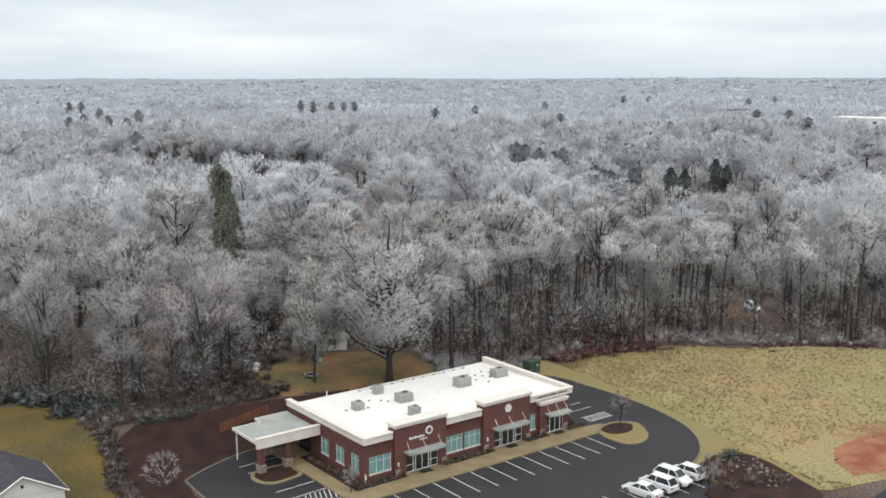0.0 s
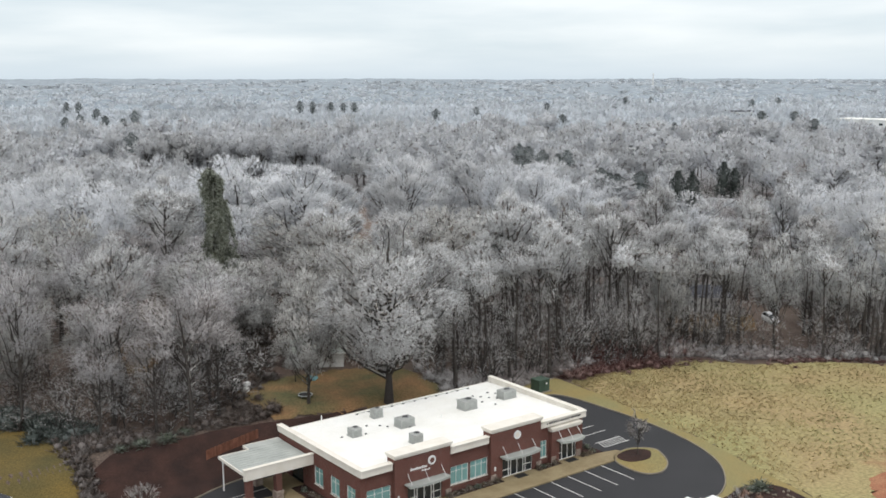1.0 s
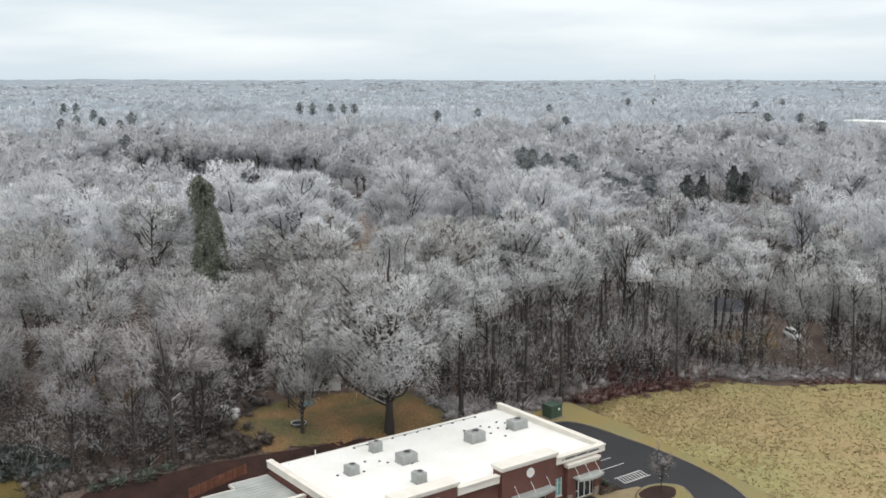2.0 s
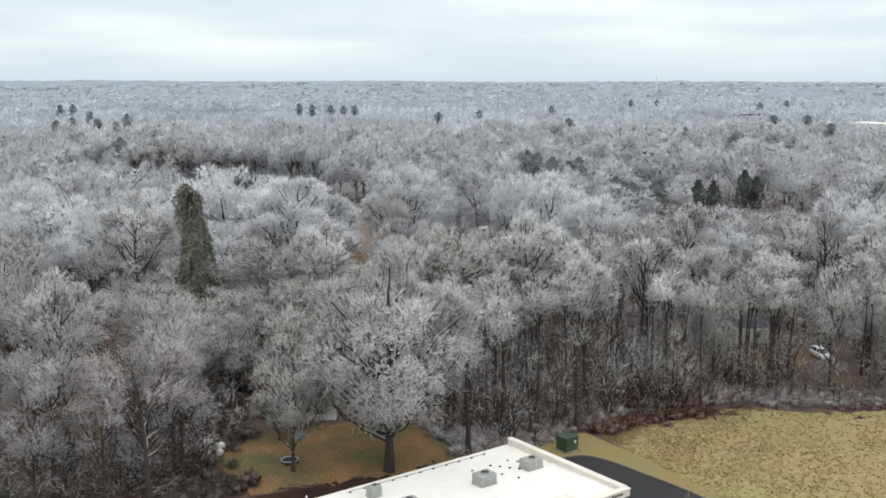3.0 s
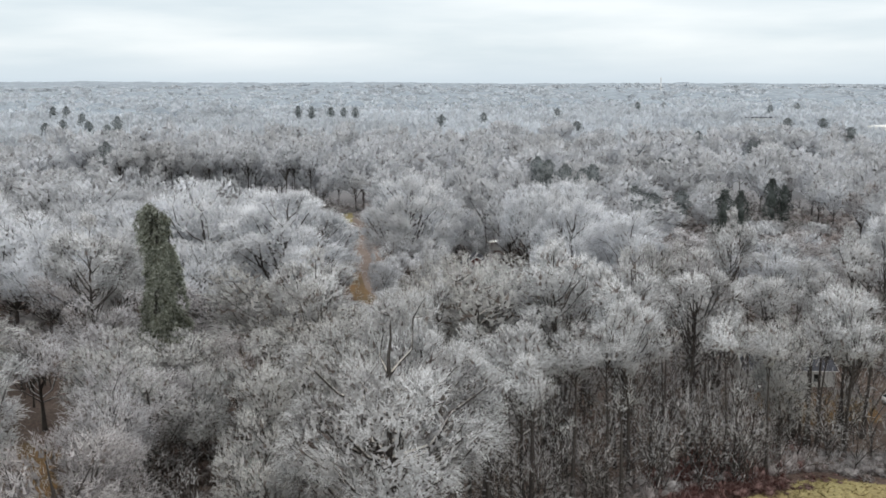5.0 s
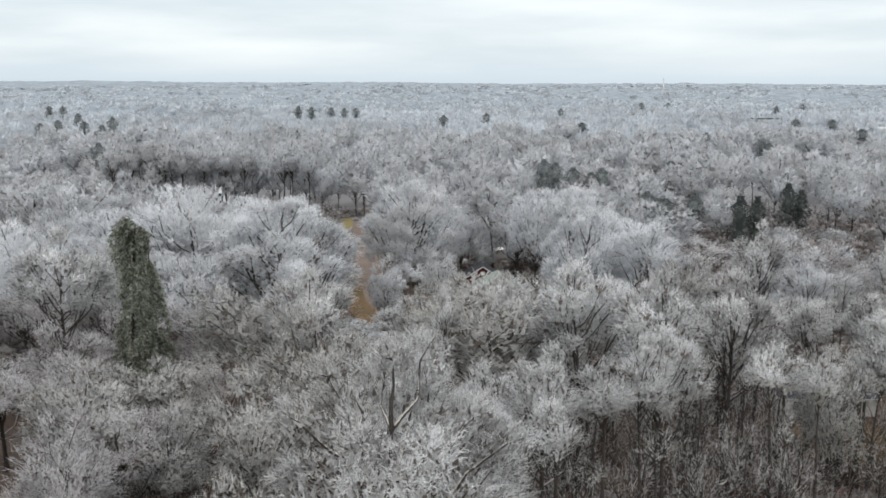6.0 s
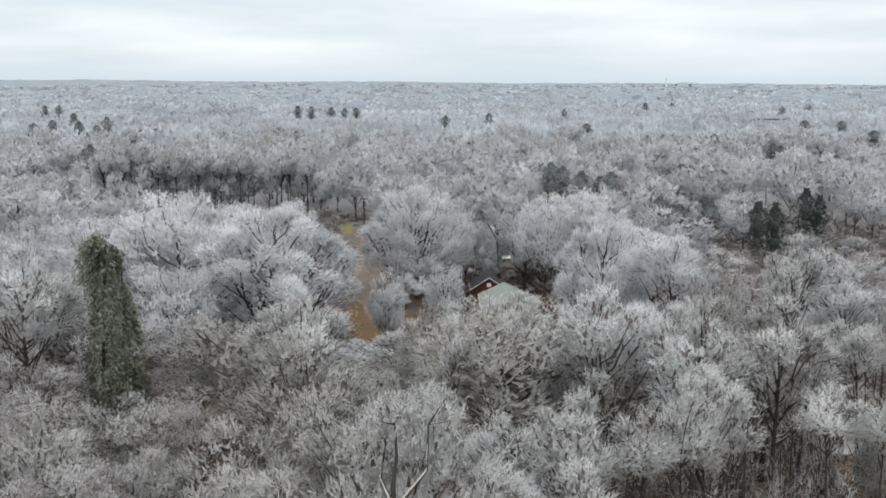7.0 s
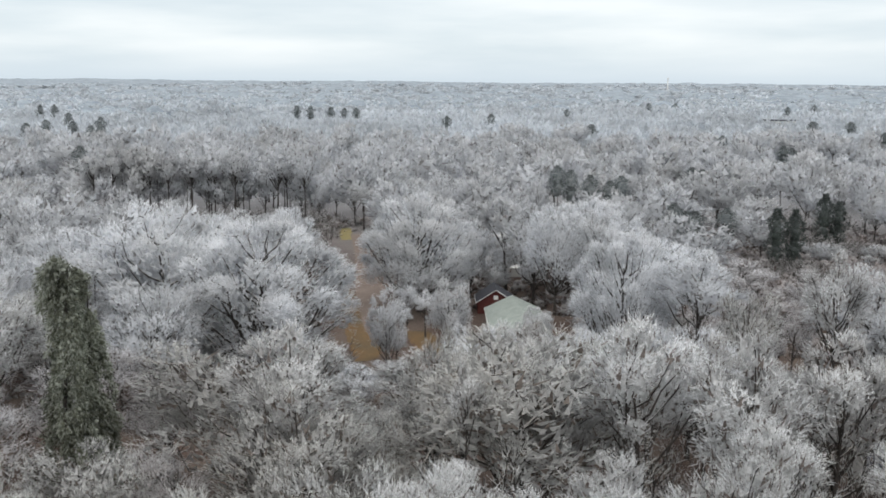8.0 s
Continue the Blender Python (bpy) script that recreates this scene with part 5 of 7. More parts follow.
def front_wall(bm, x0, x1, y, top, holes, depth=0.35, along="x", low=0.0):
    """A wall from the ground to top in one piece, with holes (x0, z0, x1, z1) right through it."""
    xs = sorted({x0, x1, *(h[0] for h in holes), *(h[2] for h in holes)})
    zs = sorted({low, top, *(h[1] for h in holes), *(h[3] for h in holes)})
    put = (lambda a, d, z: (a, d, z)) if along == "x" else (lambda a, d, z: (d, a, z))
    pts = {}

    def corner(i, j, d):
        if (i, j, d) not in pts:
            pts[i, j, d] = bm.verts.new(put(xs[i], y + d * depth, zs[j]))
        return pts[i, j, d]

    def solid(i, j):
        if not (0 <= i < len(xs) - 1 and 0 <= j < len(zs) - 1):
            return False
        cx, cz = (xs[i] + xs[i + 1]) / 2, (zs[j] + zs[j + 1]) / 2
        return not any(h[0] < cx < h[2] and h[1] < cz < h[3] for h in holes)
    for i in range(len(xs) - 1):
        for j in range(len(zs) - 1):
            if not solid(i, j):
                continue
            for d in (0, 1):
                bm.faces.new([corner(i, j, d), corner(i + 1, j, d), corner(i + 1, j + 1, d), corner(i, j + 1, d)])
            for di, dj, a, b in ((-1, 0, (i, j), (i, j + 1)), (1, 0, (i + 1, j), (i + 1, j + 1)), (0, -1, (i, j), (i + 1, j)), (0, 1, (i, j + 1), (i + 1, j + 1))):
                if not solid(i + di, j + dj):
                    bm.faces.new([corner(*a, 0), corner(*b, 0), corner(*b, 1), corner(*a, 1)])
    bmesh.ops.recalc_face_normals(bm, faces=bm.faces)
    return bm


WIN = [(-0.35, 0.95, 2.7, 3.05), (10.75, 0.95, 13.3, 3.05), (13.55, 0.95, 16.1, 3.05), (24.1, 0.95, 25.3, 3.05)]
DOORS = [(4.5, 9.1), (17.9, 22.5), (26.9, 29.7)]
for x0, x1, holes in ((X0, 2.9, WIN[:1]), (10.3, 16.2, WIN[1:3]), (23.8, 25.6, WIN[3:]), (30.3, X1, [])):
    part("wall", front_wall(bmesh.new(), x0, x1, YF, WALL_TOP, holes), BRICK, office, "red brick front wall")
LEFT = [(5.35, 7.1), (8.6, 10.5), (12.1, 14.0)]
part("wall", front_wall(bmesh.new(), YF + 0.35, YB, X0, WALL_TOP, [(a, 1.0, b, 3.1) for a, b in LEFT] + [(16.6, 0.0, 19.4, 2.45)], along="y"), BRICK, office, "red brick side wall")
part("wall", boxes((X1 - 0.35, YF + 0.35, 0, X1, YB, WALL_TOP)), BRICK, office, "red brick side wall")
part("wall", boxes((X0 + 0.35, YB - 0.35, 0, X1 - 0.35, YB, 4.7)), BRICK, office, "red brick back wall")
# entrance bays stand forward and rise over the roof line
for (a, b), (x0, x1, top) in zip(DOORS, ((2.9, 10.3, 5.95), (16.2, 23.8, 5.95), (25.6, 30.3, 4.1))):
    part("entrance_bay", front_wall(bmesh.new(), x0, x1, 3.75, top, [(a, 0.0, b, 2.5)]), BRICK, office, "forward-standing red brick entrance bay")
    for sx in (x0, x1 - 0.3):
        part("bay_return", boxes((sx, 4.1, 0, sx + 0.3, 5.2, top)), BRICK, office)
    part("bay_back", boxes((x0 + 0.3, 4.9, 4.9, x1 - 0.3, 5.2, top)) if top > 5 else boxes((x0, 4.31, top, x1, 4.65, WALL_TOP)), BRICK, office)
    # stepped cornice on top
    bm = boxes((x0 - 0.08, 3.62, top - 0.02, x1 + 0.08, 5.28 if top > 5 else 4.4, top + 0.22), (x0 - 0.2, 3.5, top + 0.22, x1 + 0.2, 5.4 if top > 5 else 4.4, top + 0.5), soft=0.03)
    part("cornice", bm, CREAM, office, "cream stepped cornice")
    for sx in (x0 + 0.02, x1 - 0.62):
        part("stone_base", boxes((sx - 0.08, 3.62, 0.0, sx + 0.68, 3.76, 0.95), soft=0.03), STONE, office, "rough brown ledge-stone pier base")
# cornice band right round the roof
CB, CT = 4.78, 5.66


def band(x0, y0, x1, y1, name="cornice"):
    """One side of the cream band: a lower fascia and a coping that stands further out."""
    ox, oy = (0.12 if abs(x1 - x0) < 0.7 else 0), (0.12 if abs(y1 - y0) < 0.7 else 0)
    bm = boxes((x0, y0, CB, x1, y1, CT - 0.16), (x0 - ox, y0 - oy, CT - 0.16, x1 + ox, y1 + oy, CT), soft=0.02)
    part(name, bm, CREAM, office, "cream stucco cornice band")


band(X0 - 0.18, YF - 0.42, 2.7, YF + 0.1)
band(10.5, YF - 0.42, 16.0, YF + 0.1)
band(24.0, YF - 0.42, X1 + 0.2, YF + 0.1)
band(X0 - 0.18, YF + 0.1, X0 + 0.3, YB + 0.1)
band(X1 - 0.3, YF + 0.1, X1 + 0.2, YB + 0.1)
part("back_gutter", boxes((X0 + 0.3, YB - 0.05, 4.66, X1 - 0.3, YB + 0.16, 4.86), soft=0.02), CREAM, office, "cream gutter along the back")
bm = bmesh.new()
v = [bm.verts.new(p) for p in ((X0 + 0.3, YF + 0.1, 5.12), (X1 - 0.3, YF + 0.1, 5.12), (X1 - 0.3, YB - 0.05, 4.84), (X0 + 0.3, YB - 0.05, 4.84))]
w = [bm.verts.new((p.co.x, p.co.y, p.co.z - 0.3)) for p in v]
bm.faces.new(v)
bm.faces.new(w[::-1])
for i in range(4):
    bm.faces.new((w[i], w[(i + 1) % 4], v[(i + 1) % 4], v[i]))
bmesh.ops.recalc_face_normals(bm, faces=bm.faces)
part("roof", bm, MEMBRANE, office, "bright white flat roof membrane with faint stains")
for i in range(6):
    y = 6.9 + i * 2.6
    z = 5.12 - 0.28 * (y - YF - 0.1) / (YB - YF - 0.15)
    part("roof_seam", boxes((X0 + 0.4, y - 0.07, z - 0.01, X1 - 0.4, y + 0.07, z + 0.012)), MEMBRANE, office)


def roof_z(y):
    return 5.12 - 0.28 * (y - YF - 0.1) / (YB - YF - 0.15)


def window(x0, z0, x1, z1, y, panes, along="x", rows=1):
    """A window of tinted panes in a white frame, set into a wall."""
    def bx(bm, a, b, c, d, e, f):
        return box(bm, a, b, c, d, e, f) if along == "x" else box(bm, b, a, c, e, d, f)
    holder = new("window")
    holder.parent = office
    bm = bmesh.new()
    t = 0.07
    bx(bm, x0, y, z0, x1, y + 0.1, z0 + t)
    bx(bm, x0, y, z1 - t, x1, y + 0.1, z1)
    bx(bm, x0, y, z0 + t, x0 + t, y + 0.1, z1 - t)
    bx(bm, x1 - t, y, z0 + t, x1, y + 0.1, z1 - t)
    for i in range(1, panes):
        x = x0 + (x1 - x0) * i / panes
        bx(bm, x - 0.025, y + 0.01, z0 + t, x + 0.025, y + 0.09, z1 - t)
    bx(bm, x0 + t, y + 0.015, z0 + (z1 - z0) * 0.7, x1 - t, y + 0.085, z0 + (z1 - z0) * 0.7 + 0.04)
    part("frame", bm, WHITE, holder, "white metal frame")
    bm = bmesh.new()
    bx(bm, x0 - 0.08, y - 0.12, z0 - 0.1, x1 + 0.08, y + 0.14, z0)
    part("sill", bm, CREAM, holder, "cream stone sill")
    for i in range(panes):
        a, b = x0 + (x1 - x0) * i / panes, x0 + (x1 - x0) * (i + 1) / panes
        bm = bmesh.new()
        bx(bm, a + 0.02, y + 0.045, z0 + 0.03, b - 0.02, y + 0.06, z1 - 0.03)
        part("pane", bm, TEAL, holder)
    return holder


for x0, z0, x1, z1 in WIN[:3]:
    window(x0, z0, x1, z1, YF + 0.08, 3)
window(*WIN[3][:1], WIN[3][1], WIN[3][2], WIN[3][3], YF + 0.08, 2)
for a, b in LEFT:
    window(a, 1.0, b, 3.1, X0 + 0.08, 2, "y")


def entrance(x0, x1, y):
    """A glazed entrance: two white door leaves between dark panes."""
    holder = new("entrance")
    holder.parent = office
    c = x0 + (x1 - x0) * 0.5
    xs = [x0, x0 + (x1 - x0) * 0.22, c - 0.95, c, c + 0.95, x1 - (x1 - x0) * 0.22, x1] if x1 - x0 > 3.5 else [x0, c - 0.9, c, c + 0.9, x1]
    bm = bmesh.new()
    for x in xs:
        box(bm, x - 0.05, y, 0.15, x + 0.05, y + 0.12, 2.5)
    for z in (2.42, 1.05, 0.2):
        for a, b in zip(xs[:-1], xs[1:]):
            if z == 1.05 and c - 1 < a < c + 0.95 - 0.01 and a >= c - 0.951:
                continue
            box(bm, a + 0.05, y + 0.01, z - 0.04, b - 0.05, y + 0.11, z + 0.05)
    part("frame", bm, WHITE, holder, "white aluminium door frame")
    for a, b in zip(xs[:-1], xs[1:]):
        leaf = c - 0.96 < a and b < c + 0.96
        part("door_leaf" if leaf else "pane", boxes((a + 0.04, y + 0.05, 0.18, b - 0.04, y + 0.065, 2.45)), DARKGLASS, holder, "glazed door leaf" if leaf else "")
    for x in (c - 0.12, c + 0.12):
        part("handle", rod(bmesh.new(), (x, y - 0.05, 0.95), (x, y - 0.05, 1.5), 0.018), GREYMETAL, holder, "steel pull handle")
    part("doormat", boxes((c - 0.8, y - 1.25, 0.152, c + 0.8, y - 0.25, 0.172)), RUBBER, holder, "black doormat")


def awning(x0, x1, y, z):
    """A shallow curved metal awning hung on rods from the wall."""
    holder = new("awning")
    holder.parent = office
    bm = bmesh.new()
    n = 12
    rows = []
    for i in range(n + 1):
        t = i / n
        x = x0 + (x1 - x0) * t
        out = 1.15 + 0.35 * math.sin(math.pi * t)
        rows.append([bm.verts.new(p) for p in ((x, y, z + 0.05), (x, y - out, z - 0.02), (x, y - out, z + 0.26), (x, y - out + 0.1, z + 0.26), (x, y, z + 0.18))])
    for a, b in zip(rows[:-1], rows[1:]):
        for j in range(5):
            bm.faces.new((a[j], a[(j + 1) % 5], b[(j + 1) % 5], b[j]))
    bm.faces.new(rows[0])
    bm.faces.new(rows[-1][::-1])
    bmesh.ops.recalc_face_normals(bm, faces=bm.faces)
    part("canopy", bm, PANROOF, holder, "pale grey curved metal canopy")
    for t in (0.08, 0.5, 0.92):
        x = x0 + (x1 - x0) * t
        part("tie_rod", rod(bmesh.new(), (x, y - 0.9, z + 0.22), (x, y, z + 1.25), 0.03, sides=6), WHITE, holder)


for (a, b), (c, d) in zip(DOORS, ((4.1, 9.5), (17.5, 22.9), (26.4, 30.1))):
    entrance(a, b, 3.86)
    awning(c, d, 3.75, 2.75)
# signs: round white emblems and pale strips of lettering too small to read
for x, z in ((7.75, 4.85), (20.1, 5.0)):
    bm = bmesh.new()
    rod(bm, (x, 3.75, z), (x, 3.66, z), 0.52, sides=28)
    s = part("sign_disc", bm, WHITE, office, "round white sign disc")
    bm = bmesh.new()
    rod(bm, (x, 3.662, z), (x, 3.645, z), 0.3, sides=24)
    e = part("emblem", bm, BRICK if x < 10 else CREAM, s, "plain round emblem")
for x0, x1, z0, z1 in ((4.9, 7.15, 4.2, 4.5), (6.4, 7.5, 3.86, 4.04)):
    n = 9 if x1 - x0 > 2 else 7
    for i in range(n):
        a = x0 + (x1 - x0) * i / n
        part("lettering_bar", boxes((a, 3.7, z0, a + (x1 - x0) / n * 0.72, 3.752, z1 - (0.08 if i % 3 else 0))), WHITE, office)
for i in range(16):
    a = 24.9 + i * 0.36
    part("lettering_bar", boxes((a, 3.86, 5.1, a + (0.27 if i % 5 else 0.14), 3.885, 5.34)), DARK, office)
for x, z in ((-0.9, 0.55), (3.3, 1.3), (9.9, 2.15), (16.75, 1.35), (23.3, 2.1), (30.6, 2.0)):
    part("wall_lamp", boxes((x - 0.09, 3.62 if x > 0 else YF - 0.14, z, x + 0.09, 3.752 if x > 0 else YF + 0.002, z + 0.5), soft=0.02), WHITE, office, "white wall lamp")
part("downpipe", rod(bmesh.new(), (X0 + 0.1, YF - 0.08, 0.1), (X0 + 0.1, YF - 0.08, 1.3), 0.05), WHITE, office, "white downpipe")
# carport over the side door
carport = new("carport")
carport.parent = office
carport["label"] = "flat-roofed carport on brick pillars with a cream fascia"
part("carport_roof", boxes((-9.55, 14.45, 3.86, X0 - 0.2, 20.7, 4.02), (-5.85, 20.7, 3.9, X0 - 0.2, 22.1, 4.06)), PANROOF, carport, "grey metal roof with wet streaks")
part("fascia", boxes((-9.6, 14.05, 3.2, X0 - 0.02, 14.45, 4.38), (-9.66, 13.98, 4.38, X0 + 0.02, 14.52, 4.5), soft=0.02), CREAM, carport, "deep cream fascia")
part("edge_beam", boxes((-9.62, 14.45, 3.74, -9.5, 20.75, 4.06), (-9.62, 20.62, 3.74, -5.85, 20.75, 4.06), (-5.9, 20.75, 3.8, -5.8, 22.15, 4.1), (-5.9, 22.05, 3.8, X0 - 0.2, 22.15, 4.1)), CREAM, carport, "cream edge beam")
for i in range(9):
    y = 14.9 + i * 0.64
    part("roof_rib", boxes((-9.5, y - 0.02, 4.02, X0 - 0.25, y + 0.02, 4.055)), PANROOF, carport)
for x in (-8.9, -5.4):
    for y in (14.6, 19.6) if x > -6 else (14.6,):
        part("pillar", boxes((x - 0.36, y - 0.36, 1.0, x + 0.36, y + 0.36, 3.86), soft=0.015), BRICK, carport, "red brick pillar")
        part("pillar_base", boxes((x - 0.48, y - 0.48, 0.0, x + 0.48, y + 0.48, 1.0), (x - 0.53, y - 0.53, 1.0, x + 0.53, y + 0.53, 1.1), soft=0.04), STONE, carport, "rough ledge-stone pillar base")
part("post", rod(bmesh.new(), (-9.2, 20.4, 0.0), (-9.2, 20.4, 3.86), 0.09), WHITE, carport, "slim white post")
part("door_leaf", boxes((X0 + 0.1, 16.65, 0.15, X0 + 0.16, 17.97, 2.45), (X0 + 0.1, 18.03, 0.15, X0 + 0.16, 19.35, 2.45)), DARKGLASS, carport, "dark glazed side doors")


def roof_unit(x, y, w, d, h, label):
    """A packaged roof unit: case on a kerb, louvred side, fan ring on top."""
    z = roof_z(y)
    ob = thing("air_conditioner", x, y, z - 0.02, label, "air conditioner", "units on the roof")
    part("curb", boxes((-w / 2 - 0.05, -d / 2 - 0.05, 0, w / 2 + 0.05, d / 2 + 0.05, 0.16)), GREYMETAL, ob)
    part("case", boxes((-w / 2, -d / 2, 0.16, w / 2, d / 2, h), soft=0.03), GREYMETAL, ob, "weathered grey steel case")
    bm = bmesh.new()
    for i in range(6):
        zz = 0.3 + i * (h - 0.45) / 6
        box(bm, -w / 2 + 0.1, -d / 2 - 0.03, zz, w / 2 - 0.1, -d / 2 + 0.01, zz + 0.05)
        box(bm, -w / 2 - 0.03, -d / 2 + 0.1, zz, -w / 2 + 0.01, d / 2 - 0.1, zz + 0.05)
    part("louvre", bm, PANROOF, ob, "pale louvre blades")
    bm = bmesh.new()
    r = min(w, d) * 0.32
    rod(bm, (0.1, 0, h - 0.02), (0.1, 0, h + 0.1), r, sides=20)
    part("fan_ring", bm, GREYMETAL, ob, "raised fan ring")
    bm = bmesh.new()
    rod(bm, (0.1, 0, h + 0.101), (0.1, 0, h + 0.112), r * 0.8, sides=20)
    part("fan_grille", bm, DARK, ob, "dark fan opening")
    return ob


roof_unit(4.9, 15.0, 1.25, 1.25, 1.0, "small grey square air-conditioning unit on the roof")
roof_unit(10.6, 19.1, 1.25, 1.0, 1.15, "tall narrow grey air-conditioning unit on the roof")
roof_unit(11.4, 14.2, 2.0, 1.5, 1.1, "wide grey air-conditioning unit on the roof")
roof_unit(9.1, 8.6, 1.2, 1.2, 1.15, "upright grey air-conditioning unit near the front")
roof_unit(21.4, 14.8, 2.0, 1.6, 1.2, "large grey air-conditioning unit on the roof")
roof_unit(28.2, 15.2, 2.1, 1.5, 1.1, "large grey air-conditioning unit near the end")
for x, y, h in ((4.3, 21.6, 0.9), (16.6, 13.8, 0.5), (0.9, 21.4, 0.3)):
    ob = thing("vent_pipe", x, y, roof_z(y) - 0.02, "white plastic vent pipe standing on the roof", "vent pipe")
    part("pipe", rod(bmesh.new(), (0, 0, 0), (0, 0, h), 0.07), WHITE, ob)
    part("boot", rod(bmesh.new(), (0, 0, 0), (0, 0, 0.12), 0.16, 0.08), MEMBRANE, ob)
rp = np.random.RandomState(5)
blocks = [(9.2 + i * 1.75, 21.4) for i in range(11)] + [(8.0 + i * 0.9 + rp.uniform(-0.3, 0.3), 17.0 - i * 0.9) for i in range(5)] + [(22.6 + i * 0.62, 18.3 - (i % 4) * 0.9) for i in range(11)] + [(6.2, 14.6), (3.4, 15.4), (10.6, 11.4), (25.2, 13.8)]
for x, y in blocks:
    ob = thing("pipe_support", x, y, roof_z(y) - 0.01, "small dark rubber pipe block on the white roof", "pipe support", "blocks on the roof")
    part("block", boxes((-0.13, -0.09, 0, 0.13, 0.09, 0.12), soft=0.02), DARK, ob)
for y, x0, x1 in ((21.4, 9.0, 26.9),):
    ob = thing("gas_pipe", 0, 0, 0, "thin grey gas pipe lying along the roof", "pipe")
    part("pipe", rod(bmesh.new(), (x0, y, roof_z(y) + 0.14), (x1, y, roof_z(y) + 0.14), 0.035), GREYMETAL, ob)


# ---- evergreens, brush, hedges ----
def evergreen(name, seed, high, spread, material, label, low=0.06, drape_down=0.0, round_top=False, count=2200, leaf=1.0):
    """A dark conifer: trunk, and a crown of needle sprays in a narrow uneven cone."""
    rg = np.random.RandomState(seed)
    ob = tagged(new(name), label, "tree", "evergreens of the wood")
    t = np.linspace(0, 1, 5)
    trunk = np.stack([0.1 * np.sin(t * 3 + seed), 0.1 * np.cos(t * 2 + seed), t * high * 0.97], 1)
    p = new("trunk", quick_mesh("trunk", *tubes(trunk[None], (0.2 * (1 - 0.85 * t))[None], 6)[:2], None, [BARK]))
    p.parent = ob
    n = count
    v = rg.uniform(0, 1, n) ** 0.8
    az = rg.uniform(0, 6.28, n)
    wave = 0.66 + 0.42 * np.sin(az * 2 + seed + v * 3) * np.sin(v * 15 + seed) + rg.normal(0, 0.14, n)
    reach = np.sqrt(np.clip(1 - (2 * v - 0.9) ** 2, 0.05, 1)) if round_top else np.clip(1.05 - v, 0.05, 0.8) ** 0.6
    rad = spread * reach * wave * rg.uniform(0.5, 1, n) ** 0.4
    b = np.stack([rad * np.cos(az), rad * np.sin(az), (low + (1 - low) * v) * high], 1)
    d = unit(np.stack([np.cos(az), np.sin(az), rg.normal(0.15 - drape_down, 0.35, n)], 1) + rg.normal(0, 0.45, (n, 3)))
    s = unit(np.cross(d, rg.normal(0, 1, (n, 3))))
    w, l = 0.13 * leaf * rg.uniform(0.6, 1.3, n), 0.8 * leaf * rg.uniform(0.5, 1.3, n)
    c = np.stack([b - s * w[:, None], b + s * w[:, None], b + d * l[:, None]], 1)
    face = unit(np.stack([np.cos(az), np.sin(az), rg.normal(0.4, 0.3, n)], 1))
    turned = (np.cross(c[:, 1] - c[:, 0], c[:, 2] - c[:, 0]) * face).sum(1) < 0
    c[turned] = c[turned][:, [1, 0, 2]]
    c = c.reshape(-1, 3)
    k = np.linspace(low + 0.06, 0.85, 9)
    cores = np.stack([0.15 * np.sin(k * 40), 0.15 * np.cos(k * 31), k * high], 1)
    kv = (k - low) / (1 - low)
    nn = np.repeat(face, 3, axis=0)
    c, f, nn = join_arrays((c, np.arange(3 * n).reshape(-1, 3), nn), thickets(cores, spread * 0.45 * (np.sqrt(np.clip(1 - (2 * kv - 0.9) ** 2, 0.05, 1)) if round_top else np.clip(1.05 - k, 0.1, 0.8) ** 0.6), seed, 0.3))
    p = new("crown", quick_mesh("crown", c, None, f, [material], normals=nn))
    p.parent = ob
    return ob


cedars = [evergreen("evergreen_tree", 21 + i, 14, 3.2, DEEPGREEN, "dark green cedar standing out among rimed trees", 0.03, 0.0, True) for i in range(2)]
pines = [evergreen("evergreen_tree", 31 + i, 22, 4.4, GREEN, "dark rounded pine rising above the frosted wood", 0.5, 0.0, True) for i in range(2)]
CEDARS = [(x, y, top, 1.0) for x, y, top in DARK_TREES[:4]]
PINES = [(x, y, top, 0.85 if y < 500 else 0.95) for x, y, top in DARK_TREES[4:]] + [(180, 557, 25, 0.9), (542, 308, 18, 1.2), (120, 400, 20, 0.9), (470, 470, 18, 1.1), (640, 420, 18, 1.2), (655, 400, 18, 1.1), (430, 250, 14, 1.0)]
for stand, pair, tall in ((CEDARS, cedars, 14), (PINES, pines, 22)):
    for i, (x, y, top, w) in enumerate(stand):
        z = float(ground_z(x, y))
        m = Matrix.LocRotScale((x, y, z - 0.1), Euler((0, 0, i * 1.7)), (w, w, max(top - z, 9) / tall))
        if i >= 2:
            copy_thing(pair[i % 2], m)
    for i, (x, y, top, w) in enumerate(stand[:2]):
        z = float(ground_z(x, y))
        pair[i].matrix_basis = Matrix.LocRotScale((x, y, z - 0.1), Euler((0, 0, i * 1.7)), (w, w, max(top - z, 9) / tall))
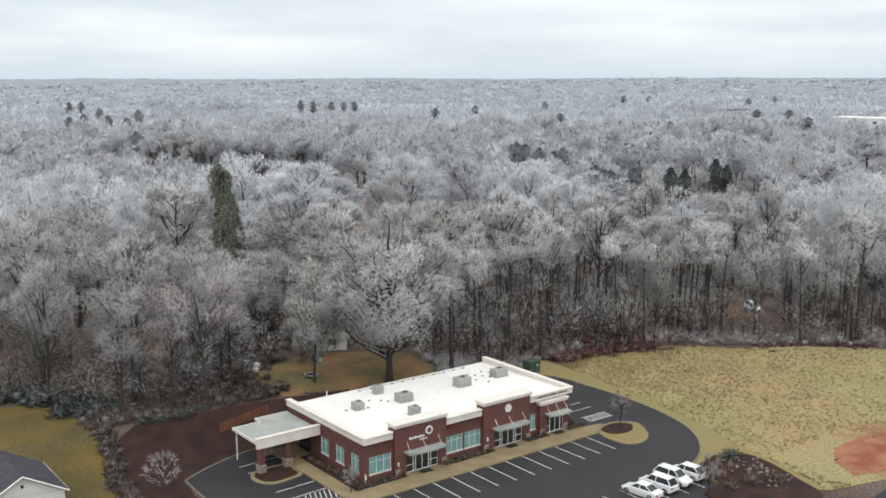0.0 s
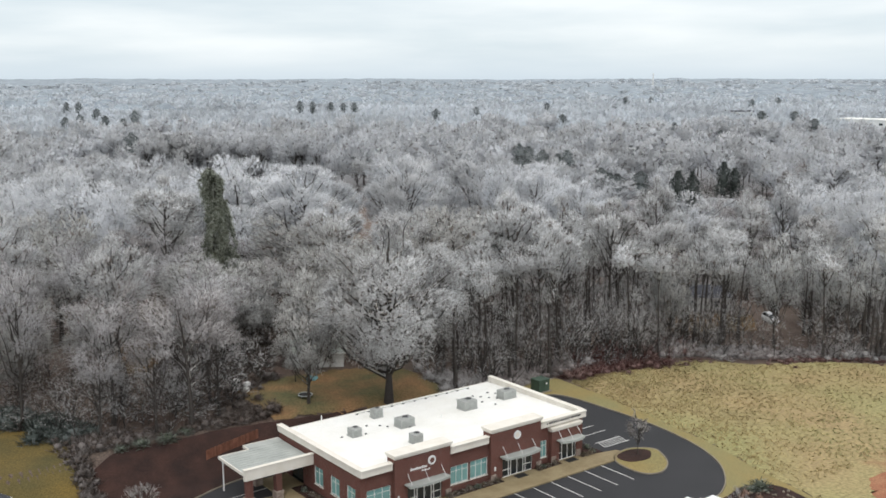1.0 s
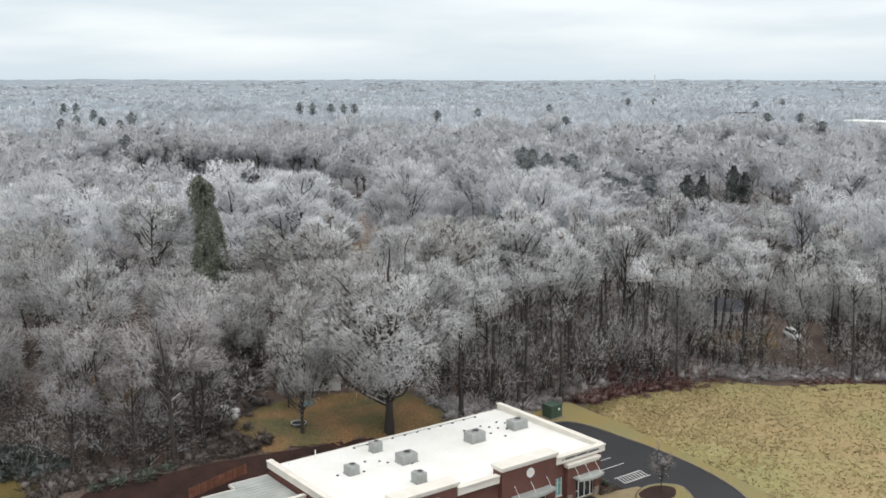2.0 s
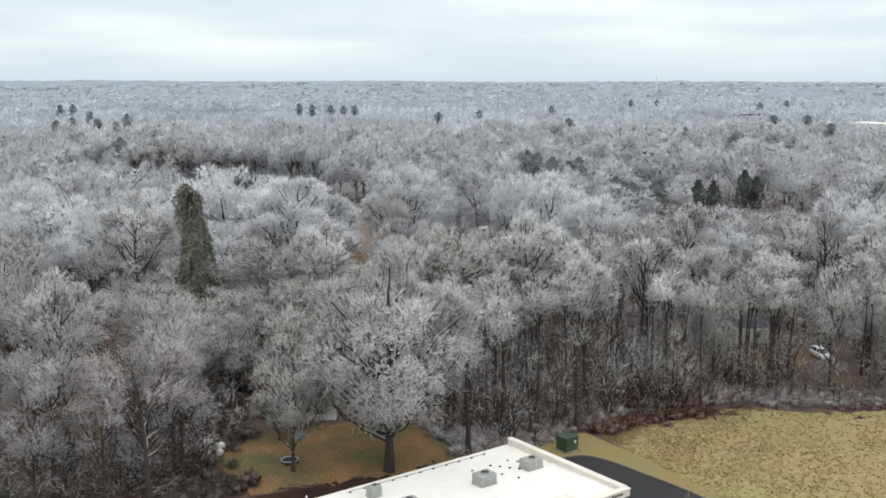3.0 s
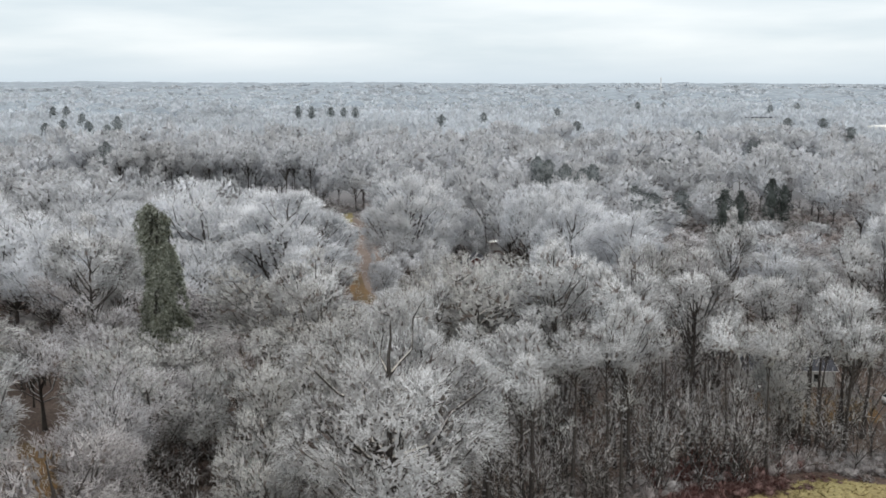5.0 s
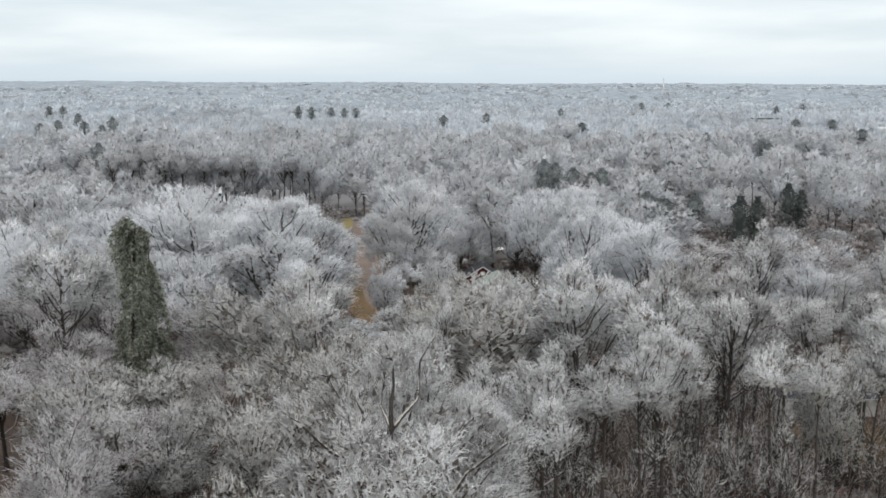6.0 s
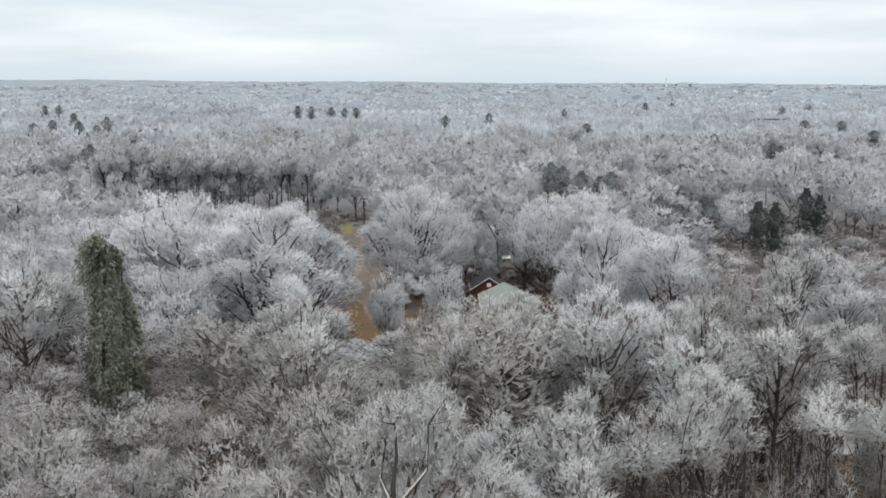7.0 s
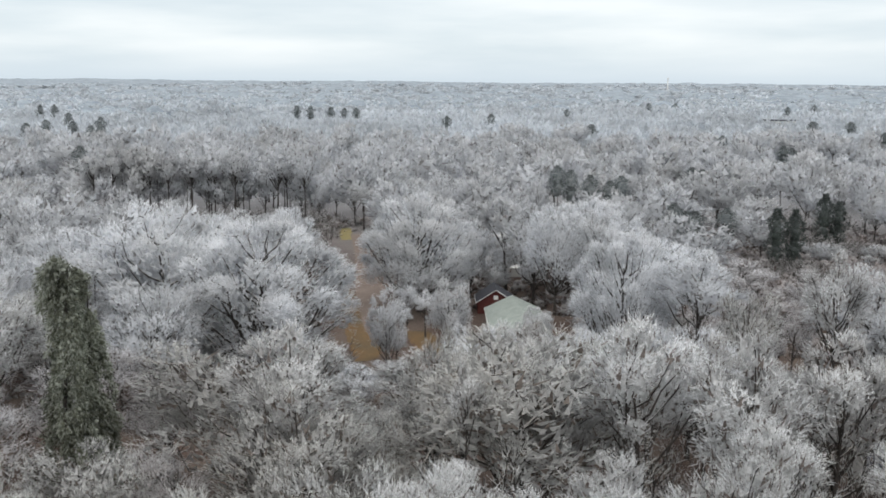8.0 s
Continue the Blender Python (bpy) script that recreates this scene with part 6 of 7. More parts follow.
# two trunks hung with ivy: strands that arch over at the top and hang down
def ivy_tree(seed, high, spread, strands):
    rg = np.random.RandomState(seed)
    ob = tagged(new("ivy_tree"), "tall trunk hung with drooping curtains of olive-green ivy", "tree", "evergreens of the wood")
    t = np.linspace(0, 1, 6)
    trunk = np.stack([0.5 * t ** 2, 0.2 * np.sin(t * 3 + seed), t * high * 0.96], 1)
    p = new("trunk", quick_mesh("trunk", *tubes(trunk[None], (0.3 * (1 - 0.75 * t))[None], 6)[:2], None, [BARK]))
    p.parent = ob
    points, outs, knots, sizes = [], [], [], []
    for i in range(strands):
        cap = i % 5 == 0
        az = HEAD + 1.7 + rg.normal(0, 0.6) if cap else 2.4 * i + rg.normal(0, 0.4)
        level = rg.uniform(0.92, 0.97) if cap else rg.uniform(0.16, 0.9)
        start = high * level
        reach = spread * (rg.uniform(0.35, 1.05) if cap else rg.uniform(0.1, 0.36) + rg.uniform(0.6, 2.1) * (0.95 - level))
        fall = high * (rg.uniform(0.14, 0.30) if cap else rg.uniform(0.12, 0.26))
        k = np.sort(rg.uniform(0, 1, 300))
        out = reach * np.clip(k / 0.45, 0, 1) ** 0.7 * (1 + 0.15 * np.sin(k * 9 + i))
        rise = 0.8 * np.sin(np.clip(k / 0.35, 0, 1) * 2.4) - fall * np.clip((k - 0.2) / 0.8, 0, 1) ** 1.3
        wide = rg.normal(0, 0.27, 300) * (1.2 - 0.7 * k)
        lean = 0.5 * (start / high) ** 2 + (0.0 if cap else 2.0 * (0.95 - level) ** 1.5)
        at = np.stack([out * np.cos(az) - wide * np.sin(az) + lean, out * np.sin(az) + wide * np.cos(az) - (0.0 if cap else 1.4 * (0.95 - level) ** 1.5), start + rise], 1) + rg.normal(0, 0.2, (300, 3))
        points.append(at)
        outs.append(np.tile([np.cos(az), np.sin(az), 0.45], (300, 1)))
        knots.append(at[20:260:30])
        sizes.append(0.26 * (1.15 - 0.7 * k[20:260:30]))
    b, out = np.concatenate(points), np.concatenate(outs)
    n = len(b)
    d = unit(out * [0.5, 0.5, 0] + [0, 0, -0.8] + rg.normal(0, 0.5, (n, 3)))
    s = unit(np.cross(d, rg.normal(0, 1, (n, 3))))
    w, l = 0.075 * rg.uniform(0.6, 1.4, n), 0.5 * rg.uniform(0.5, 1.4, n)
    c = np.stack([b - s * w[:, None], b + s * w[:, None], b + d * l[:, None]], 1)
    face = unit(out + rg.normal(0, 0.35, (n, 3)))
    turned = (np.cross(c[:, 1] - c[:, 0], c[:, 2] - c[:, 0]) * face).sum(1) < 0
    c[turned] = c[turned][:, [1, 0, 2]]
    c, f, nn = join_arrays((c.reshape(-1, 3), np.arange(3 * n).reshape(-1, 3), np.repeat(face, 3, axis=0)), thickets(np.concatenate(knots), np.concatenate(sizes), seed, 0.4))
    p = new("crown", quick_mesh("crown", c, None, f, [IVY], normals=nn))
    p.parent = ob
    return ob


for i, (x, y, top) in enumerate(IVY_TREES):
    z = float(ground_z(x, y))
    ob = ivy_tree(71 + i, top - z, 2.5 - 0.6 * i, 62 - 14 * i)
    ob.matrix_basis = pose(x, y, z - 0.1, 0, 2, 40 * i)


def bush_arrays(seed, blades, high=1.0, width=0.09, length=0.5):
    """A low shrub of many twigs from one root, about 1 m across."""
    rg = np.random.RandomState(seed)
    d = unit(rg.normal(0, 1, (blades, 3)) * [1, 1, 0.8] + [0, 0, 0.55])
    d[:, 2] = np.abs(d[:, 2])
    b = d * rg.uniform(0.25, 0.85, (blades, 1)) * [0.5, 0.5, 0.75 * high] * (0.85 + 0.15 * np.sin(5 * np.arctan2(d[:, 1], d[:, 0]) + seed))[:, None]
    run = unit(d + rg.normal(0, 0.5, (blades, 3)) + [0, 0, 0.25])
    s = unit(np.cross(run, d + rg.normal(0, 0.5, (blades, 3))))
    w = width * rg.uniform(0.5, 1.3, blades)[:, None]
    l = length * rg.uniform(0.4, 1.2, blades)[:, None]
    v = np.stack([b - s * w, b + s * w, b + run * l], 1).reshape(-1, 3)
    crown = v, np.arange(3 * blades).reshape(-1, 3), np.repeat(unit(d + [0, 0, 0.3] + rg.normal(0, 0.25, (blades, 3))), 3, axis=0)
    return join_arrays(crown, thickets(np.array([[0, 0, 0.3 * high]]), np.array([0.22]), seed, 0.3))


def bushes_mesh(name, rows, stock, material):
    """Many shrubs in one mesh. rows: x, y, z, turn, width, height, index."""
    vs, ts, ns, at = [], [], [], 0
    for x, y, z, turn, s, h, i in rows:
        v, f, nb = stock[int(i)]
        c, d = np.cos(turn), np.sin(turn)
        ns.append(np.stack([nb[:, 0] * c - nb[:, 1] * d, nb[:, 0] * d + nb[:, 1] * c, nb[:, 2]], 1))
        c, d = c * s, d * s
        vs.append(np.stack([v[:, 0] * c - v[:, 1] * d + x, v[:, 0] * d + v[:, 1] * c + y, v[:, 2] * h + z], 1))
        ts.append(f + at)
        at += len(v)
    return quick_mesh(name, np.concatenate(vs), None, np.concatenate(ts), [material], normals=np.concatenate(ns))


rs = np.random.RandomState(31)
small_stock = [bush_arrays(60 + i, 72, width=0.042, length=0.42) for i in range(6)]
coarse_stock = [bush_arrays(80 + i, 30, width=0.07, length=0.45) for i in range(6)]
fine_stock = [bush_arrays(40 + i, 130, width=0.023, length=0.36) for i in range(6)]
EDGE = [(-21, 34), (-16, 33.5), (-3, 32.5), (1, 33)], [(30, 29), (36, 30), (44, 30), (52, 31), (66, 28.5), (79, 27.5), (86, 20.5), (95, 15), (101, 8.5), (112, -3), (124, -20)]
for line, many, tall, mat, words in ((EDGE[0], 6, 0.9, BRUSH, "tangled dark brown undergrowth lightly dusted with rime"), (EDGE[1], 9, 1.5, PALEBRUSH, "rounded grey-pink bushes thick with rime along the field")):
    brush = []
    for x, y in smooth_line(line, 14):
        swell = 0.75 + 0.55 * math.sin(x * 0.42) * math.sin(x * 0.17 + 1.0)
        for _ in range(many):
            a, b = x + rs.normal(0, 1.4) + 0.8, y + abs(rs.normal(0, 3.0)) - 0.2
            w = rs.uniform(1.0, 2.6) * tall ** 0.5
            brush.append((a, b, float(ground_z(a, b)) - 0.05, rs.uniform(0, 6.28), w, w * rs.uniform(0.6, 1.2) * swell, rs.randint(6)))
    tagged(new("undergrowth", bushes_mesh("undergrowth", brush, fine_stock, mat)), words, "undergrowth", kind="stuff")
brush = []
for _ in range(170):
    x, y = rs.uniform(128, 182), rs.uniform(150, 206)
    if inside(x, y, [(140, 158), (150, 150), (182, 186), (180, 206), (160, 206), (132, 182)]) and not inside(x, y, [(164, 190), (176, 184), (180, 198), (168, 204)]):
        w = rs.uniform(2.0, 4.0)
        brush.append((x, y, float(ground_z(x, y)) - 0.05, rs.uniform(0, 6.28), w, w * rs.uniform(0.5, 0.9), rs.randint(6)))
tagged(new("undergrowth", bushes_mesh("undergrowth", brush, small_stock, BRUSH)), "dark frosted bushes crowding the yard behind the barn", "undergrowth", kind="stuff")
brush = []
for _ in range(1100):
    x, y = rs.uniform(140, 310), rs.uniform(80, 200)
    if inside(x, y, [(140, 104), (200, 84), (310, 160), (300, 195), (222, 165)]):
        w = rs.uniform(3.0, 6.5)
        brush.append((x, y, float(ground_z(x, y)) - 0.05, rs.uniform(0, 6.28), w, w * rs.uniform(0.6, 1.0), rs.randint(6)))
tagged(new("undergrowth", bushes_mesh("undergrowth", brush, coarse_stock, PALEBRUSH)), "low grey-brown bushes before the cedars", "undergrowth", kind="stuff")
brush = []
for _ in range(560):
    x, y = rs.uniform(-4, 32), rs.uniform(38, 86)
    if inside(x, y, [(-3, 40), (4, 39), (12, 48), (25, 58), (32, 70), (28, 86), (6, 80), (-2, 60)]):
        w = rs.uniform(1.6, 3.4)
        brush.append((x, y, float(ground_z(x, y)) - 0.05, rs.uniform(0, 6.28), w, w * rs.uniform(0.5, 1.0), rs.randint(6)))
tagged(new("undergrowth", bushes_mesh("undergrowth", brush, fine_stock, BRUSH)), "tangled brown brush behind the back yard", "undergrowth", kind="stuff")
# bushes under the trees further off, down to the low ground
brush = []
for _ in range(2800):
    r = math.sqrt(rs.uniform(230 ** 2, 470 ** 2))
    a = HEAD + math.radians(rs.uniform(-25, 25))
    x, y = EYE0[0] + r * math.cos(a), EYE0[1] + r * math.sin(a)
    if any(inside(x, y, p) for p in CLEAR):
        continue
    w = rs.uniform(3.5, 8.0)
    brush.append((x, y, float(ground_z(x, y)) - 0.05, rs.uniform(0, 6.28), w, w * rs.uniform(0.45, 0.8), rs.randint(6)))
tagged(new("undergrowth", bushes_mesh("undergrowth", brush, coarse_stock, PALEBRUSH)), "grey frosted undergrowth beneath the farther trees", "undergrowth", kind="stuff")
# saplings: small trees that fill the lower storey
young = []
for i in range(6):
    g = grow(300 + i, 7.0, 0.10, 1.7 + 0.15 * i, 6, "tall", 80, 0.75, 0.085, thick=0.06, sides=3, feather=1.0, hang=0.1, lump=0.4, sink=0.6, sprays=26)
    young.append((join_arrays(g["trunk"], g["limbs"]), g["crown"], NO_INSIDE))
rows = []
for _ in range(1700):
    r = math.sqrt(rs.uniform(112 ** 2, 300 ** 2))
    a = HEAD + math.radians(rs.uniform(-26, 26))
    x, y = EYE0[0] + r * math.cos(a), EYE0[1] + r * math.sin(a)
    if any(inside(x, y, p) for p in CLEAR) or (x < 34 and y < 33):
        continue
    stand = x > 30 and y < 70
    if not stand and rs.uniform() < 0.5:
        continue
    h = rs.uniform(0.5, 1.25) * (1.5 if stand else 1.0)
    rows.append((x, y, float(ground_z(x, y)) - 0.05, rs.uniform(0, 6.28), rs.uniform(0.8, 1.5), h, rs.randint(6)))
for _ in range(300):
    x, y = rs.uniform(31, 130), rs.uniform(-8, 60)
    if any(inside(x, y, p) for p in CLEAR):
        continue
    rows.append((x, y, float(ground_z(x, y)) - 0.05, rs.uniform(0, 6.28), rs.uniform(0.8, 1.5), rs.uniform(0.5, 1.3), rs.randint(6)))
for _ in range(170):
    x, y = rs.uniform(-38, 6), rs.uniform(36, 72)
    if any(inside(x, y, p) for p in CLEAR):
        continue
    rows.append((x, y, float(ground_z(x, y)) - 0.05, rs.uniform(0, 6.28), rs.uniform(0.9, 1.7), rs.uniform(0.3, 1.1), rs.randint(6)))
for _ in range(170):
    x, y = rs.uniform(33, 108), rs.uniform(24, 62)
    if any(inside(x, y, p) for p in CLEAR):
        continue
    rows.append((x, y, float(ground_z(x, y)) - 0.05, rs.uniform(0, 6.28), rs.uniform(0.9, 1.5), rs.uniform(1.4, 2.1), rs.randint(6)))
for _ in range(150):
    u = rs.uniform(0, 1)
    x, y = 110 + 68 * u + rs.normal(0, 5), 356 - 46 * u + rs.normal(0, 5)
    rows.append((x, y, float(ground_z(x, y)) - 0.05, rs.uniform(0, 6.28), rs.uniform(1.0, 1.8), rs.uniform(0.5, 1.3), rs.randint(6)))
for _ in range(110):
    x, y = rs.uniform(126, 176), rs.uniform(232, 306)
    if abs((x - 132) * 0.84 - (y - 219) * 0.54) > 4 and not inside(x, y, [(161, 272), (168, 271), (182, 296), (175, 299)]):
        rows.append((x, y, float(ground_z(x, y)) - 0.05, rs.uniform(0, 6.28), rs.uniform(1.2, 2.2), rs.uniform(0.5, 1.1), rs.randint(6)))
for _ in range(90):
    x, y = rs.uniform(236, 330), rs.uniform(160, 222)
    if inside(x, y, [(238, 166), (262, 160), (284, 176), (330, 186), (318, 222), (270, 214)]):
        rows.append((x, y, float(ground_z(x, y)) - 0.05, rs.uniform(0, 6.28), rs.uniform(1.8, 2.8), rs.uniform(0.8, 1.5), rs.randint(6)))
for _ in range(45):
    x, y = rs.uniform(-2, 22), rs.uniform(41, 70)
    if inside(x, y, [(-3, 42), (4, 41), (10, 48), (20, 60), (18, 70), (0, 62)]):
        rows.append((x, y, float(ground_z(x, y)) - 0.05, rs.uniform(0, 6.28), rs.uniform(0.9, 1.6), rs.uniform(0.6, 1.3), rs.randint(6)))
for cx, cy in ((231, 156), (272, 168)):
    for _ in range(60):
        x, y = cx + rs.uniform(-14, 6), cy + rs.uniform(-14, 2)
        rows.append((x, y, float(ground_z(x, y)) - 0.05, rs.uniform(0, 6.28), rs.uniform(1.4, 2.2), rs.uniform(0.45, 0.9), rs.randint(6)))
ob = new("saplings", woods_mesh("saplings", rows, young, [BARK, SAPLING]))
tagged(ob, "grey rimed saplings filling the wood's lower storey", "saplings", kind="stuff")
# bare slim trunks between the larger trees of the stand beside the field
poles = []
for i in range(4):
    g = grow(330 + i, 20.0, 0.6, 1.5, 6, "tall", 150, 0.9, 0.07, thick=0.27, sides=5, feather=1.0, hang=0.2, lump=0.4, sink=0.6, sprays=22)
    poles.append((join_arrays(g["trunk"], g["limbs"]), g["crown"], NO_INSIDE))
rows = []
for _ in range(150):
    x, y = rs.uniform(30, 128), rs.uniform(-6, 62)
    if any(inside(x, y, p) for p in CLEAR):
        continue
    rows.append((x, y, float(ground_z(x, y)) - 0.1, rs.uniform(0, 6.28), rs.uniform(0.8, 1.4), rs.uniform(0.7, 1.05), rs.randint(4)))
ob = new("slim_trees", woods_mesh("slim_trees", rows, poles, [BARK, FROST]))
tagged(ob, "many slim dark-trunked trees crowded among larger ones", "trees", kind="stuff")
# reddish brambles where the field meets the wood
red = []
for x, y, many, high in [(x, y, 6, 2.3) for x, y in smooth_line([(54, 26.5), (60, 27.5), (66, 26.5), (72, 25.2)], 8)] + [(x, y, 2, 0.8) for x, y in smooth_line([(72, 25), (77, 24.8), (82, 22)], 6)] + [(x, y, 5, 0.9) for x, y in smooth_line([(89, 15.5), (94, 13), (99, 9.5), (106, 3.5)], 8)]:
    for _ in range(many):
        a, b = x + rs.normal(0, 1.3), y + rs.normal(0, 1.1) + 0.5 * high
        red.append((a, b, float(ground_z(a, b)) - 0.05, rs.uniform(0, 6.28), rs.uniform(1.0, 2.1) * high ** 0.4, rs.uniform(0.4, 1.1) * high, rs.randint(6)))
for _ in range(170):
    x, y = rs.uniform(55, 85), rs.uniform(26, 39)
    if inside(x, y, [(55, 31), (66, 28.5), (79, 27.5), (84, 33), (72, 38), (60, 36)]):
        w = rs.uniform(1.6, 3.2)
        red.append((x, y, float(ground_z(x, y)) - 0.05, rs.uniform(0, 6.28), w, w * rs.uniform(0.9, 1.7), rs.randint(6)))
ob = new("brambles", bushes_mesh("brambles", red, fine_stock, BRAMBLE))
tagged(ob, "low dark red brambles along the field edge", "brambles", kind="stuff")
# hedge between the gardens
hedge = []
for x, y in smooth_line([(-21.2, 34.5), (-22.0, 29), (-23.2, 23.5), (-24.0, 18), (-24.8, 11)], 12):
    for _ in range(3):
        a, b = x + rs.normal(0, 0.6), y + rs.normal(0, 0.6)
        hedge.append((a, b, float(ground_z(a, b)) - 0.05, rs.uniform(0, 6.28), rs.uniform(1.1, 2.0), rs.uniform(0.9, 1.9), rs.randint(6)))
ob = new("hedge", bushes_mesh("hedge", hedge, small_stock, BRUSH))
tagged(ob, "ragged frosted hedge between garden and car park", "hedge", kind="stuff")


thick = []
for x, y in smooth_line([(-62, 36), (-50, 42.5), (-40, 49.5), (-32, 52.5), (-26, 51), (-21.5, 45), (-20, 38)], 16):
    for _ in range(3):
        a, b = x + rs.normal(0, 1.3), y + abs(rs.normal(0, 1.8))
        w = rs.uniform(2.0, 4.0)
        thick.append((a, b, float(ground_z(a, b)) - 0.05, rs.uniform(0, 6.28), w, w * rs.uniform(0.6, 1.0), rs.randint(6)))
ob = new("evergreen_thicket", bushes_mesh("evergreen_thicket", thick, [bush_arrays(80 + i, 220, width=0.025, length=0.26) for i in range(6)], DEEPGREEN))
tagged(ob, "dark evergreen thicket behind the garden lawn", "thicket", kind="stuff")


def shrub(x, y, z, size, high, material, label, seed):
    v, f, nn = bush_arrays(seed, 320, 1.0, 0.021, 0.27)
    ob = thing("shrub", x, y, z - 0.03, label, "shrub", "planted shrubs", turn=seed * 47.0)
    p = new("foliage", quick_mesh("foliage", v * [size, size, high], None, f, [material], normals=nn))
    p.parent = ob
    bm = bmesh.new()
    for i in range(4):
        rod(bm, (0.03 * math.cos(i * 1.6), 0.03 * math.sin(i * 1.6), 0), (0.25 * size * math.cos(i * 1.6), 0.25 * size * math.sin(i * 1.6), 0.5 * high), 0.02, 0.01, 5)
    part("stem", bm, BARK, ob)
    return ob


SHRUBS = [(-2.0, 3.4), (-1.1, 3.3), (0.1, 3.4), (1.2, 3.5), (2.2, 3.4), (3.3, 3.3), (-2.1, 4.6), (-2.0, 6.0), (-2.1, 7.4), (-1.9, 8.8), (-2.1, 10.2), (-2.0, 11.6), (-2.1, 13.0), (-2.2, 14.4), (10.0, 3.3), (10.9, 3.5), (11.9, 3.4), (12.9, 3.5), (13.9, 3.4), (14.9, 3.5), (15.9, 3.4), (16.8, 3.3), (23.2, 3.3), (23.9, 3.5), (24.8, 3.4), (25.8, 3.3), (30.7, 3.3), (31.6, 3.2), (32.4, 3.6), (32.6, 4.8)]
for i, (x, y) in enumerate(SHRUBS):
    green = i % 5 == 3 or i > 27
    shrub(x, y, 0.13, 1.15 + 0.3 * ((i * 7) % 5) / 5, 0.7 + 0.5 * ((i * 3) % 4) / 4, JUNIPER if green else PLANT, "clipped evergreen shrub dusted with frost" if green else "brown frosted shrub in the mulch bed", 200 + i)
for i, (x, y, s, h, m, lab) in enumerate(((39.0, -16.2, 3.4, 1.9, JUNIPER, "wide grey-green juniper with frosted tips"), (37.4, -15.8, 2.2, 1.2, JUNIPER, "low grey-green juniper beside the kerb"), (34.0, -17.6, 1.5, 2.2, PINKGRASS, "tall tuft of pinkish dry ornamental grass"), (35.2, -17.0, 1.4, 2.4, PINKGRASS, "tall tuft of pinkish dry ornamental grass"), (35.6, -18.6, 1.4, 2.1, PINKGRASS, "tall tuft of pinkish dry ornamental grass"), (33.0, -19.4, 1.3, 1.8, PINKGRASS, "tall tuft of pinkish dry ornamental grass"), (31.2, -22.0, 2.4, 1.3, PLANT, "spreading frosted shrub at the bed's edge"), (34.4, -22.5, 3.0, 1.4, PLANT, "spreading bare shrub with arching twigs"), (37.2, -24.0, 3.0, 1.3, PLANT, "spreading bare shrub with arching twigs"))):
    shrub(x, y, 0.17, s, h, m, lab, 300 + i)
for i, (x, y, s) in enumerate(((-14.0, 32.6, 3.2), (-11.0, 32.2, 3.6), (-8.2, 33.2, 2.8), (-16.6, 32.4, 2.4))):
    shrub(x, y, float(ground_z(x, y)), s, s * 0.5, JUNIPER, "drooping grey-green shrub dusted with rime on the bank", 140 + i)
# low board fence on the bank
ob = tagged(new("board_fence"), "weathered red-brown board fence on the mulch bank", "fence")
fx0, fy0, fx1, fy1 = -8.0, 27.6, -0.6, 29.0
for i in range(38):
    u = i / 37
    x, y = fx0 + (fx1 - fx0) * u, fy0 + (fy1 - fy0) * u
    z = float(ground_z(x, y))
    part("board", boxes((x - 0.09, y - 0.015, z, x + 0.09, y + 0.015, z + 1.25 + 0.04 * math.sin(i * 2.3))), FENCE, ob)
for h0 in (0.35, 0.95):
    bm = bmesh.new()
    rod(bm, (fx0, fy0 + 0.05, float(ground_z(fx0, fy0)) + h0), (fx1, fy1 + 0.05, float(ground_z(fx1, fy1)) + h0), 0.04, sides=4)
    part("rail", bm, FENCE, ob)
for i in range(70):
    x, y = 38.5 + rs.normal(0, 1.6), -20.5 + rs.normal(0, 2.6)
    if not (34.5 < x < 41.0 - 0.25 * max(0, -20 - y) and -27 < y < -15.8):
        continue
    s = rs.uniform(0.1, 0.24)
    ob = thing("rock", x, y, 0.15, "pale rounded stone lying on dark mulch", "rock", "stones in the bed")
    v, f, nn = thickets(np.array([[0, 0, s * 0.4]]), np.array([s]), i, 0.25)
    p = new("stone", quick_mesh("stone", v, None, f, [KERB]))
    p.parent = ob
# small ornamental trees
for x, y, h, sp in ((36.2, -0.4, 6.0, 1.35), (-3.6, 3.1, 3.6, 0.8), (28.4, -21.2, 4.6, 1.3), (-20.2, 16.5, 4.5, 2.4)):
    g = grow(int(h * 10), h, 0.22, sp, 12, "tall", 900, 0.5, 0.05, thick=0.06, feather=1.2, hang=0.0, sprays=50)
    ob = thing("ornamental_tree", x, y, 0.1, "small bare ornamental tree with upright frosted twigs", "tree", "small planted trees")
    for nm, mat in (("trunk", BARK), ("branchwork", BARK)):
        p = new(nm, quick_mesh(nm, *g[nm][:2], None, [mat], normals=g[nm][2]))
        p.parent = ob
    p = new("crown", quick_mesh("crown", g["crown"][0], None, g["crown"][1], [SAPLING], normals=g["crown"][2]))
    p.parent = ob
